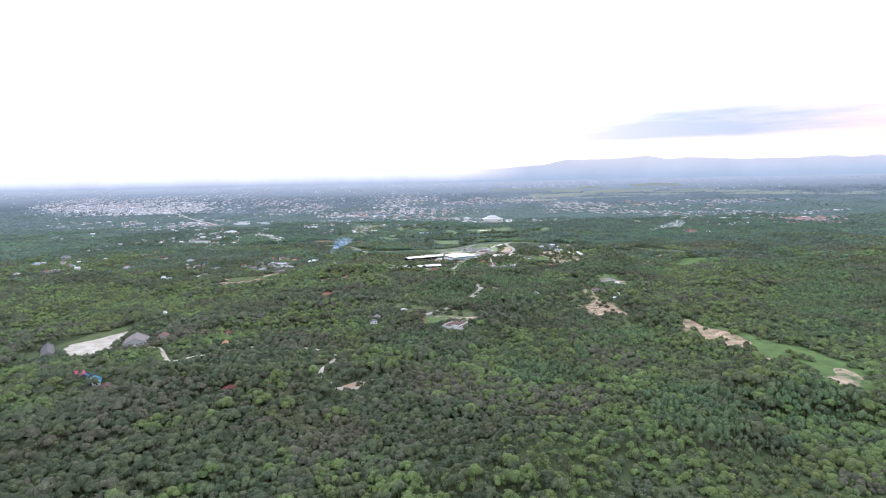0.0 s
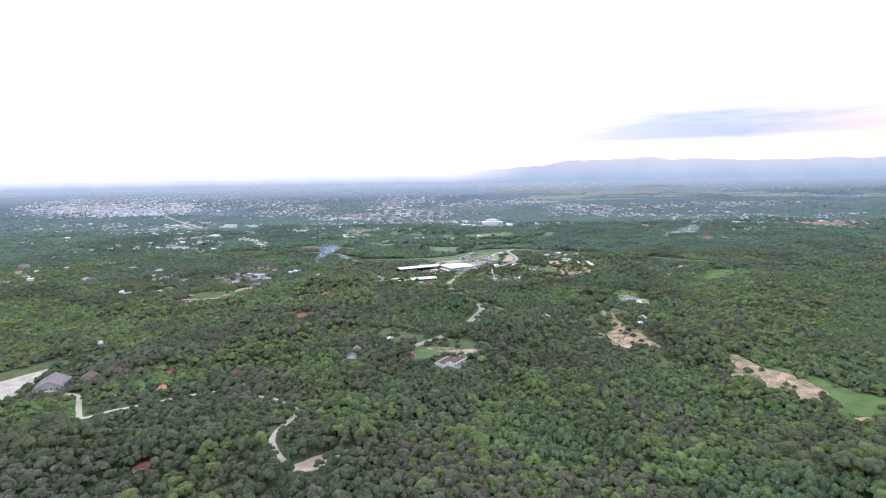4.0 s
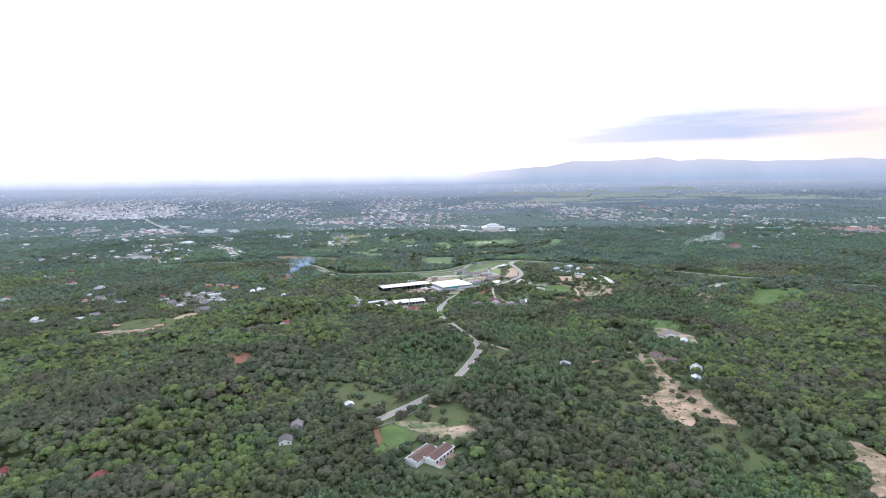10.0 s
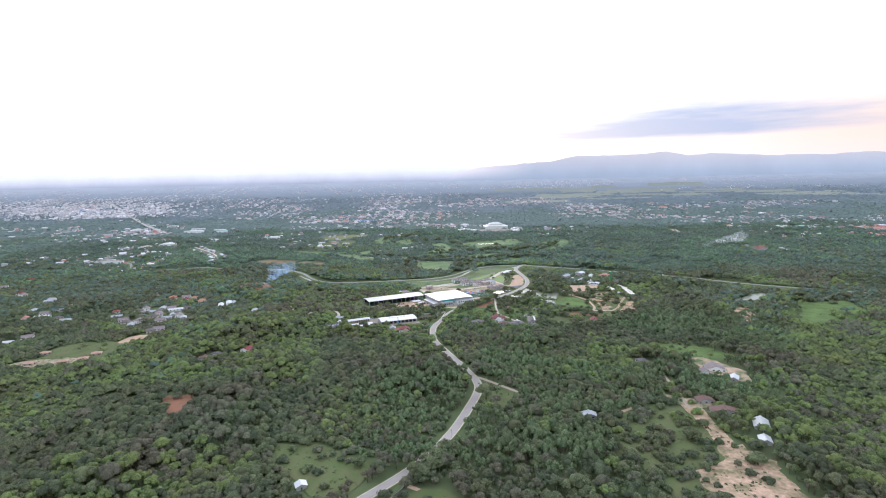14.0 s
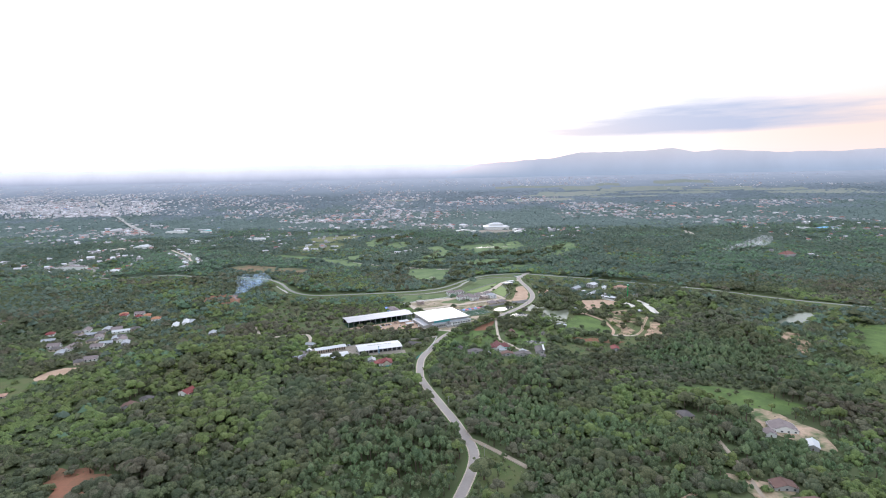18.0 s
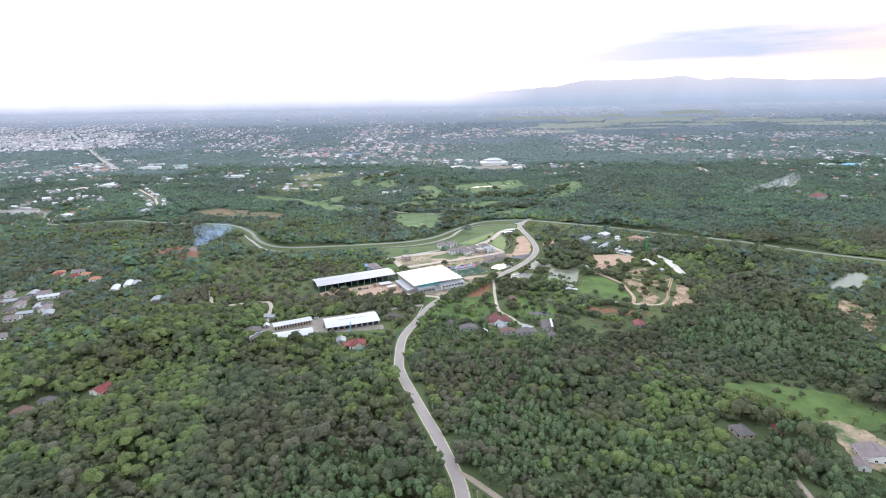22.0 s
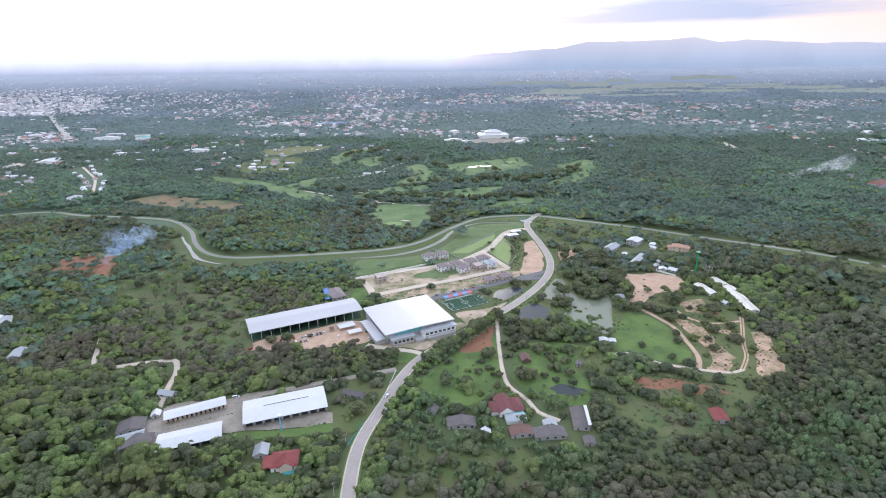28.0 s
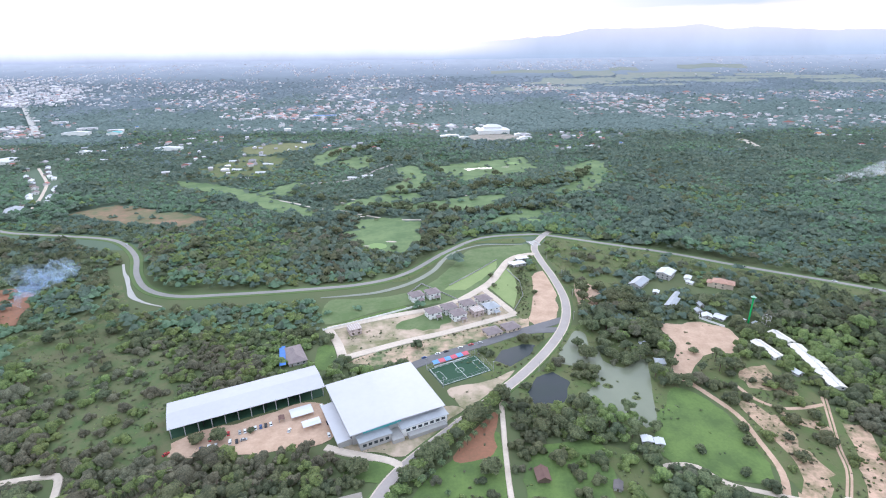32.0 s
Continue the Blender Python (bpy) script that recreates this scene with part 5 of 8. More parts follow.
def leaf_clumps(rng, count, lobes, flat=0.75, size=(0.34, 0.56), tall=False, sides=6, rings=2):
    """A crown of overlapping lumps of foliage with loose leaf clumps standing off them; one metre in radius, on z = 0."""
    turn = rng.uniform(0, 6.2832) + np.arange(lobes) * 6.2832 / max(lobes - 1, 1) + rng.uniform(-0.35, 0.35, lobes)
    away = rng.uniform(0.4, 0.62, lobes)
    c = np.c_[np.cos(turn) * away, np.sin(turn) * away, rng.uniform(0.28, 0.62, lobes)]
    r = rng.uniform(0.36, 0.54, lobes)
    c[0], r[0] = (rng.uniform(-0.15, 0.15), rng.uniform(-0.15, 0.15), 0.62), 0.58
    if lobes == 1:
        c[0], r[0] = (0, 0, 0.25), 0.95
    if tall:
        r, c[1:, :2], c[:, 2] = r * 0.7, c[1:, :2] * 1.1, c[:, 2] + 0.1
    a = np.arange(sides) * 6.2832 / sides
    v, f, tri, o = [], [], [], 0
    i, j = np.arange(sides), (np.arange(sides) + 1) % sides
    for k in range(lobes):
        b = a + rng.uniform(0, 1.2)
        for z, w in (((-0.3, 0.96), (0.5, 0.84)) if rings == 2 else ((-0.1, 1.0),)):
            w = w * r[k] * rng.uniform(0.82, 1.14, sides)
            v.append(np.c_[np.cos(b) * w, np.sin(b) * w, z * r[k] + rng.uniform(-0.12, 0.12, sides) * r[k]] + c[k])
        v.append((c[k] + (rng.uniform(-0.15, 0.15) * r[k], rng.uniform(-0.15, 0.15) * r[k], r[k] * (1.35 if tall else 1.0)))[None])
        if rings == 2:
            f.append(np.stack([o + i, o + j, o + sides + j, o + sides + i], 1))
        base, top = o + sides * (rings - 1), o + sides * rings
        tri.append(np.stack([base + i, base + j, np.full(sides, top), np.full(sides, top)], 1))
        o = top + 1
    v = np.concatenate(v)
    # loose clumps
    which = rng.integers(0, lobes, count)
    d = rng.normal(size=(count, 3))
    d[:, 2] = np.abs(d[:, 2]) * 1.1 - 0.2
    d /= np.linalg.norm(d, axis=1)[:, None]
    at = c[which] + d * r[which][:, None] * rng.uniform(0.92, 1.18, (count, 1))
    n = d + rng.normal(size=d.shape) * 0.4 + (0, 0, 0.5)
    n /= np.linalg.norm(n, axis=1)[:, None]
    t = np.cross(n, rng.normal(size=d.shape))
    if tall:
        t = (0, 0, 1.0) - n * n[:, 2:3] + rng.normal(size=d.shape) * 0.25
    t /= np.linalg.norm(t, axis=1)[:, None]
    b = np.cross(n, t)
    s1 = rng.uniform(*size, (count, 1))
    s2 = s1 * rng.uniform(0.6, 1.0, (count, 1)) * (0.45 if tall else 1)
    s1 = s1 * (1.35 if tall else 1)
    bend = n * s1 * rng.uniform(0.1, 0.5, (count, 1))
    v = np.concatenate([v, np.stack([at - t * s1 - bend * 0.5, at - b * s2, at + t * s1 - bend, at + b * s2 + bend * 0.2], 1).reshape(-1, 3)])
    f.append(o + np.arange(4 * count).reshape(-1, 4))
    v[:, 2] *= flat
    return v, [np.concatenate(f), np.concatenate(tri)]


def tree_model(name, label, radius, height, mat, seed, count=90, flat=0.8, tall=False, group="garden trees"):
    g = np.random.default_rng(seed)
    ob = thing(name, 0, 0, 0, 0, label, "tree", group)
    bm = bmesh.new()
    fork = height - radius * 1.1
    limb(bm, (0, 0, -0.2), (0.1, 0.05, fork), 0.05 * height, 0.03 * height, 6)
    for k in range(4):
        a = k * 1.6 + g.random()
        limb(bm, (0.1, 0.05, fork - 0.2), (math.cos(a) * radius * 0.55, math.sin(a) * radius * 0.55, height - radius * 0.45), 0.025 * height, 0.01 * height, 4)
    part("trunk", bm, BARK, ob)
    crown_part(g, count, radius, height - 1.35 * radius * flat / 0.8, flat, mat, ob, tall=tall)
    return ob


def palm_model(seed):
    g = np.random.default_rng(seed)
    ob = thing("palm_tree", 0, 0, 0, 0, "slender palm with a drooping feathery crown", "palm", "palms")
    bm = bmesh.new()
    for k in range(3):
        limb(bm, (0.05 * k, 0, k * 2.4 - 0.1), (0.05 * (k + 1), 0, k * 2.4 + 2.4), 0.26 - 0.03 * k, 0.23 - 0.03 * k, 6)
    part("trunk", bm, BARK, ob)
    bm = bmesh.new()
    for k in range(18):
        a, rise = k * 6.2832 / 18 + g.uniform(-0.1, 0.1), g.uniform(0.1, 1.5)
        ca, sa = math.cos(a), math.sin(a)
        last = None
        for j, (r, z, w) in enumerate(((0.2, 0, 0.12), (1.4, rise * 0.9, 0.5), (2.6, rise * 0.9 - 0.5, 0.45), (3.5, rise * 0.4 - 1.5, 0.08))):
            now = [bm.verts.new((0.15 + ca * r - sa * s * w, sa * r + ca * s * w, 7.2 + z - (0.15 if s else 0))) for s in (-1, 0, 1)]
            if last:
                for q in range(2):
                    bm.faces.new((last[q], last[q + 1], now[q + 1], now[q]))
            last = now
    part("fronds", bm, LEAF[4], ob)
    return ob


OAK = tree_model("broadleaf_tree", "round-crowned green tree on open grass", 4.2, 7.5, LEAF[0], 1, group="garden trees")
DARK_TREE = tree_model("round_tree", "dense dark green round tree on open grass", 3.6, 6.5, LEAF[1], 2)
LIGHT_TREE = tree_model("young_tree", "light green young tree by the roadside", 3.4, 7.0, LEAF[2], 3)
TALL_TREE = tree_model("slender_tree", "slender dark green tree in a row", 2.0, 9.0, LEAF[1], 4, 70, 1.9, True)
BUSH = tree_model("bush", "low rounded green bush on rough grass", 1.9, 2.4, LEAF[0], 6, 45, 0.8, group="bushes")
PALM = palm_model(7)
used = set()


def put(model, x, y, scale=1.0, turn=None):
    """Sets the model itself the first time, then copies of it."""
    turn = turn if turn is not None else (x * 37 + y * 17) % 360
    m = Matrix.LocRotScale((x, y, 0), Euler((0, 0, radians(turn))), (scale, scale, scale * (0.92 + 0.16 * ((x * 3 + y) % 1.0))))
    if model.name not in used:
        used.add(model.name)
        model.matrix_world = m
        return model
    return copy_thing(model, m)


grow = random.Random(3)
# avenue that hides the road beside the hall
for k in range(24):
    s = k / 23
    x, y = 58 + 64 * s, 1304 + 74 * s
    put(grow.choice((OAK, LIGHT_TREE, LIGHT_TREE)), x + grow.uniform(-1, 1) + 2, y + grow.uniform(-1, 1) - 1, grow.uniform(1.1, 1.45))
    if k % 2:
        put(PALM, x + 8 + grow.uniform(-1, 1), y - 8 + grow.uniform(-1, 1), grow.uniform(0.8, 1.0))
for k in range(13):
    put(LIGHT_TREE if k % 3 else DARK_TREE, 34 + k * 1.9, 1235 + k * 5.2, grow.uniform(0.8, 1.1))
for x, y in ((78, 1274), (135, 1256), (143, 1251), (148, 1246), (152, 1239), (165, 1247), (186, 1242)):
    put(PALM, x, y, grow.uniform(0.8, 1.05))
for x, y, s, m in ((240, 1320, 0.8, DARK_TREE), (256, 1301, 0.75, DARK_TREE), (277, 1339, 0.9, DARK_TREE), (272, 1326, 1.05, DARK_TREE), (169, 1280, 0.8, OAK), (172, 1305, 0.7, BUSH), (133, 1275, 1.3, OAK), (206, 1264, 1.5, LIGHT_TREE),
                   (260, 1243, 1.1, OAK), (233, 1220, 1.1, DARK_TREE), (110, 1308, 1.1, OAK), (104, 1300, 0.8, DARK_TREE), (108, 1290, 0.9, DARK_TREE), (31, 1309, 1.2, OAK), (196, 1447, 0.9, OAK), (199, 1428, 1.4, OAK), (213, 1395, 0.8, BUSH), (222, 1380, 1.2, BUSH),
                   (203, 1398, 1.5, BUSH), (290, 1447, 1.5, BUSH), (8, 778, 1.0, DARK_TREE), (-60, 850, 1.1, DARK_TREE), (-45, 846, 0.9, DARK_TREE), (-30, 838, 0.9, OAK), (-52, 832, 0.7, BUSH), (52, 770, 1.2, OAK), (220, 842, 1.4, DARK_TREE), (232, 868, 1.3, OAK),
                   (223, 795, 1.2, BUSH), (232, 788, 1.4, BUSH), (205, 862, 1.2, OAK), (262, 830, 1.2, OAK), (252, 792, 1.0, BUSH), (245, 776, 1.0, BUSH), (262, 776, 1.1, BUSH), (-62, 1340, 1.0, OAK), (-44, 1347, 0.8, DARK_TREE), (-75, 1337, 0.9, OAK), (-52, 1321, 1.0, OAK),
                   (8, 1252, 0.7, DARK_TREE), (14, 1238, 1.1, OAK), (22, 1252, 0.8, OAK), (-4, 1256, 0.6, BUSH), (300, 1400, 1.2, DARK_TREE), (308, 1408, 1.2, OAK), (322, 1388, 1.3, DARK_TREE), (331, 1380, 1.0, OAK), (312, 1345, 0.9, OAK), (300, 1330, 1.0, DARK_TREE), (296, 1312, 0.8, OAK),
                   (318, 1330, 0.9, DARK_TREE), (330, 1350, 0.8, OAK), (284, 1366, 0.8, OAK)):
    put(m, x, y, s)
# bushes over the rough meadow and along the lanes
for k in range(110):
    x, y = grow.uniform(-300, -125), grow.uniform(1380, 1560)
    if y > 1330 - (x + 125) * 0.85 and y < 1450 - (x + 125) * 0.95:
        put(BUSH if k % 3 else DARK_TREE, x, y, grow.uniform(0.6, 1.5))
for k in range(26):
    put(TALL_TREE, -100 + k * 5.0, 1291 + 0.35 * k + grow.uniform(-1.5, 1.5), grow.uniform(0.85, 1.15))
for k in range(22):
    put(BUSH, 215 + k * 3.4, 1282 - k * 0.9, grow.uniform(0.9, 1.4))
# banks of the ponds, the islets and the garden between road and ponds
for x, y in ((171, 1418), (178, 1432), (181, 1441), (188, 1455), (193, 1466), (203, 1474), (212, 1462), (209, 1452), (216, 1444), (215, 1432), (222, 1421), (231, 1428), (240, 1430), (249, 1424), (246, 1410), (243, 1398), (238, 1384), (234, 1374), (230, 1360), (227, 1348), (218, 1340), (209, 1350), (198, 1353),
             (187, 1362), (181, 1372), (188, 1385), (193, 1399), (192, 1408), (183, 1412), (170, 1413), (181, 1399), (181, 1390), (172, 1370), (150, 1361), (142, 1372), (141, 1390), (150, 1404), (122, 1424), (127, 1421), (133, 1417), (139, 1416), (145, 1422), (151, 1428), (157, 1437), (122, 1432), (203, 1391), (206, 1389), (221, 1376), (219, 1374)):
    put(BUSH, x + grow.uniform(-1, 1), y + grow.uniform(-1, 1), grow.uniform(0.6, 1.25))
for k in range(60):
    a, b_ = grow.random(), grow.random()
    put((BUSH, BUSH, OAK, DARK_TREE, LIGHT_TREE)[k % 5], 133 + 50 * a, 1335 + 26 * b_ - 6 * a, grow.uniform(0.7, 1.25))
for k in range(26):
    put((BUSH, OAK, BUSH)[k % 3], grow.uniform(250, 278), grow.uniform(1424, 1476), grow.uniform(0.6, 1.0))
for k in range(30):
    s = k / 29
    put(BUSH, 14 + 128 * s + grow.uniform(-1, 1), 1432 + 62 * s + grow.uniform(-1, 1), grow.uniform(0.5, 0.95))
for k in range(16):
    put(OAK if k % 2 else BUSH, 160 + 22 * math.sin(k), 1545 + k * 4.5, 0.55)
for k in range(16):
    put(BUSH, -112 + 2.6 * k, 1224 + 1.05 * k + grow.uniform(-0.6, 0.6), grow.uniform(0.35, 0.7))
for k in range(18):
    put(BUSH, -58 + 3.4 * k, 1218 + 0.65 * k + grow.uniform(-1.5, 1.5), grow.uniform(0.4, 0.85))
for x, y in ((146, 1262), (153, 1250), (160, 1249), (171, 1250), (178, 1253), (182, 1262), (186, 1250), (84, 1290), (64, 1282)):
    put(PALM, x, y, grow.uniform(0.7, 0.95))
for k in range(24):
    put((BUSH, DARK_TREE, BUSH, OAK)[k % 4], grow.uniform(62, 116), grow.uniform(1250, 1312), grow.uniform(0.5, 0.95))
# golf course: rows of trees between the fairways
for k in range(60):
    a = k / 59
    put((OAK, DARK_TREE, TALL_TREE)[k % 3], -60 + 380 * a + grow.uniform(-6, 6), 1858 + 10 * math.sin(a * 9) + grow.uniform(-8, 8), grow.uniform(0.9, 1.5))
for k in range(40):
    put((OAK, DARK_TREE)[k % 2], 20 + 330 * k / 39 + grow.uniform(-8, 8), 1995 + 40 * k / 39 + grow.uniform(-14, 14), grow.uniform(1.0, 1.6))

# groves and rows between the fairways: ends, number, spread, size, kind
for (ax, ay), (bx, by), n, wide, size, row in (((-115, 2399), (-58, 2560), 14, 9, 1.5, OAK), ((-7, 1964), (108, 1990), 13, 7, 1.25, DARK_TREE), ((-56, 1887), (104, 1868), 12, 5, 1.1, OAK), ((144, 1988), (214, 2111), 10, 9, 1.4, DARK_TREE), ((234, 1982), (393, 2127), 20, 14, 1.4, OAK),
                                               ((133, 1831), (309, 1933), 22, 4, 1.5, TALL_TREE), ((-66, 2259), (9, 2271), 9, 14, 1.5, DARK_TREE), ((93, 2320), (167, 2441), 10, 10, 1.5, DARK_TREE), ((-182, 2343), (-116, 2466), 10, 8, 1.5, OAK), ((-177, 1975), (-100, 1928), 12, 12, 1.35, DARK_TREE),
                                               ((67, 2198), (84, 2135), 6, 6, 1.4, OAK), ((-60, 1700), (-60, 1810), 9, 5, 1.2, TALL_TREE), ((62, 1700), (100, 1800), 9, 8, 1.3, OAK)):
    for k in range(n):
        a = (k + grow.uniform(-0.4, 0.4)) / max(n - 1, 1)
        put(row if k % 4 else OAK, ax + (bx - ax) * a + grow.uniform(-wide, wide), ay + (by - ay) * a + grow.uniform(-wide, wide), size * grow.uniform(0.75, 1.15))
# the wooded bank between pond, road and sandy yard
for k in range(70):
    a, b_ = grow.random(), grow.random()
    put((OAK, DARK_TREE, OAK, LIGHT_TREE)[k % 4], 210 + 60 * a + 18 * b_, 1462 + 104 * b_ - 30 * a, grow.uniform(0.85, 1.35))
for x, y in ((226, 1416), (232, 1420), (238, 1426), (224, 1424), (246, 1434), (252, 1440), (218, 1430), (258, 1424), (262, 1414), (254, 1404), (250, 1392)):
    put(OAK, x + grow.uniform(-2, 2), y + grow.uniform(-2, 2), grow.uniform(0.7, 1.05))
# tall trees over the bend of the country road
for k in range(9):
    put((DARK_TREE, OAK)[k % 2], 14 + 3.2 * k + grow.uniform(-1, 1), 816 + 4.8 * k + grow.uniform(-2, 1), grow.uniform(1.35, 1.7))
for k in range(5):
    put(OAK, -66 + 5 * k, 728 + 6.5 * k, grow.uniform(1.2, 1.5))

# ---- cars ----
PAINT = {"white": material("white_car_paint", (0.75, 0.75, 0.76), (0.7, 0.7, 0.71), 0.5, 0.3), "silver": material("silver_car_paint", (0.45, 0.46, 0.48), (0.4, 0.41, 0.43), 0.5, 0.3, 0.4),
         "red": material("red_car_paint", (0.45, 0.03, 0.03), (0.4, 0.03, 0.03), 0.5, 0.3), "black": material("black_car_paint", (0.03, 0.03, 0.035), (0.025, 0.025, 0.03), 0.5, 0.3), "blue": material("blue_car_paint", (0.06, 0.12, 0.3), (0.05, 0.1, 0.26), 0.5, 0.3)}


def car_model(colour, kind="car"):
    van = kind == "van"
    ob = thing("van" if van else "car", 0, 0, 0, 0, colour + " parked " + ("minivan" if van else "saloon car") + " on sandy ground", "van" if van else "car", "parked cars")
    bm = bmesh.new()
    prof = [(-2.2, 0.35), (2.2, 0.35), (2.25, 0.75), (1.2, 0.95), (-1.6, 0.98), (-2.25, 0.85)] if not van else [(-2.4, 0.35), (2.4, 0.35), (2.45, 0.9), (1.7, 1.1), (-2.4, 1.1)]
    top = [(1.15, 0.96), (0.45, 1.48), (-1.1, 1.5), (-1.65, 0.98)] if not van else [(1.65, 1.11), (1.1, 1.95), (-2.3, 2.0), (-2.4, 1.11)]
    def hull(b, pts, half, inset):
        l_, r_ = ([b.verts.new((x, s * (half - (inset if k in (1, 2) else 0)), z)) for k, (x, z) in enumerate(pts)] for s in (-1, 1))
        for k in range(len(pts)):
            j = (k + 1) % len(pts)
            b.faces.new((l_[k], l_[j], r_[j], r_[k]))
        b.faces.new(l_[::-1])
        b.faces.new(r_)
        bmesh.ops.recalc_face_normals(b, faces=b.faces)
        return b
    part("body", hull(bmesh.new(), prof, 0.88, 0), PAINT[colour], ob)
    part("windows", hull(bm, top, 0.84, 0.12), GLASS, ob)
    rx = [p[0] for p in top[1:3]]
    part("roof", boxes((rx[1] - 0.05, rx[0] + 0.05, -0.72, 0.72, top[1][1] - 0.02, top[1][1] + 0.06)), PAINT[colour], ob)
    for x in (-1.4, 1.4):
        for s in (-1, 1):
            b = bmesh.new()
            bmesh.ops.create_cone(b, cap_ends=True, segments=10, radius1=0.32, radius2=0.32, depth=0.2, matrix=Matrix.Translation((x, s * 0.82, 0.32)) @ Matrix.Rotation(radians(90), 4, "X"))
            part("wheel", b, DARK, ob)
    return ob


CARS = {c: car_model(c) for c in PAINT}
VAN = car_model("white", "van")
for k, (x, y, turn, c) in enumerate(((-70, 1331, 110, "blue"), (-66, 1333, 100, "white"), (-62, 1334, 105, "white"), (-50, 1337.5, 112, "black"), (-46, 1339, 20, "silver"), (-51, 1346, 112, "silver"), (-48, 1347.2, 112, "white"), (-45, 1348.6, 112, "red"),
                                     (-42, 1350, 112, "white"), (-39, 1351.2, 112, "blue"), (-36, 1352.4, 112, "black"), (-33, 1353.6, 112, "white"), (-68, 1340, 110, "red"), (-62, 1343, 110, "black"), (-58, 1345, 110, "red"), (-19, 1347, 90, "white"), (-3, 1372, 115, "white"),
                                     (5, 1354, 115, "black"), (8, 1342, 115, "white"), (79, 1437.5, 26, "white"), (98, 1446.5, 28, "white"), (115, 1453.5, 25, "silver"), (68, 1432, 26, "blue"), (86, 1441, 27, "black"), (107, 1451, 26, "red"), (-90, 1327, 60, "red"),
                                     (500, 1566, -33, "white"), (32, 1256, 72, "white"), (340, 1668, -32, "silver"), (-330, 1718, -52, "white"))):
    put_car = CARS[c]
    m = pose(x, y, 0.72 if k in (26, 27, 28, 29) else 0.15, 0, 0, turn)
    if put_car.name in used:
        copy_thing(put_car, m)
    else:
        used.add(put_car.name)
        put_car.matrix_world = m
VAN.matrix_world = pose(-54, 1337, 0.15, 0, 0, 108)
copy_thing(VAN, pose(-77, 1258, 0.15, 0, 0, 20))

# ---- shelters in the car park ----
def shelter(x, y, turn, w, l, h, mat, label, name="shelter", lean=0.5):
    ob = thing(name, x, y, 0, turn, label, "shelter")
    rect_area(x, y, turn, w, l)
    part("roof", slab_roof(w, l, h, h + lean, 0.15), mat, ob)
    for sx in (-1, 1):
        for sy in (-1, 0, 1):
            part("post", boxes((sx * (w / 2 - 0.4) - 0.08, sx * (w / 2 - 0.4) + 0.08, sy * (l / 2 - 0.5) - 0.08, sy * (l / 2 - 0.5) + 0.08, 0, h)), STEEL, ob)
    return ob


shelter(-15, 1364, 116, 10, 15, 3.0, ROOF_WHITE, "white-roofed open shelter in the car park")
shelter(-5.5, 1352, 116, 7, 12, 3.0, ROOF_WHITE, "small white-roofed open shelter in the car park")
shelter(-27, 1358, 20, 4, 5, 2.6, ROOF_BROWN, "small brown-roofed kiosk in the car park")
house(-38, 1437, 26, 14, 26, 3.0, WALL_GREY, ROOF_SLATE, "long dark-roofed house behind the shed", rise=3, windows=True)
blue_sheet = thing("roof_sheet", -47, 1434, 3.6, 16, "bright blue tarpaulin over a shed roof", "tarpaulin")
part("sheet", boxes((-2.4, 2.4, -15, 15, 0, 0.12)), ROOF_BLUE, blue_sheet)
part("prop", boxes((-2.2, -2.0, -14, -13.8, -3.6, 0), (2.0, 2.2, 13.8, 14, -3.6, 0)), STEEL, blue_sheet)

# ---- sports pitch ----
pitch = thing("football_pitch", 96, 1414, 0, 27, "small artificial football pitch with white lines and fence", "pitch")
rect_area(96, 1414, 27, 48, 32)
part("turf", boxes((-21.5, 21.5, -12.5, 12.5, 0, 0.35)), TURF, pitch, "dark green artificial turf")
bm = boxes((-20.5, 20.5, -11.7, -11.45, 0.36, 0.38), (-20.5, 20.5, 11.45, 11.7, 0.36, 0.38), (-20.5, -20.25, -11.4, 11.4, 0.36, 0.38), (20.25, 20.5, -11.4, 11.4, 0.36, 0.38), (-0.12, 0.12, -11.4, 11.4, 0.36, 0.38))
for s in (-1, 1):
    box(bm, *sorted((s * 20.2, s * 14.5)), 5.8, 6.0, 0.36, 0.38)
    box(bm, *sorted((s * 20.2, s * 14.5)), -6.0, -5.8, 0.36, 0.38)
    box(bm, *sorted((s * 14.5, s * 14.3)), -6.0, 6.0, 0.36, 0.38)
for k in range(24):
    a0, a1 = k * 6.2832 / 24, (k + 1) * 6.2832 / 24
    v = [bm.verts.new((math.cos(a) * r, math.sin(a) * r, 0.38)) for a, r in ((a0, 3.0), (a1, 3.0), (a1, 3.25), (a0, 3.25))]
    bm.faces.new(v[::-1])
part("lines", bm, LINE_WHITE, pitch, "white pitch markings")
for s in (-1, 1):
    part("goal", boxes((s * 20.6 - 0.06, s * 20.6 + 0.06, -1.6, -1.5, 0.3, 2.4), (s * 20.6 - 0.06, s * 20.6 + 0.06, 1.5, 1.6, 0.3, 2.4), (s * 20.6 - 0.06, s * 20.6 + 0.06, -1.5, 1.5, 2.3, 2.4)), LINE_WHITE, pitch)
for k in range(10):
    for s in (-1, 1):
        part("fence_post", boxes((-22.5 + 5 * k - 0.05, -22.5 + 5 * k + 0.05, s * 13.4 - 0.05, s * 13.4 + 0.05, 0, 4.5)), STEEL, pitch)
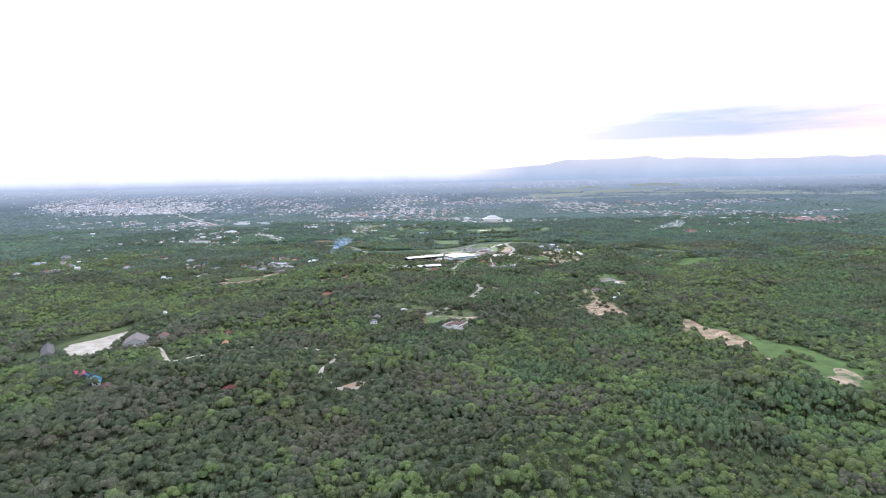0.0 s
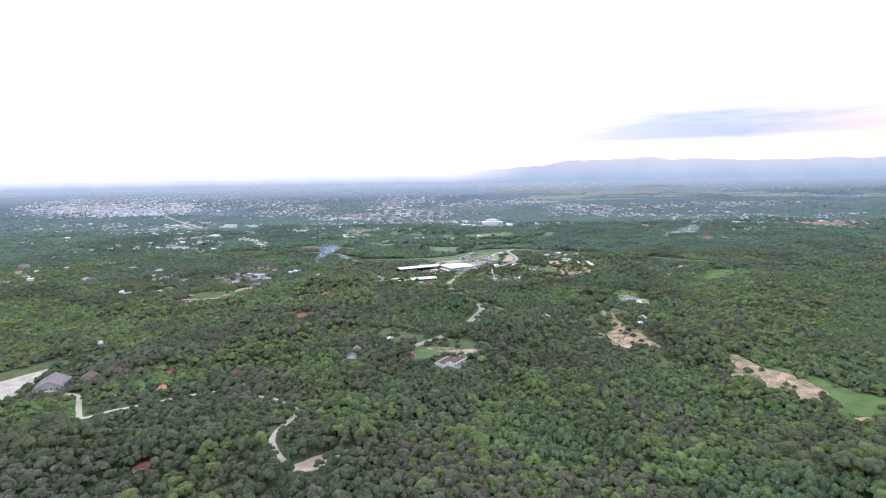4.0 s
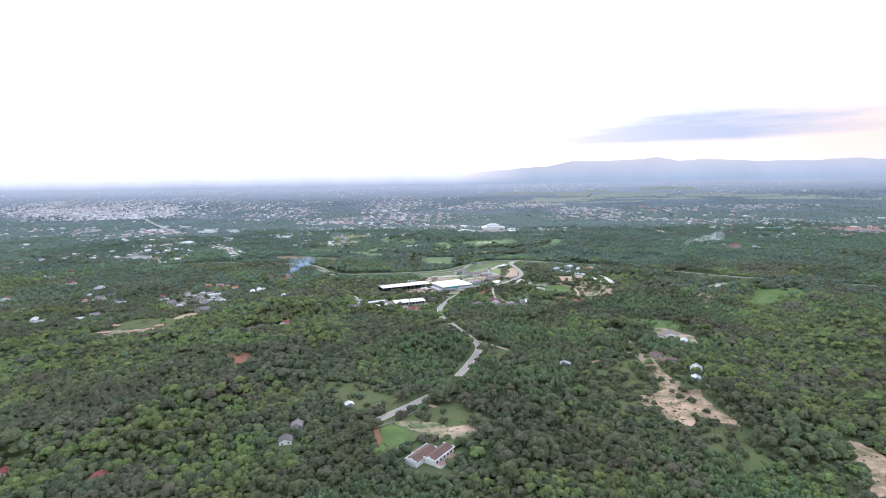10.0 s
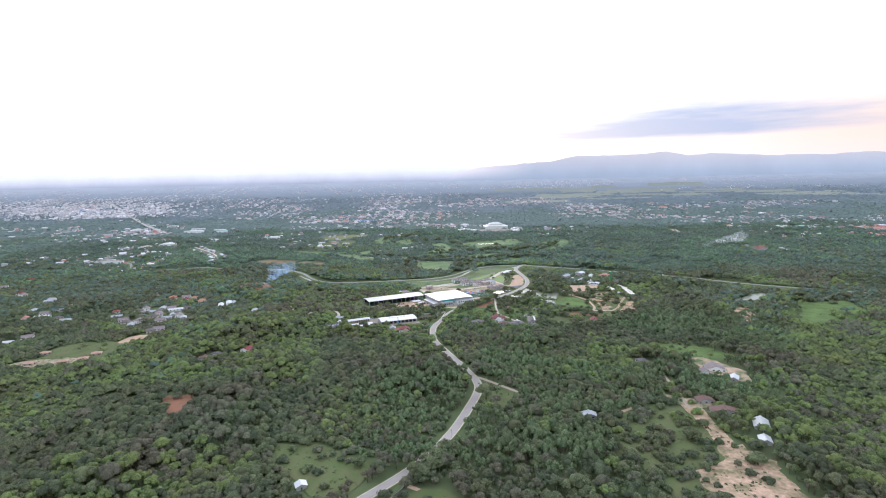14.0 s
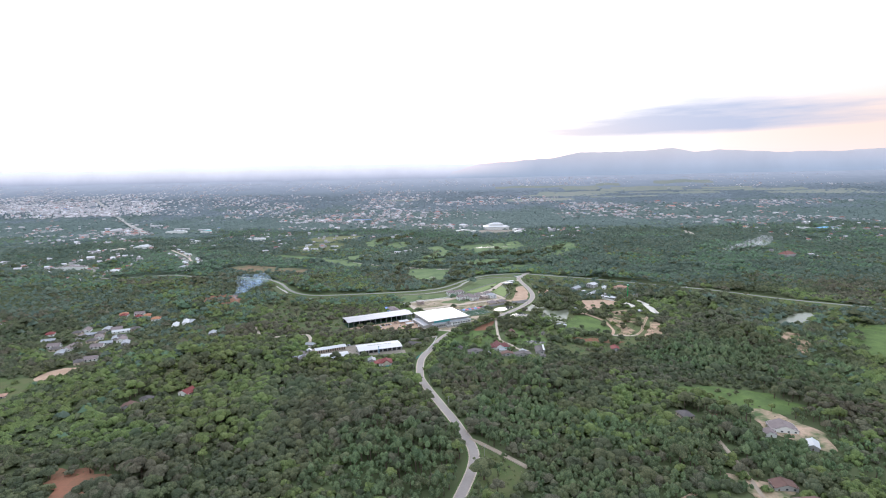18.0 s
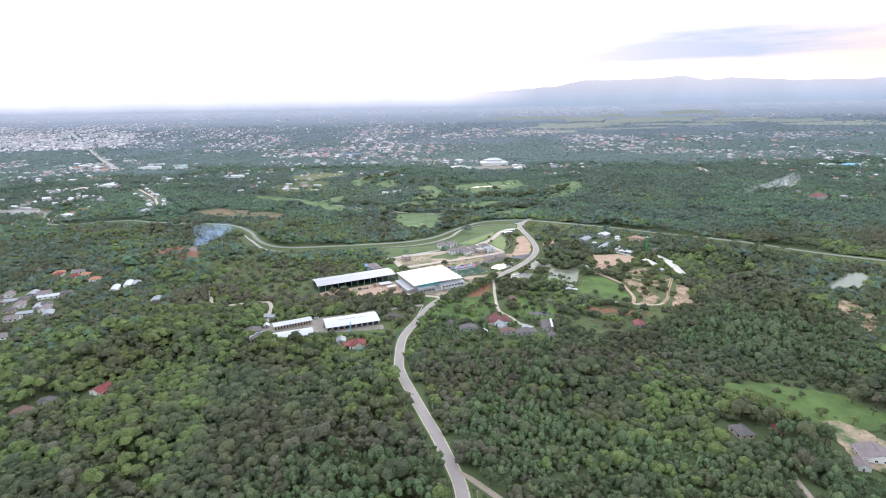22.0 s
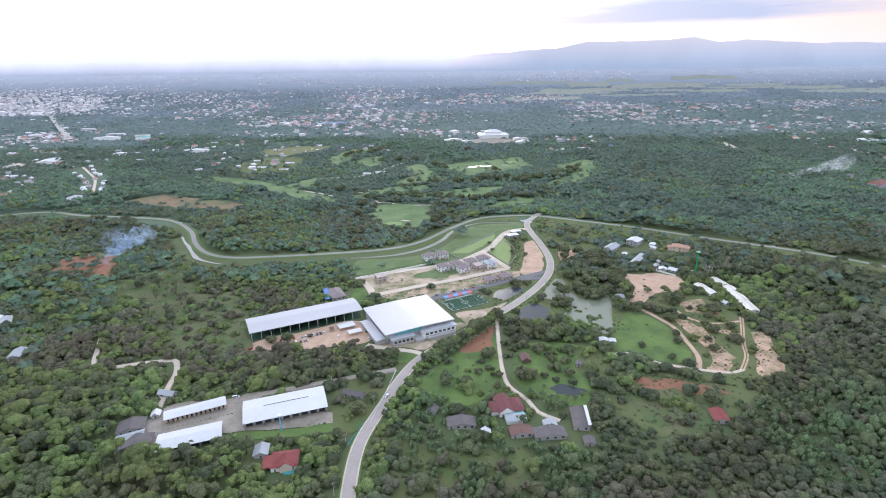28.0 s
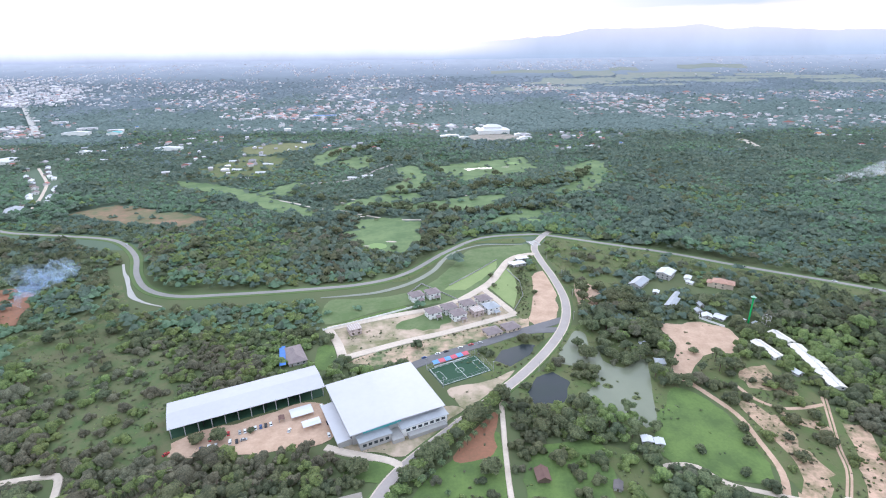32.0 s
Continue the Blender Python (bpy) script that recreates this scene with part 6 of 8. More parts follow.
for z in (1.5, 3.0, 4.45):
    part("fence_rail", boxes((-22.5, 22.5, -13.43, -13.37, z, z + 0.06), (-22.5, 22.5, 13.37, 13.43, z, z + 0.06), (-22.6, -22.52, -13.4, 13.4, z, z + 0.06), (22.52, 22.6, -13.4, 13.4, z, z + 0.06)), STEEL, pitch)
for x, y in ((-22, -14.2), (22, -14.2), (-22, 14.2), (22, 14.2)):
    part("floodlight", boxes((x - 0.1, x + 0.1, y - 0.1, y + 0.1, 0, 9), (x - 0.7, x + 0.7, y - 0.2, y + 0.2, 8.7, 9.2)), STEEL, pitch)
stand = thing("covered_stand", 90.2, 1428.6, 0, 27, "low spectator shelter with blue and red roof panels", "stand")
SHEET = {0: material("stand_blue", (0.16, 0.36, 0.72), (0.14, 0.32, 0.64), 0.4, 0.5), 1: material("stand_red", (0.62, 0.12, 0.17), (0.55, 0.1, 0.15), 0.4, 0.5)}
for k in range(6):
    bm = boxes((-17 + k * 5.4, -17 + k * 5.4 + 5.25, -2.2, 2.2, 2.7, 2.85))
    bmesh.ops.rotate(bm, cent=(0, 0, 2.7), matrix=Matrix.Rotation(radians(9), 3, "X"), verts=bm.verts)
    part("roof_panel", bm, SHEET[k % 2], stand, "blue roof panel" if k % 2 == 0 else "red roof panel")
for k in range(7):
    part("post", boxes((-17 + k * 5.4 - 0.06, -17 + k * 5.4 + 0.06, 1.7, 1.82, 0, 2.6)), STEEL, stand)
part("bench", boxes((-16.5, 15, 0.4, 1.0, 0, 0.45)), CONCRETE, stand)
part("front_wall", boxes((-17, 15.4, -2.6, -2.45, 0, 1.1)), LINE_WHITE, stand)

# ---- the new estate ----
def estate_house(x, y, turn, roof, label):
    ob = house(x, y, turn, 12.5, 11.5, 6.2, WALL_WHITE, roof, label, rise=3.0, group="estate houses", over=1.0)
    part("porch_roof", hip_roof(5, 4.5, 3.0, 4.2, 0.4), roof, ob).location = (2.0, -7.8, 0)
    part("porch_column", boxes((-0.3, 0.1, -9.9, -9.5, 0, 2.9), (4.0, 4.4, -9.9, -9.5, 0, 2.9)), WALL_WHITE, ob)
    part("balcony", boxes((-5.5, -1.0, -7.1, -5.8, 2.9, 3.1), (-5.5, -1.0, -7.1, -7.0, 3.1, 4.0)), WALL_WHITE, ob)
    part("band", boxes((-6.31, 6.31, -5.81, 5.81, 2.85, 3.1)), WALL_GREY, ob)
    return ob


first_house = estate_house(58, 1541, 26, ROOF_SLATE, "white two-storey new house with a grey-brown hipped roof")
for x, y, turn in ((74, 1547, 26), (75, 1505, 26), (90, 1513, 206), (98, 1500, 26), (108, 1520, 206), (124, 1530, 26)):
    copy_thing(first_house, pose(x, y, 0, 0, 0, turn))
    rect_area(x, y, turn, 12, 12)
for x, y in ((127, 1470), (144, 1478)):
    house(x, y, 26, 14, 12, 3.2, WALL_CREAM, ROOF_SLATE, "single-storey new house with a broad grey-brown roof", rise=3.0, group="estate houses")
estate_house(130, 1513, 26, ROOF_GREY, "new house with pale blue-grey roof under construction")
SCAFFOLD = material("raw_concrete_pink", (0.54, 0.45, 0.42), (0.45, 0.37, 0.34), 0.4, 0.9)


def shell_house(x, y, turn, label):
    ob = thing("unfinished_house", x, y, 0, turn, label, "house", "unfinished houses")
    for fx in (-5, 0, 5):
        for fy in (-5, 0, 5):
            part("column", boxes((fx - 0.2, fx + 0.2, fy - 0.2, fy + 0.2, 0, 6.0)), SCAFFOLD, ob)
    for z in (3.0, 5.8):
        part("floor_slab", boxes((-5.6, 5.6, -5.6, 5.6, z, z + 0.25)), SCAFFOLD, ob)
    for k in range(6):
        part("rafter", boxes((-5 + 2 * k - 0.1, -5 + 2 * k + 0.1, -5.5, 5.5, 6.2, 6.4)), LINE_WHITE, ob)
    for z in (0.0, 3.25):
        for s in (-1, 1):
            for a in (-5, 0):
                part("brick_infill", boxes((a + 0.25, a + 1.5, s * 5 - 0.1, s * 5 + 0.1, z, z + 2.55), (a + 3.5, a + 4.75, s * 5 - 0.1, s * 5 + 0.1, z, z + 2.55), (a + 1.5, a + 3.5, s * 5 - 0.1, s * 5 + 0.1, z, z + 0.9)), SCAFFOLD, ob)
                part("brick_infill", boxes((s * 5 - 0.1, s * 5 + 0.1, a + 0.25, a + 1.5, z, z + 2.55), (s * 5 - 0.1, s * 5 + 0.1, a + 3.5, a + 4.75, z, z + 2.55), (s * 5 - 0.1, s * 5 + 0.1, a + 1.5, a + 3.5, z, z + 0.9)), SCAFFOLD, ob)
    return ob


shell_house(116, 1507, 26, "unfinished concrete frame of a new house")
shell_house(5, 1476, 26, "bare pinkish concrete shell of a house")
gate = house(173, 1627, 20, 16, 9, 3.6, WALL_GREY, ROOF_WHITE, "white flat-roofed gatehouse of the estate", name="gatehouse", rise=0.5, kind="gable")
house(180, 1643, 20, 14, 7, 3.6, WALL_GREY, ROOF_WHITE, "white flat-roofed guard room behind the gatehouse", name="guard_room", rise=0.4, kind="gable", category="house")
part("canopy", boxes((-9.5, -8.2, -6, 6, 3.6, 3.9), (-12, -9.6, -3, 3, 4.2, 4.5)), ROOF_WHITE, gate)
part("canopy_post", boxes((-11.9, -11.6, -2.9, -2.6, 0, 4.1), (-11.9, -11.6, 2.6, 2.9, 0, 4.1)), STEEL, gate)


def wall_run(points, h, mat, label, name="garden_wall", step=3.0, thick=0.2):
    """A low wall of panels between posts, along straight runs."""
    ob = thing(name, points[0][0], points[0][1], 0, 0, label, "wall")
    for (ax, ay), (bx, by) in zip(points, points[1:]):
        n = max(1, round(math.hypot(bx - ax, by - ay) / step))
        for k in range(n):
            p0 = Vector((ax + (bx - ax) * k / n - points[0][0], ay + (by - ay) * k / n - points[0][1], 0))
            d = Vector((bx - ax, by - ay, 0)) / n
            m = Matrix.Translation(p0) @ Matrix.Rotation(math.atan2(by - ay, bx - ax), 4, "Z")
            b = boxes((0.12, d.length - 0.12, -thick / 2, thick / 2, 0, h))
            bmesh.ops.transform(b, matrix=m, verts=b.verts)
            part("panel", b, mat, ob)
            b = boxes((-0.15, 0.15, -0.15, 0.15, 0, h + 0.2))
            bmesh.ops.transform(b, matrix=m, verts=b.verts)
            part("post", b, mat, ob)
    return ob


wall_run([(-24, 1480), (45, 1517), (62, 1527)], 1.8, WALL_WHITE, "white wall round the building plots", step=5)
wall_run([(48, 1552), (62, 1578), (100, 1538)], 1.4, WALL_GREY, "low grey wall beside estate houses", step=5)
wall_run([(92, 1573), (124, 1611), (150, 1645)], 1.5, WALL_GREY, "grey wall beside the estate lawn", step=5)
wall_run([(152, 1512), (166, 1545), (168, 1580), (158, 1615)], 1.5, WALL_GREY, "dark wall round the estate lawn", step=5)
wall_run([(24, 1228), (31, 1262), (36, 1290)], 1.3, LINE_WHITE, "long white wall beside the road", name="white_wall", step=4)
wall_run([(12, 1205), (19, 1228)], 1.1, TEAL, "turquoise fence beside the road", name="fence", step=3, thick=0.08)
wall_run([(327, 1505), (320, 1491), (335, 1474)], 1.8, WALL_WHITE, "white wall round a sandy yard", step=4)
wall_run([(62, 1318), (86, 1340), (100, 1362)], 1.6, WALL_GREY, "grey block wall before the hall", step=4)

# ---- park with huts beyond the ponds ----
for k in range(44):
    s = (k + 0.5) / 44
    put(BUSH, 159 + 17 * s + grow.uniform(-5, 5), 1503 + 110 * s, grow.uniform(0.55, 0.95))
for x, y, size in ((191, 1401, 0.75), (287, 1432, 0.7), (240, 1322, 0.55), (273, 1327, 0.7), (277, 1341, 0.6), (258, 1303, 0.5)):
    put(OAK, x, y, size)
house(292, 1567, -42, 12, 24, 4.5, WALL_GREY, ROOF_GREY, "long grey-roofed house beside the park", kind="gable")
house(329, 1588, -42, 15, 18, 6.5, WALL_GREY, ROOF_WHITE, "two-storey grey block house with a white roof", kind="gable", rise=1.8)
house(350, 1580, -35, 6, 9, 2.8, WALL_WHITE, ROOF_WHITE, "small white-roofed outbuilding beside the house", kind="gable", rise=0.8)
house(347, 1568, 40, 5, 7, 2.6, WALL_WHITE, ROOF_WHITE, "small white-roofed outbuilding beside the house", kind="gable", rise=0.8)
house(308, 1521, -38, 8, 22, 3.0, WALL_GREY, ROOF_GREY, "low grey metal-roofed hall among trees", kind="gable", rise=1.0)
house(318, 1537, -38, 4, 14, 2.8, WALL_GREY, ROOF_GREY, "narrow grey-roofed shed among trees", kind="gable", rise=0.6)
house(302, 1546, -30, 5, 6, 2.6, WALL_GREY, ROOF_WHITE, "small white-roofed shed among trees", kind="gable", rise=0.6)
clear_area([(340, 1528), (392, 1534), (392, 1556), (340, 1552)], 0.05, 2.0)
clear_area([(280, 1545), (345, 1560), (345, 1580), (280, 1565)], 0.1, 2.0)
clear_area([(-530, 600), (-478, 618), (-478, 650), (-530, 630)], 0.05, 2.0)
villa_pink = house(374, 1560, -30, 13, 12, 6.2, WALL_CREAM, ROOF_TERRA, "large house with terracotta hipped roofs", rise=3.2)
part("wing", boxes((5.5, 13, -4, 7, 0, 5.2)), WALL_CREAM, villa_pink)
part("wing_roof", hip_roof(9, 11, 5.3, 7.8, 0.6), ROOF_TERRA, villa_pink).location = (9.2, 1.5, 0)
part("wing", boxes((-11, -6.6, -5, 4, 0, 4.4)), WALL_CREAM, villa_pink)
part("wing_roof", hip_roof(6, 9, 4.5, 6.4, 0.5), ROOF_TERRA, villa_pink).location = (-8.8, -0.5, 0)
for x, y, turn, w, l, mat in ((251, 1444, -20, 7, 8, ROOF_GREY), (262, 1456, -30, 6, 8, ROOF_GREY), (265, 1466, 10, 8, 6, ROOF_GREY), (272, 1450, 30, 4, 6, ROOF_WHITE), (328, 1493, -20, 8, 7, ROOF_WHITE), (339, 1490, 40, 9, 9, ROOF_WHITE), (353, 1484, 35, 9, 8, ROOF_WHITE),
                              (364, 1475, 0, 6, 5, ROOF_GREY), (325, 1503, 0, 5, 6, ROOF_GREY), (333, 1516, 0, 4, 7, ROOF_GREY), (351, 1401, 20, 5, 7, ROOF_WHITE)):
    house(x, y, turn, w, l, 2.7, WALL_GREY, mat, "small metal-roofed hut in the park", name="hut", rise=1.4, kind="gable", group="park huts", category="hut")
for x, y in ((219, 1430), (225, 1425), (229, 1434), (221, 1438), (236, 1436), (228, 1446), (216, 1452), (240, 1446), (246, 1436), (222, 1458)):
    put(grow.choice((BUSH, OAK, DARK_TREE)), x, y, grow.uniform(0.55, 0.95))
pavilion = house(254, 1418, -10, 7, 7, 2.6, WALL_GREY, ROOF_GREY, "grey hip-roofed pavilion beside the pond", name="pavilion", rise=2.4, category="pavilion")
ROOF_CABIN = material("cream_sheet_roof", (0.78, 0.73, 0.66), (0.66, 0.61, 0.54), 0.15, 0.6, fine=1.0)
for x, y, turn, w, l in ((371.5, 1452, 8.5, 9, 19), (373, 1421.5, -4.6, 10, 35), (369.5, 1391, -5, 10, 22), (348.5, 1433.5, 10, 9, 26)):
    ob = house(x, y, turn, w, l, 2.8, WALL_WHITE, ROOF_CABIN, "long cream-roofed cabin at the wood's edge", name="cabin", rise=1.3, kind="gable", group="long cabins", category="cabin")
    part("ridge_cap", boxes((-0.5, 0.5, -l / 2, l / 2, 4.12, 4.22)), ROOF_GREY, ob)
house(210, 1330, -8, 6, 5, 3.2, WALL_GREY, ROOF_WHITE, "small white-roofed stilt shed by the lawn", name="shed", kind="gable", rise=0.7, category="shed")
house(217, 1328, -8, 5, 5, 3.0, WALL_GREY, ROOF_WHITE, "small white-roofed lean-to by the lawn", name="shed", kind="gable", rise=0.6, category="shed")
house(139, 1303, 3, 7, 9, 2.8, BARK, ROOF_BROWN, "brown-roofed wooden hut on the lawn", name="hut", kind="gable", category="hut")
house(180, 1294, -20, 4, 6, 2.4, WALL_GREY, ROOF_DARK, "small dark hut beside bushes", name="hut", kind="gable", category="hut", rise=1.0)

GREEN_PAINT = material("bright_green_paint", (0.03, 0.38, 0.10), (0.03, 0.32, 0.09), 0.3, 0.5)
tank = thing("water_tower", 360, 1481, 0, 0, "tall bright green mushroom-shaped water tower", "water tower")
bm = bmesh.new()
bmesh.ops.create_cone(bm, cap_ends=True, segments=14, radius1=0.85, radius2=0.6, depth=24, matrix=Matrix.Translation((0, 0, 12)))
part("column", bm, GREEN_PAINT, tank)
bm = bmesh.new()
bmesh.ops.create_cone(bm, cap_ends=True, segments=16, radius1=0.7, radius2=2.4, depth=2.0, matrix=Matrix.Translation((0, 0, 25)))
part("bowl", bm, GREEN_PAINT, tank)
bm = bmesh.new()
bmesh.ops.create_cone(bm, cap_ends=True, segments=16, radius1=2.4, radius2=0.4, depth=1.4, matrix=Matrix.Translation((0, 0, 26.7)))
part("cap", bm, material("pale_green_paint", (0.35, 0.55, 0.42), (0.3, 0.5, 0.38), 0.3, 0.5), tank, "pale green conical cap")


def frame_tower(x, y, turn, w, h, mat, label, tank_mat=None, name="frame_tower"):
    """A braced four-legged tower with floors, and a tank on top where it has one."""
    ob = thing(name, x, y, 0, turn, label, "tower")
    for sx in (-1, 1):
        for sy in (-1, 1):
            part("leg", boxes((sx * w / 2 - 0.15, sx * w / 2 + 0.15, sy * w / 2 - 0.15, sy * w / 2 + 0.15, 0, h)), mat, ob)
    n = max(2, int(h / 3.5))
    for k in range(1, n + 1):
        z = h * k / n
        part("beam", boxes((-w / 2, w / 2, -w / 2 - 0.1, -w / 2 + 0.1, z - 0.2, z), (-w / 2, w / 2, w / 2 - 0.1, w / 2 + 0.1, z - 0.2, z), (-w / 2 - 0.1, -w / 2 + 0.1, -w / 2, w / 2, z - 0.22, z - 0.02), (w / 2 - 0.1, w / 2 + 0.1, -w / 2, w / 2, z - 0.22, z - 0.02)), mat, ob)
        b = bmesh.new()
        for s in (-1, 1):
            limb(b, (-w / 2, s * w / 2, h * (k - 1) / n), (w / 2, s * w / 2, z), 0.07, 0.07, 4)
        part("brace", b, mat, ob)
    if tank_mat:
        b = bmesh.new()
        bmesh.ops.create_cone(b, cap_ends=True, segments=14, radius1=w * 0.62, radius2=w * 0.62, depth=2.6, matrix=Matrix.Translation((0, 0, h + 1.3)))
        part("tank", b, tank_mat, ob)
        part("platform", boxes((-w * 0.75, w * 0.75, -w * 0.75, w * 0.75, h - 0.1, h)), mat, ob)
    return ob


frame_tower(371, 1474, 15, 4.5, 11, CONCRETE, "grey concrete frame tower at the wood's edge")
frame_tower(-432, 782, 10, 4.0, 13, LINE_WHITE, "white water tower rising above the forest", LINE_WHITE, "water_tower")
lamp = thing("water_tank_pole", -34, 1221, 0, 0, "white mushroom water tank on a pale blue pole", "water tower")
bm = bmesh.new()
bmesh.ops.create_cone(bm, cap_ends=True, segments=10, radius1=0.5, radius2=0.4, depth=11, matrix=Matrix.Translation((0, 0, 5.5)))
part("column", bm, ROOF_CYAN, lamp)
bm = bmesh.new()
bmesh.ops.create_cone(bm, cap_ends=True, segments=12, radius1=0.5, radius2=1.4, depth=1.6, matrix=Matrix.Translation((0, 0, 11.6)))
part("tank", bm, LINE_WHITE, lamp)

# ---- houses beside the road ----
villa = house(114, 1240, 8, 10, 17, 4.2, WALL_WHITE, ROOF_MAROON, "old villa with steep maroon tiled roofs", rise=3.4, kind="gable", category="villa", name="villa")
part("wing", boxes((-10, -5.1, -6, 4, 0, 3.6)), WALL_WHITE, villa)
part("wing_roof", hip_roof(6, 11, 3.7, 6.2, 0.6), ROOF_MAROON, villa).location = (-7.8, -1, 0)
part("wing", boxes((5.1, 12, -7, 6, 0, 3.6)), WALL_WHITE, villa)
part("wing_roof", hip_roof(7.5, 14, 3.7, 6.3, 0.6), ROOF_MAROON, villa).location = (8.6, -0.5, 0)
part("terrace_roof", slab_roof(12, 4, 3.2, 3.6, 0.12), TEAL, villa, "turquoise terrace roof").location = (6, -11.2, 0)
part("front_wing", boxes((-2, 11, -17, -9.4, 0, 3.0)), WALL_WHITE, villa)
part("front_roof", hip_roof(13, 7.6, 3.1, 4.6, 0.5), ROOF_GREY, villa, "pale grey front roof").location = (4.5, -13.4, 0)
for x, y, turn, w, l, roof, lab in ((84, 1224, 2, 18, 9, ROOF_DARK, "long dark-roofed outbuilding on the grass"), (65, 1238, -20, 6, 6, ROOF_DARK, "small thatched-looking hut on the grass"), (122, 1214, 5, 14, 8, ROOF_BROWN, "brown-roofed annex beside the villa"), (140, 1212, 4, 20, 9, ROOF_DARK, "broad dark-roofed annex beside the villa"),
                                    (142, 1221, 3, 8, 5, ROOF_GREY, "small pale blue metal roof beside the villa"), (163, 1226, -6, 10, 20, ROOF_DARK, "dark barn with a pale strip along its roof"), (99, 1214, 0, 6, 3, ROOF_WHITE, "small white lean-to among bushes"), (256, 1226, -8, 9, 12, ROOF_RED, "red-roofed cottage in the scrub"),
                                    (8, 1258, 72, 5, 16, ROOF_DARK, "low grey-roofed bungalow behind the wall"), (-40, 1200, 10, 8, 9, ROOF_GREY, "grey-roofed shed beside the red house"), (-134, 1226, 20, 16, 12, ROOF_DARK, "dark-roofed open cattle shed beside barns"), (-122, 1210, 20, 18, 10, ROOF_DARK, "dark-roofed farm shed beside white barns"),
                                    (-124, 1238, 15, 5, 5, ROOF_WHITE, "small white-roofed hut beside the barns"), (-128, 1262, 76, 5, 12, ROOF_GREY, "grey-roofed narrow shed behind the stable")):
    house(x, y, turn, w, l, 2.9, WALL_GREY, roof, lab, name="outbuilding", rise=1.8, kind="gable", category="outbuilding")
part("roof_strip", slab_roof(2.2, 21, 5.0, 5.1, 0.1), ROOF_WHITE, house(163.2, 1204, -6, 6, 6, 2.5, WALL_GREY, ROOF_DARK, "small dark shed beside the barn", name="outbuilding", rise=1.2, kind="gable", category="outbuilding")).location = (2.2, 22, 0)
red = house(-23, 1191, 8, 15, 13, 3.4, WALL_WHITE, ROOF_RED, "cottage with a deep red tiled roof among trees", rise=3.8)
cross = slab_roof(10, 9.5, 4.4, 7.9, 0.2)
bmesh.ops.rotate(cross, cent=(0, 0, 0), matrix=Matrix.Rotation(radians(0), 3, "Z"), verts=cross.verts)
part("gable_roof", cross, ROOF_RED, red, "steep red front gable roof").location = (1.5, -4.2, 0)
part("gable_wall", gable_walls(7.6, 7.5, 4.0, 3.0), WALL_CREAM, red).location = (1.5, -4.4, 0)
part("porch_roof", slab_roof(6, 11, 3.0, 3.8, 0.15, 0.9), ROOF_RED, red).location = (-10, -1, 0)
part("porch_post", boxes((-12.6, -12.3, -6, -5.7, 0, 2.9), (-12.6, -12.3, 4, 4.3, 0, 2.9)), WALL_WHITE, red)
part("terrace", boxes((0, 8, -10, -7.2, 0, 1.0)), TEAL, red, "turquoise terrace")
villa9 = thing("villa", 13, 715.5, 0, -35, "white villa with two ridged brown tiled roofs and a terrace", "villa")
rect_area(13, 715.5, -35, 30, 36)
part("wall", boxes((-10, -0.05, -17.5, 8.5, 0, 4.3), (0.05, 10, -8, 17, 0, 4.3)), WALL_WHITE, villa9)
for x, y in ((-5, -4.5), (5, 4.5)):
    part("roof", slab_roof(10.4, 25.2, 4.3, 6.9, 0.2), ROOF_BROWN, villa9, "ridged brown tiled roof").location = (x, y, 0)
    part("gable_wall", gable_walls(9.8, 24.6, 4.2, 2.4), WALL_WHITE, villa9).location = (x, y, 0)
    for end in (-1, 1):
        part("parapet", boxes((-5.4, 5.4, -0.25, 0.25, 3.6, 5.3)), WALL_WHITE, villa9).location = (x, y + end * 13.0, 0)
part("parapet", boxes((10.25, 10.7, -8.5, 17.4, 3.6, 4.9), (-10.7, -10.25, -17.9, 8.9, 3.6, 4.9)), WALL_WHITE, villa9)
part("side_block", boxes((-14, -10.8, -6, 2, 0, 3.4)), WALL_WHITE, villa9)
part("side_roof", slab_roof(3.8, 8.6, 3.4, 4.2, 0.15), ROOF_BROWN, villa9).location = (-12.4, -2, 0)
part("terrace", boxes((10.8, 16, -8, 14, 0, 0.7)), ROOF_TERRA, villa9, "orange tiled terrace")
part("terrace_wall", boxes((16.05, 16.4, -8, 14, 0, 1.7), (10.8, 16, -8.4, -8.05, 0, 1.7)), WALL_WHITE, villa9)
for k in range(5):
    part("window", boxes((10.02, 10.14, -6 + k * 4.6, -3.8 + k * 4.6, 1.2, 3.0)), GLASS, villa9)
silo = thing("round_tower", -10, 726, 0, 0, "low round brick water tank beside the villa", "tank")
bm = bmesh.new()
bmesh.ops.create_cone(bm, cap_ends=True, segments=18, radius1=3.2, radius2=3.2, depth=2.4, matrix=Matrix.Translation((0, 0, 1.2)))
part("drum", bm, SCAFFOLD, silo)
bm = bmesh.new()
bmesh.ops.create_cone(bm, cap_ends=True, segments=18, radius1=3.5, radius2=3.5, depth=0.4, matrix=Matrix.Translation((0, 0, 2.5)))
part("rim", bm, PALE_SAND, silo)
for k in range(24):
    put(BUSH, -21 + 1.16 * k, 773.5 - 0.87 * k, 0.6)
for k in range(18):
    put(BUSH, -37.5 + 0.42 * k, 763 - 1.75 * k, 0.4)
for k in range(11):
    put(TALL_TREE, -4 + 1.5 * k, 735 + 1.25 * k, grow.uniform(0.32, 0.42))
wall_run([(-38, 765), (-20, 778), (0, 800), (14, 826)], 1.1, CONCRETE, "low fence between lawn and road", name="fence", step=3, thick=0.1)

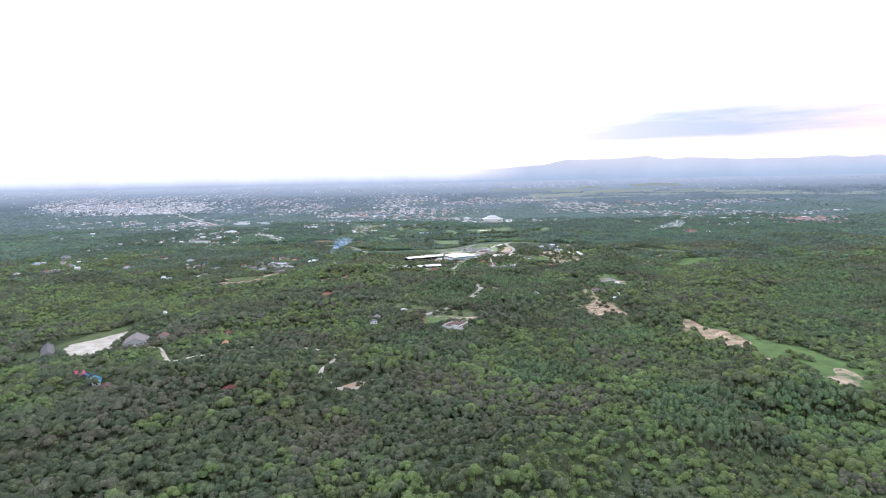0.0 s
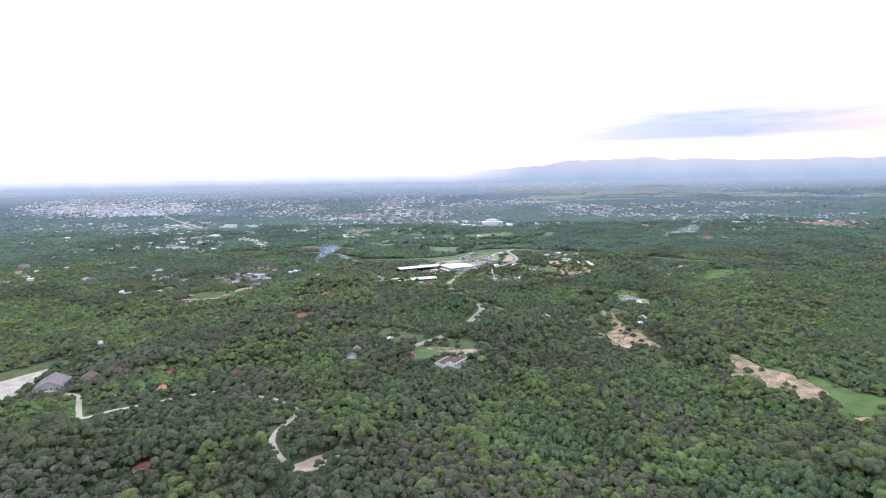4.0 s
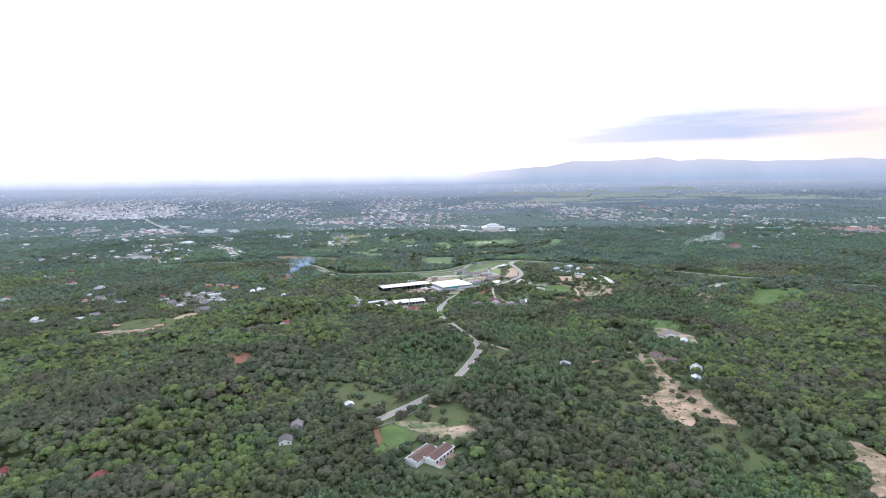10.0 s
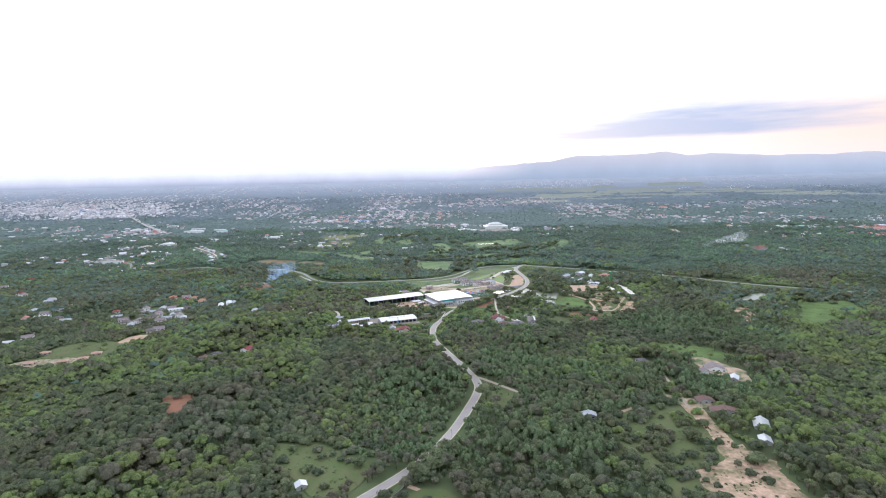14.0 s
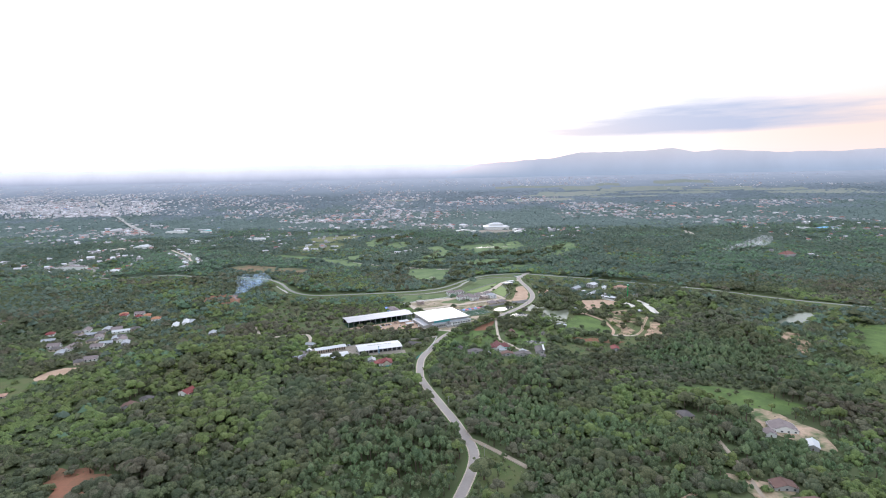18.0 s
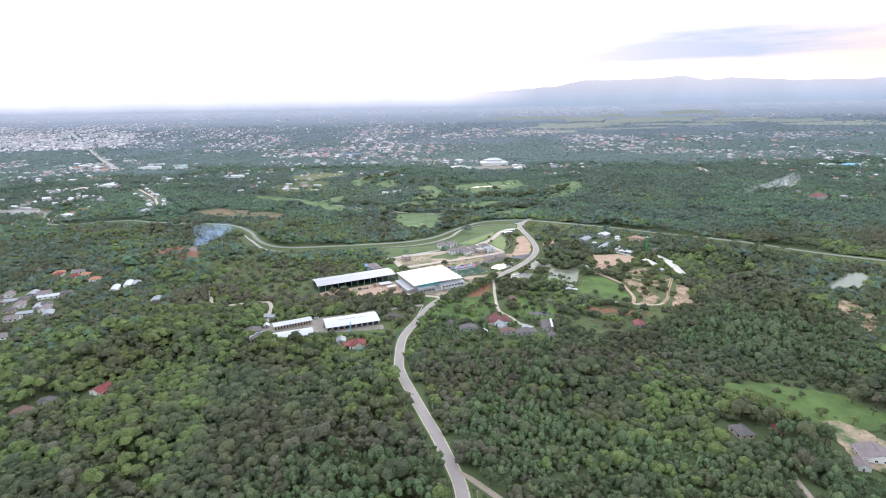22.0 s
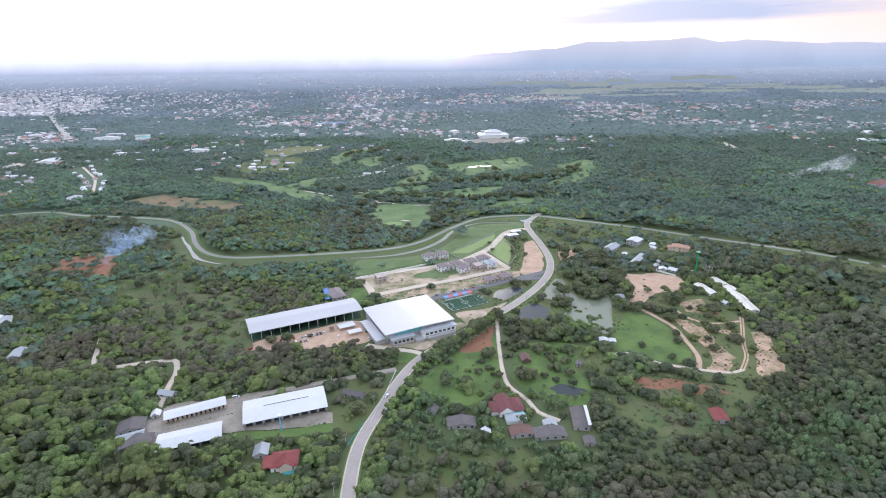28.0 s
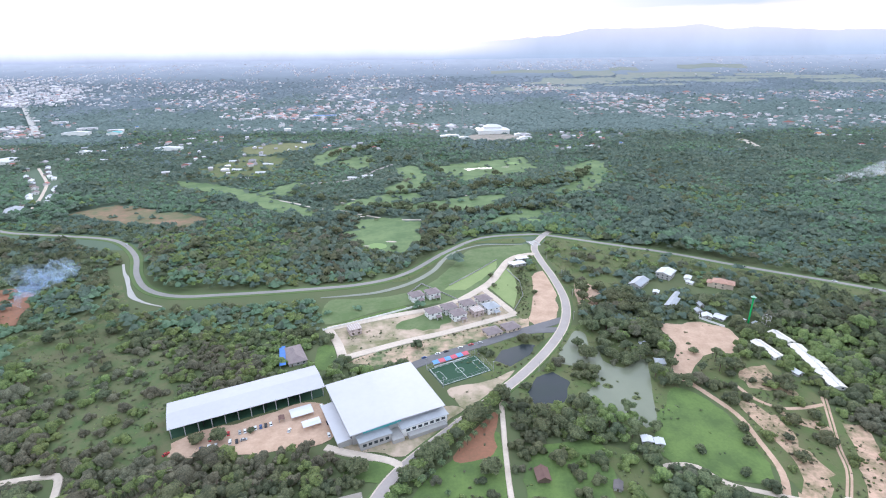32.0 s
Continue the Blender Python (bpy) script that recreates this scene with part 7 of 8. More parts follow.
# ---- farms of the first half ----
for x, y, turn, w, l, wall, roof, lab in ((-505, 637, 38, 13, 50, WALL_GREY, ROOF_DARK, "long dark-roofed barn at the sand clearing"), (-413, 672, 25, 28, 32, WALL_GREY, ROOF_SLATE, "wide dull-roofed workshop beside the quarry"), (-386, 690, 20, 14, 18, WALL_GREY, ROOF_BROWN, "brown-roofed workshop beside the quarry"),
                                          (-404, 549, 40, 11, 17, WALL_CREAM, ROOF_PINK, "house with a bright magenta roof in the forest"), (-391, 546, 35, 7, 9, WALL_WHITE, ROOF_BLUE, "small house with a blue metal roof"), (-372, 527, 30, 11, 20, WALL_WHITE, ROOF_CYAN, "house with a light blue metal roof in the forest"), (-348, 510, 30, 12, 12, WALL_CREAM, ROOF_BROWN, "brown timber house beside blue-roofed one"),
                                          (-286, 653, 20, 7, 10, WALL_WHITE, ROOF_ORANGE, "white pavilion with a bright orange roof"), (-226, 694, 15, 10, 8, WALL_CREAM, ROOF_RED, "red-roofed hut hidden in the forest"), (-303, 702, 10, 9, 7, WALL_CREAM, ROOF_RED, "red-roofed hut hidden in the forest"), (-218, 500, 5, 12, 7, WALL_CREAM, ROOF_RED, "low red-roofed shed in the forest"), (-183, 508, 20, 7, 6, WALL_CREAM, ROOF_RED, "small red-roofed hut in the forest"),
                                          (-106, 744, 12, 10, 9, WALL_WHITE, ROOF_DARK, "dark-roofed house in the forest"), (-66, 812, 25, 7, 6, WALL_GREY, ROOF_WHITE, "small white-roofed hut in a glade"), (-104, 771, 10, 9, 9, WALL_GREY, ROOF_SLATE, "grey-roofed cottage in the forest"),
                                          (328, 1019, -14, 20, 14, WALL_WHITE, ROOF_SLATE, "white farmhouse with a grey tiled roof"), (312, 1010, -14, 8, 8, WALL_WHITE, ROOF_SLATE, "grey-roofed annex of the farmhouse"), (333, 990, -30, 8, 12, WALL_GREY, ROOF_WHITE, "small white-roofed shed beside the farmhouse"), (277, 938, -6, 15, 9, WALL_GREY, ROOF_BROWN, "rusty brown-roofed shed at the sandy clearing"),
                                          (284, 915, -14, 24, 10, WALL_GREY, ROOF_BROWN, "long rusty-roofed shed at the sandy clearing"), (300, 889, -25, 11, 16, WALL_GREY, ROOF_WHITE, "open shed with a white metal roof"), (287, 862, -20, 8, 10, WALL_GREY, ROOF_WHITE, "small shed with a white metal roof"), (162, 912, -5, 12, 8, WALL_GREY, ROOF_GREY, "grey-roofed hut at the clearing's edge"),
                                          (284, 1046, -20, 5, 7, WALL_CREAM, ROOF_RED, "small red-roofed hut by the track"), (-217, 1115, -20, 13, 12, WALL_WHITE, ROOF_RED, "house with a vivid red roof in the forest"), (-258, 1083, 10, 13, 10, WALL_GREY, ROOF_BROWN, "brown-roofed house in the forest"), (-250, 1100, 5, 12, 5, WALL_GREY, ROOF_DARK, "low dark-roofed shed in the forest")):
    house(x, y, turn, w, l, 3.2, wall, roof, lab, rise=min(w, l) * 0.24, kind="gable")
for x, y, turn in ((-467, 1078, 8), (-430, 1083, 20), (-412, 1092, 24), (-408, 1112, 24), (-478, 1117, 5)):
    house(x, y, turn, 11, 8, 2.8, SCAFFOLD, ROOF_TERRA, "low brick house with a faded terracotta roof", rise=1.6, group="brick row houses", kind="hip")

# ---- villages this side of the town ----
MODELS = [house(-446, 1271, 20, 11, 14, 3.2, WALL_WHITE, ROOF_SLATE, "village house with a grey tiled roof", rise=2.6, group="village houses", kind="gable"), house(-448, 1330, 15, 10, 12, 3.2, WALL_CREAM, ROOF_DARK, "village house with a dark weathered roof", rise=2.4, group="village houses"),
          house(-474, 1429, 10, 10, 12, 3.2, WALL_WHITE, ROOF_RED, "village house with a red tiled roof", rise=2.6, group="village houses"), house(-411, 1307, 25, 9, 15, 3.0, WALL_GREY, ROOF_GREY, "village house with a pale metal roof", rise=1.5, group="village houses", kind="gable"),
          house(-351, 1383, 20, 8, 22, 3.2, WALL_WHITE, ROOF_WHITE, "long village building with a white roof", rise=1.4, group="village houses", kind="gable"), house(-434, 1426, 12, 12, 12, 3.2, WALL_WHITE, ROOF_ORANGE, "village house with an orange tiled roof", rise=2.6, group="village houses")]


def village(spots, turn0=20.0):
    for x, y, k in spots:
        a = turn0 + grow.uniform(-14, 14) + grow.choice((0, 90))
        copy_thing(MODELS[k], pose(x, y, 0, 0, 0, a))
        rect_area(x, y, a, 16, 20)


village([(-445, 1247, 3), (-446, 1263, 0), (-447, 1278, 1), (-464, 1313, 0), (-459, 1327, 3), (-484, 1334, 1), (-480, 1348, 0), (-413, 1271, 0), (-411, 1286, 3), (-436, 1295, 1), (-437, 1311, 0), (-453, 1353, 3), (-437, 1351, 0), (-407, 1312, 1), (-384, 1285, 3), (-398, 1299, 0), (-410, 1351, 1), (-358, 1366, 4),
         (-341, 1385, 3), (-396, 1211, 1), (-388, 1222, 0), (-445, 1419, 2), (-474, 1276, 0), (-462, 1262, 1), (-283, 1323, 3), (-409, 1405, 5), (-128, 1214, 3), (-520, 1330, 2), (-500, 1300, 3), (-680, 1354, 3), (-626, 1306, 4), (-594, 1296, 1), (-571, 1283, 3), (-640, 1330, 0), (-642, 1395, 2), (-618, 1384, 0), (-558, 1190, 0), (-561, 1168, 4), (-706, 1426, 3), (-804, 1487, 0), (-820, 1500, 2), (-479, 1436, 5), (-424, 1340, 4),
         (-640, 1165, 4), (-622, 1150, 3), (-925, 1660, 2), (-918, 1577, 0), (-950, 1593, 3), (-782, 1967, 4), (-455, 1440, 0)])
for x, y, k in ((-292, 2162, 4), (-354, 2195, 4), (-305, 2255, 4), (-397, 2296, 4), (-352, 2367, 3), (-312, 2109, 4), (-386, 2198, 4), (-491, 2269, 3), (-87, 2098, 4), (-61, 2112, 4), (-725, 2335, 4), (-890, 2522, 3), (-561, 2593, 4), (1201, 2560, 2), (1166, 2458, 3), (1182, 2409, 2), (501, 2469, 2), (480, 2440, 4), (259, 1045, 1)):
    copy_thing(MODELS[k], pose(x, y, 0, 0, 0, grow.choice((10, 100, 80))))
    rect_area(x, y, 10, 16, 20)
# a street of white row houses
for k in range(16):
    s = k / 15
    for side in (-1, 1):
        if grow.random() < 0.85:
            copy_thing(MODELS[grow.choice((4, 3, 0, 4, 1))], pose(-606 - 205 * s + side * 15 + 14 * math.sin(s * 5) + grow.uniform(-4, 4), 1934 + 316 * s + side * 10 + grow.uniform(-4, 4), 0, 0, 0, 33 + grow.uniform(-10, 10)))
road("road", [(-590, 1905), (-604, 1934), (-640, 2000), (-698, 2095), (-770, 2185), (-824, 2250)], 5.0, LANE, "pale village street between row houses", margin=22)
road("road", [(-2427, 4300), (-2045, 3854), (-1642, 3346), (-1233, 2817)], 22.0, CONCRETE, "broad straight street leading into the town", level=3.0, margin=8)
FAR_OPEN.append(np.array([(-1255, 2817), (-1200, 2790), (-2400, 4300), (-2460, 4300)], float))
for x, y, turn, w, l, h, roof, lab in ((-600, 1880, 30, 26, 44, 5, ROOF_GREY, "large grey-roofed warehouse at the village edge"), (-960, 2330, 12, 44, 60, 6, ROOF_WHITE, "large white-roofed market hall"), (-1000, 2260, 12, 40, 30, 5, PALE_SAND, "broad pale flat-roofed depot"), (-1090, 2800, 8, 80, 26, 10, ROOF_WHITE, "long white institutional building"), (-960, 2790, 8, 40, 30, 10, TEAL, "white building with a turquoise end wall"),
                                       (-900, 1905, 12, 70, 18, 8, ROOF_SLATE, "long pale school building"), (-760, 1850, 15, 30, 22, 5, ROOF_WHITE, "white-roofed compound at the wood's edge"), (-640, 2480, 10, 70, 22, 7, ROOF_WHITE, "long white-roofed building among trees"), (-840, 2440, 10, 34, 20, 6, ROOF_WHITE, "white-roofed warehouse among trees"),
                                       (1356, 2502, 5, 60, 30, 7, ROOF_WHITE, "white-roofed factory beyond the woods"), (1430, 2480, 5, 70, 34, 7, ROOF_CYAN, "blue-roofed factory beyond the woods"), (1193, 2583, 10, 20, 16, 6, ROOF_ORANGE, "orange-roofed house beyond the woods")):
    house(x, y, turn, w, l, h, WALL_WHITE, roof, lab, name="large_building", rise=3, kind="gable", windows=False, category="building")

# temple-like complex on the rise beyond the golf course
hall2 = thing("assembly_hall", 256, 2722, 0, 5, "large white hall with tiered pale roofs on a rise", "hall")
part("wall", boxes((-48, 48, -30, 30, 0, 12)), WALL_WHITE, hall2)
part("roof", hip_roof(96, 60, 12.2, 19, 3), ROOF_WHITE, hall2)
part("upper_wall", boxes((-26, 26, -14, 14, 14, 21)), WALL_WHITE, hall2)
part("upper_roof", hip_roof(52, 28, 21.2, 28, 3), ROOF_WHITE, hall2)
for k in range(8):
    part("column", boxes((-44 + k * 12.4, -42.4 + k * 12.4, -33, -31.4, 0, 12)), LINE_WHITE, hall2)
patch("bare_soil", [(178, 2585), (300, 2575), (312, 2680), (196, 2690)], YARD, "pale paved forecourt of the hall", "forecourt", rough=4)
for x, y, w, l in ((120, 2640, 56, 14), (330, 2650, 30, 16), (338, 2585, 34, 14), (318, 2555, 24, 14), (160, 2600, 30, 12), (350, 2640, 24, 30)):
    house(x, y, 8, w, l, 7, WALL_WHITE, ROOF_WHITE, "white annex of the assembly hall", name="large_building", rise=2.5, kind="gable", windows=False, category="building", group="hall annexes")


def mast(x, y, h, label, bands=False):
    ob = thing("radio_mast", x, y, float(far_rise(y)), 0, label, "mast")
    n = 8
    for k in range(n):
        b = bmesh.new()
        r0, r1 = 2.2 * (1 - k / n) + 0.4, 2.2 * (1 - (k + 1) / n) + 0.4
        for j in range(3):
            a0, a1 = j * 2.094, (j + 1) * 2.094
            limb(b, (math.cos(a0) * r0, math.sin(a0) * r0, h * k / n), (math.cos(a0) * r1, math.sin(a0) * r1, h * (k + 1) / n), 0.3, 0.3, 4)
            limb(b, (math.cos(a0) * r0, math.sin(a0) * r0, h * k / n), (math.cos(a1) * r1, math.sin(a1) * r1, h * (k + 1) / n), 0.16, 0.16, 4)
        part("section", b, (ROOF_RED if k % 2 else LINE_WHITE) if bands else STEEL, ob)
    return ob


mast(170, 2900, 55, "grey lattice radio mast")
mast(112, 3250, 70, "red and white banded radio mast", True)

# power poles along the country road
pole = thing("power_pole", 14, 832, 0, 0, "grey concrete power pole with a cross-arm", "pole", "power poles")
b = bmesh.new()
limb(b, (0, 0, 0), (0, 0, 9.5), 0.17, 0.11, 6)
part("shaft", b, CONCRETE, pole)
part("cross_arm", boxes((-1.1, 1.1, -0.06, 0.06, 8.7, 8.85)), STEEL, pole)
for k in (-1, 0, 1):
    part("insulator", boxes((k * 0.95 - 0.06, k * 0.95 + 0.06, -0.06, 0.06, 8.86, 9.1)), LINE_WHITE, pole)
for x, y in ((40, 875), (62, 925), (77, 985), (50, 1076), (30, 1130), (11, 1165), (11, 1205), (24, 1246), (130, 1377), (157, 1410), (184, 1450), (204, 1492), (215, 1540), (215, 1590), (210, 1645), (-20, 788), (90, 1345), (-10, 1270), (-60, 1276)):
    copy_thing(pole, pose(x, y, 0, 0, 0, 35))

# bridge over the canal at the junction
bridge = thing("canal_bridge", 204, 1700, 0, 20, "small concrete bridge where the road crosses the canal", "bridge")
part("deck", boxes((-5.5, 5.5, -9, 9, 0.1, 0.62)), CONCRETE, bridge)
for s in (-1, 1):
    part("parapet", boxes((s * 5.2 - 0.15, s * 5.2 + 0.15, -9, 9, 0.6, 1.6)), LINE_WHITE, bridge)

# smoke of the bonfires
def smoke_material(name, colour, cover):
    m = bpy.data.materials.new(name)
    m.use_nodes = True
    t = m.node_tree
    n, l = nodes_of(t)
    d, s, x = n.new("ShaderNodeBsdfTranslucent"), n.new("ShaderNodeBsdfTransparent"), n.new("ShaderNodeMixShader")
    d.inputs[0].default_value = (*colour, 1)
    f = noise_at(t, n.new("ShaderNodeNewGeometry").outputs["Position"], 0.09, 5.0)
    l.new(math_node(t, "MULTIPLY", math_node(t, "SUBTRACT", f, 0.40), cover * 7, True), x.inputs[0])
    l.new(s.outputs[0], x.inputs[1])
    l.new(d.outputs[0], x.inputs[2])
    l.new(x.outputs[0], n.new("ShaderNodeOutputMaterial").inputs[0])
    return m


def smoke(x, y, length, rise, width, count, label, mat, seed):
    g = np.random.default_rng(seed)
    bm = bmesh.new()
    for k in range(count):
        s = (k + 0.5) / count
        r = width * (0.2 + 0.8 * s) * g.uniform(0.6, 1.1)
        at = (x + length * s * 0.95 + g.normal() * width * 0.4 * s, y + length * s * 0.1 + g.normal() * width * 0.3 * s, 1.5 + rise * s ** 0.7 + r * 0.5)
        bmesh.ops.create_icosphere(bm, subdivisions=2, radius=r, matrix=Matrix.Translation(at) @ Matrix.Diagonal((1.25, 0.9, 0.75, 1)))
    for v in bm.verts:
        v.co += Vector(noise.noise_vector(v.co * 0.12)) * width * 0.35
    for f in bm.faces:
        f.smooth = True
    me = bpy.data.meshes.new("smoke_plume")
    bm.to_mesh(me)
    bm.free()
    me.materials.append(mat)
    ob = tagged(new("smoke_plume", me), label, "smoke", kind="stuff")
    ob.visible_shadow = False
    return ob


smoke(-340, 1534, 52, 30, 20, 11, "thin blue-grey smoke drifting from a fire", smoke_material("smoke", (0.56, 0.72, 0.95), 0.12), 2)
smoke(775, 1985, 150, 20, 18, 9, "pale smoke drifting low over the woods", smoke_material("pale_smoke", (0.8, 0.82, 0.86), 0.14), 3)
# ---- woodland ----
def trunk_prism(height, r=0.09):
    a = np.array([0, 2.094, 4.189])
    low, top = np.c_[np.cos(a) * r, np.sin(a) * r, np.zeros(3)], np.c_[np.cos(a) * r * 0.5, np.sin(a) * r * 0.5, np.full(3, height)]
    return np.r_[low, top], np.array([(0, 1, 4, 3), (1, 2, 5, 4), (2, 0, 3, 5)])


rng = np.random.default_rng(5)


def nearness(x, y):
    """About how near the camera passes while a spot can be seen, and whether it is seen at all."""
    dx = np.abs(x - 0.075 * y)
    d = np.maximum(np.maximum(300, dx / 0.86), y - 1067)
    seen = y - np.maximum(250, dx / 0.97) > -90
    return d, seen


def scatter(spacing, dmin, dmax, x0, x1, y0, y1, unseen=False):
    nx, ny = int((x1 - x0) / spacing), int((y1 - y0) / spacing)
    i, j = np.meshgrid(np.arange(nx), np.arange(ny))
    x = x0 + (i + rng.uniform(0.05, 0.95, i.shape) + 0.5 * (j % 2)) * spacing
    y = y0 + (j + rng.uniform(0.05, 0.95, i.shape)) * spacing
    x, y = x.ravel(), y.ravel()
    d, seen = nearness(x, y)
    d = d + np.clip((d - 1100) / 500, 0, 1) * (640 * (wood_noise(x, y, 210, 77) - 0.5) + 260 * (wood_noise(x, y, 60, 78) - 0.5))
    ok = (d >= dmin) & (d < dmax) & (seen ^ unseen)
    x, y = x[ok], y[ok]
    ci, cj = ((x - X0) / CELL).astype(int), ((y - Y0) / CELL).astype(int)
    inside = (ci >= 0) & (ci < NX) & (cj >= 0) & (cj < NY)
    k = np.ones(len(x))
    k[inside] = keep[cj[inside], ci[inside]]
    for quad in FAR_OPEN:
        k[in_quad(x, y, quad)] *= 0.12
    k *= np.clip((4420 - y) / 500, 0.0, 1)
    for quad, share in TOWN_COVER:
        k[in_quad(x + 260 * (wood_noise(x, y, 170, 51) - 0.5), y + 160 * (wood_noise(x, y, 120, 52) - 0.5), quad)] *= 1 - share
    ok = rng.random(len(x)) < k
    return x[ok], y[ok]


def plant(x, y, radius, height, kinds, lod, leaf=None, name="woodland", label=""):
    """Plants trees of five kinds as one mesh for each kind."""
    quads, lobes, size = ((9, 4, (0.14, 0.28)), (6, 4, (0.18, 0.32)), (3, 2, (0.24, 0.4)), (1, 1, (0.35, 0.55)))[lod]
    for kind in range(5):
        co, faces, tris, index, base = [], [], [], [], 0
        mine = np.flatnonzero(kinds == kind)
        protos = 14
        for p in range(protos):
            sel = mine[p::protos]
            if not len(sel):
                continue
            v, parts = leaf_clumps(rng, quads, lobes, (0.85, 0.8, 0.8, 0.85, 1.0)[kind], size, kind == 4 and lod < 2, 5, 2 if lod < 1 else 1)
            f, tri = np.concatenate(parts[:-1]), parts[-1][:, :3]
            m = np.zeros(len(f), int)
            turn = rng.uniform(0, 6.28, len(sel))
            c, s = np.cos(turn)[:, None], np.sin(turn)[:, None]
            r = radius[sel][:, None]
            vx, vy = (v[:, 0] * c - v[:, 1] * s) * r, (v[:, 0] * s + v[:, 1] * c) * r
            vz = v[:, 2] * r * (1.05, 1.0, 0.85, 0.6)[lod] + (height[sel] - 1.35 * radius[sel])[:, None].clip(0)
            if lod == 0:
                tv, tf = trunk_prism(1.0)
                vx = np.c_[vx, tv[:, 0] * c * r - tv[:, 1] * s * r]
                vy = np.c_[vy, tv[:, 0] * s * r + tv[:, 1] * c * r]
                vz = np.c_[vz, tv[:, 2] * (height[sel] - 0.6 * radius[sel])[:, None]]
                f = np.r_[f, tf + len(v)]
                m = np.r_[m, np.ones(len(tf), int)]
            if lod == 3:
                vx, vy = vx * 1.25, vy * 0.9
            px, py = x[sel][:, None] + vx, y[sel][:, None] + vy
            pz = vz + far_rise(y[sel])[:, None]
            n = px.shape[1]
            co.append(np.stack([px, py, pz], -1).reshape(-1, 3))
            step_ = base + (np.arange(len(sel)) * n)[:, None, None]
            faces.append((f[None] + step_).reshape(-1, 4))
            tris.append((tri[None] + step_).reshape(-1, 3))
            index.append(np.tile(m, len(sel)))
            base += n * len(sel)
        if co:
            ob = new(name, mesh_from(name, np.concatenate(co), [np.concatenate(faces), np.concatenate(tris)], [(leaf or LEAF)[kind], BARK], np.r_[np.concatenate(index), np.zeros(sum(len(q) for q in tris), int)], smooth=True))
            tagged(ob, label or ("mixed green broadleaf woodland canopy", "dark green broadleaf woodland canopy", "light yellow-green woodland canopy", "grey-green dry-season woodland canopy", "feathery bamboo thickets")[kind], name, kind="stuff")


# lush and dark stands of the wood: middle, reach, how much lusher
STANDS = [(-156, 1015, 70, 0.2), (-305, 1090, 80, 0.05), (-300, 560, 90, -0.15), (-180, 690, 70, -0.12), (-400, 700, 90, -0.15), (146, 643, 60, 0.15), (193, 1034, 45, 0.22), (235, 1000, 40, 0.15), (373, 914, 90, 0.16), (181, 1060, 50, 0.12), (-162, 1204, 60, 0.2), (-10, 1195, 40, 0.15), (-310, 421, 60, -0.05),
          (-132, 353, 60, 0.12), (113, 384, 70, 0.12), (-229, 558, 70, -0.2), (-258, 726, 80, -0.15), (-531, 872, 110, -0.15), (-257, 834, 90, -0.14), (81, 821, 50, -0.18), (-80, 1035, 60, -0.15), (320, 1250, 90, -0.2), (191, 1177, 70, -0.15), (-45, 431, 60, -0.1), (-330, 803, 80, -0.12)]


def kinds_for(x, y):
    """Stands of trees: lush, mixed, dark, dry and bamboo groups that pass into each other."""
    stand = 0.5 * wood_noise(x, y, 60, 11) + 0.5 * wood_noise(x, y, 190, 17) + 0.10 * (rng.random(len(x)) - 0.5)
    for cx, cy, reach_, shift in STANDS:
        stand = stand + shift * np.exp(-((x - cx) ** 2 + (y - cy) ** 2) / reach_ ** 2)
    dry, cane = wood_noise(x, y, 95, 13), wood_noise(x, y, 110, 12)
    u = rng.random(len(x))
    k = np.where(u < 0.55, 0, np.where(u < 0.78, 1, np.where(u < 0.88, 2, 3)))
    k = np.where(stand > 0.54, np.where(u < 0.6, 2, np.where(u < 0.92, 0, 1)), k)
    k = np.where(stand < 0.42, np.where(u < 0.5, 1, np.where(u < 0.88, 0, 3)), k)
    k[(dry > 0.74) & (u > 0.4)] = 3
    k[(cane > 0.62) & (rng.random(len(x)) < 0.6) & (x > -60) & (y < 1250)] = 4
    return k


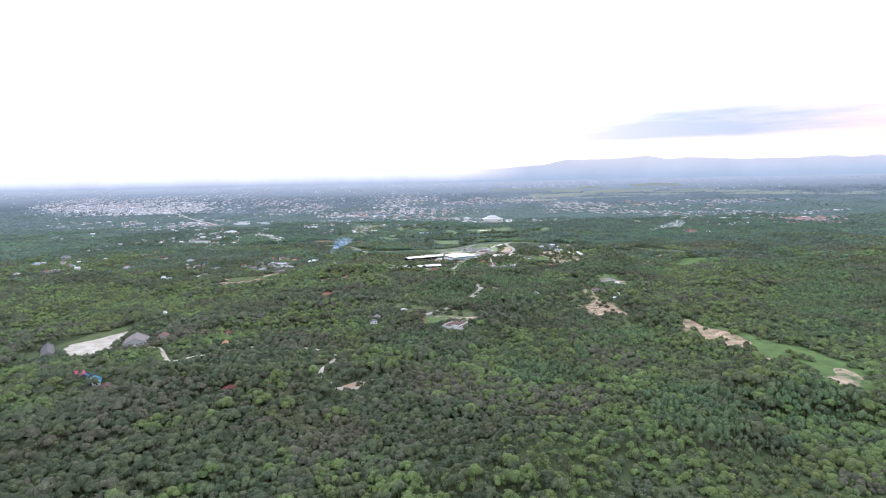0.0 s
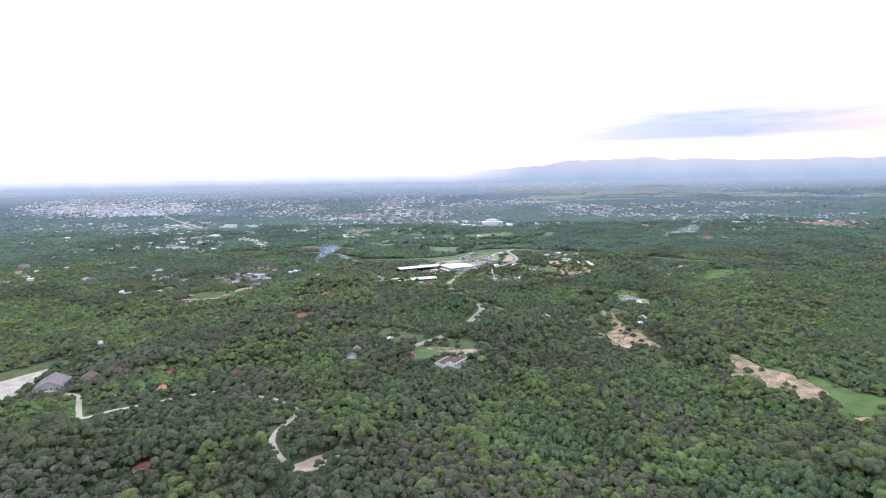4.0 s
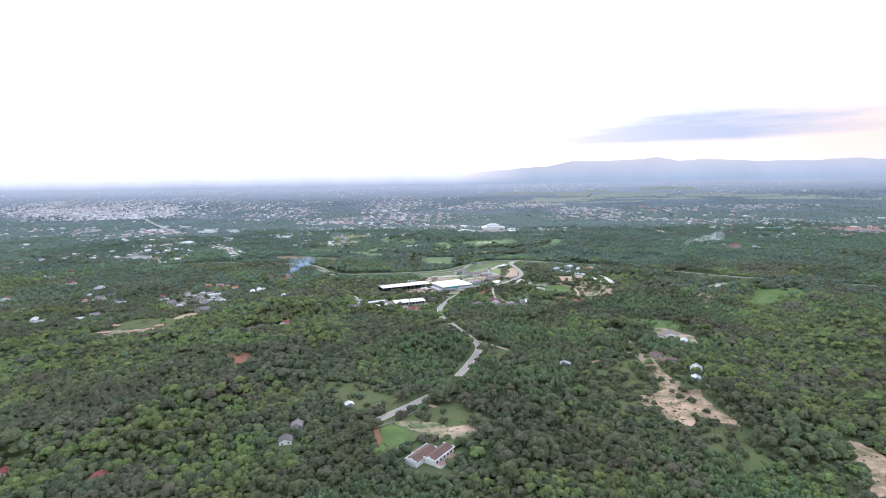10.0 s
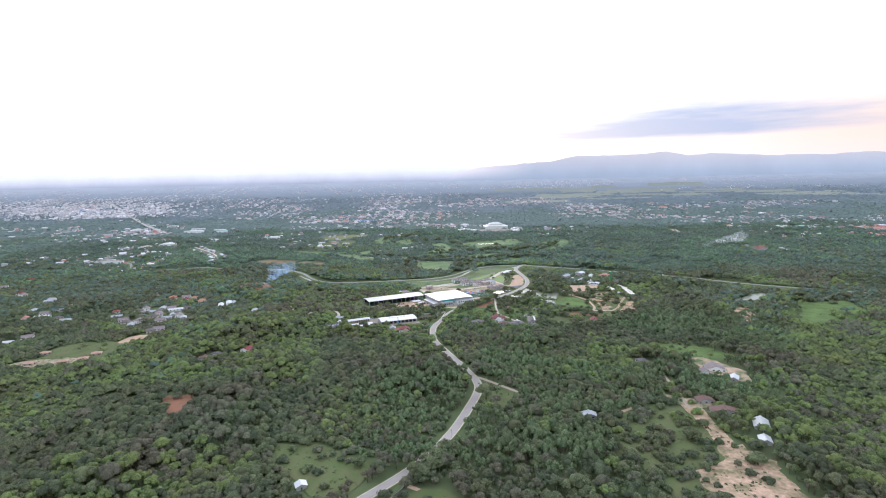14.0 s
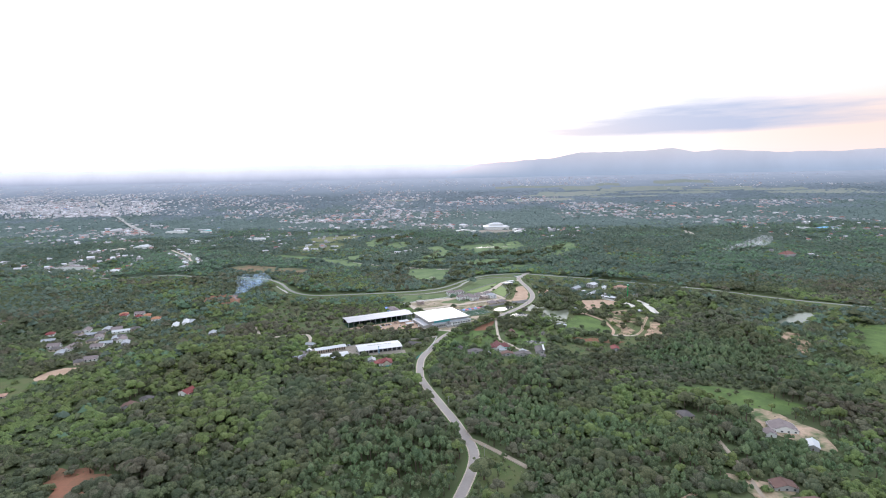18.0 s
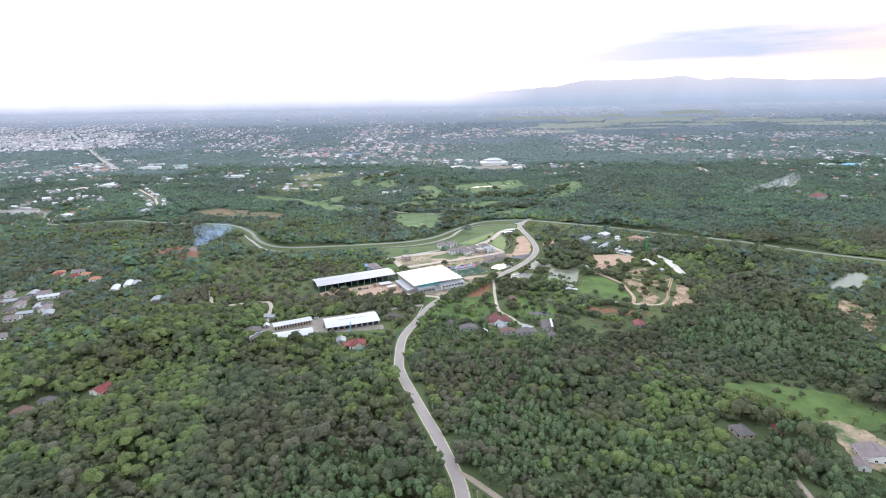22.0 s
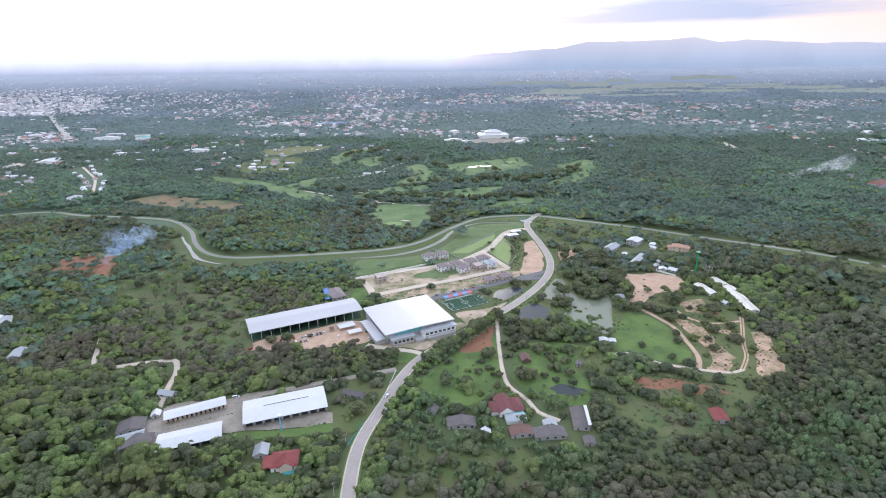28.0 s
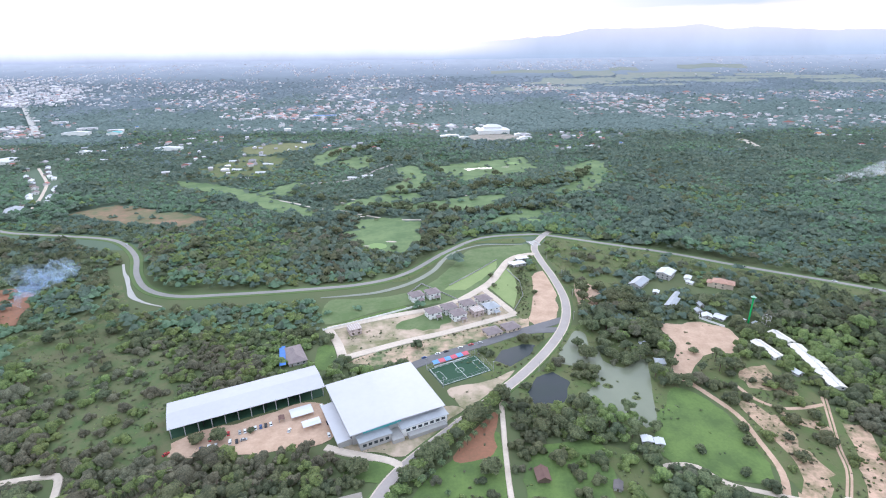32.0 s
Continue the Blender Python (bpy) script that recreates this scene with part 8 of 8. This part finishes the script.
for lod, spacing, d0, d1, reach, flatness in ((0, 6.6, 0, 410, 6.1, 0.92), (1, 7.6, 410, 900, 6.8, 0.9), (2, 8.8, 900, 1550, 7.7, 0.85), (3, 11.0, 1550, 4200, 9.6, 0.48)):
    if lod < 3:
        tx, ty = scatter(spacing, d0, d1, -1900, 2100, 180, 3200)
    else:
        tx, ty = scatter(spacing, d0, d1, -4700, 4700, 900, 4840)
    # young growth, even stands and old tall groups
    grow = 0.6 + 0.45 * wood_noise(tx, ty, 34, 3) + 0.38 * wood_noise(tx, ty, 120, 4)
    tr = np.where(rng.random(len(tx)) < 0.07, 1.3, 0.55 + 0.5 * rng.random(len(tx))) * grow * reach
    th = tr * rng.uniform(1.3, 1.9, len(tx)) * (0.8 + 0.75 * np.clip((wood_noise(tx, ty, 75, 6) - 0.5) * 4, 0, 1)) * flatness
    kind = kinds_for(tx, ty)
    # with distance the haze-tinted leaf colours take over, mixed in gradually
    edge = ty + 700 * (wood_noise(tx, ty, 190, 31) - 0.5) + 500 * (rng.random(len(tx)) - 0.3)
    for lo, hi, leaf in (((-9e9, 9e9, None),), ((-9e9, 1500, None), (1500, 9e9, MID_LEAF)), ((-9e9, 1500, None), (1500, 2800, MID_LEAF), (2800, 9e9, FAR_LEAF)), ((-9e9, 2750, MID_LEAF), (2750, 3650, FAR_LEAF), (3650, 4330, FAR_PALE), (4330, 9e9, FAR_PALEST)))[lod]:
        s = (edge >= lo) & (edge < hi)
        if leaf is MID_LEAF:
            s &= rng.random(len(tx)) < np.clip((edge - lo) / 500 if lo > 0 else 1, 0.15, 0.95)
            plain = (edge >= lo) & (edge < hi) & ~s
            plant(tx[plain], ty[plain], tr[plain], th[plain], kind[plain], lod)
        plant(tx[s], ty[s], tr[s], th[s], kind[s] if leaf is None or leaf is MID_LEAF else np.zeros(s.sum(), int), lod, leaf, label="" if leaf is None else "distant woodland canopy with blue haze put into its colour")

# the forest goes on behind the start and beside the way
tx, ty = scatter(14.0, 0, 9000, -800, 900, -160, 800, True)
tr = rng.uniform(6.0, 9.5, len(tx))
plant(tx, ty, tr, tr * rng.uniform(1.3, 1.9, len(tx)), kinds_for(tx, ty), 2)

# low scrub and weeds on the open ground
sx, sy = [], []
for rim, amount in SCRUB:
    lo, hi = rim.min(0), rim.max(0)
    n = int((hi - lo).prod() * amount)
    x, y = rng.uniform(lo[0], hi[0], n), rng.uniform(lo[1], hi[1], n)
    ok = in_quad(x, y, rim) & (wood_noise(x, y, 14, 41) + 0.35 * rng.random(n) > 0.55)
    ok &= weeds[((y - Y0) / CELL).astype(int), ((x - X0) / CELL).astype(int)] > 0
    sx.append(x[ok]), sy.append(y[ok])
sx, sy = np.concatenate(sx), np.concatenate(sy)
sr = 0.45 + 1.3 * rng.random(len(sx)) ** 2.2
plant(sx, sy, sr, sr * 1.25, rng.choice((0, 0, 1, 2, 3), len(sx)), 2, name="scrub", label="low scrub and weeds on open ground")
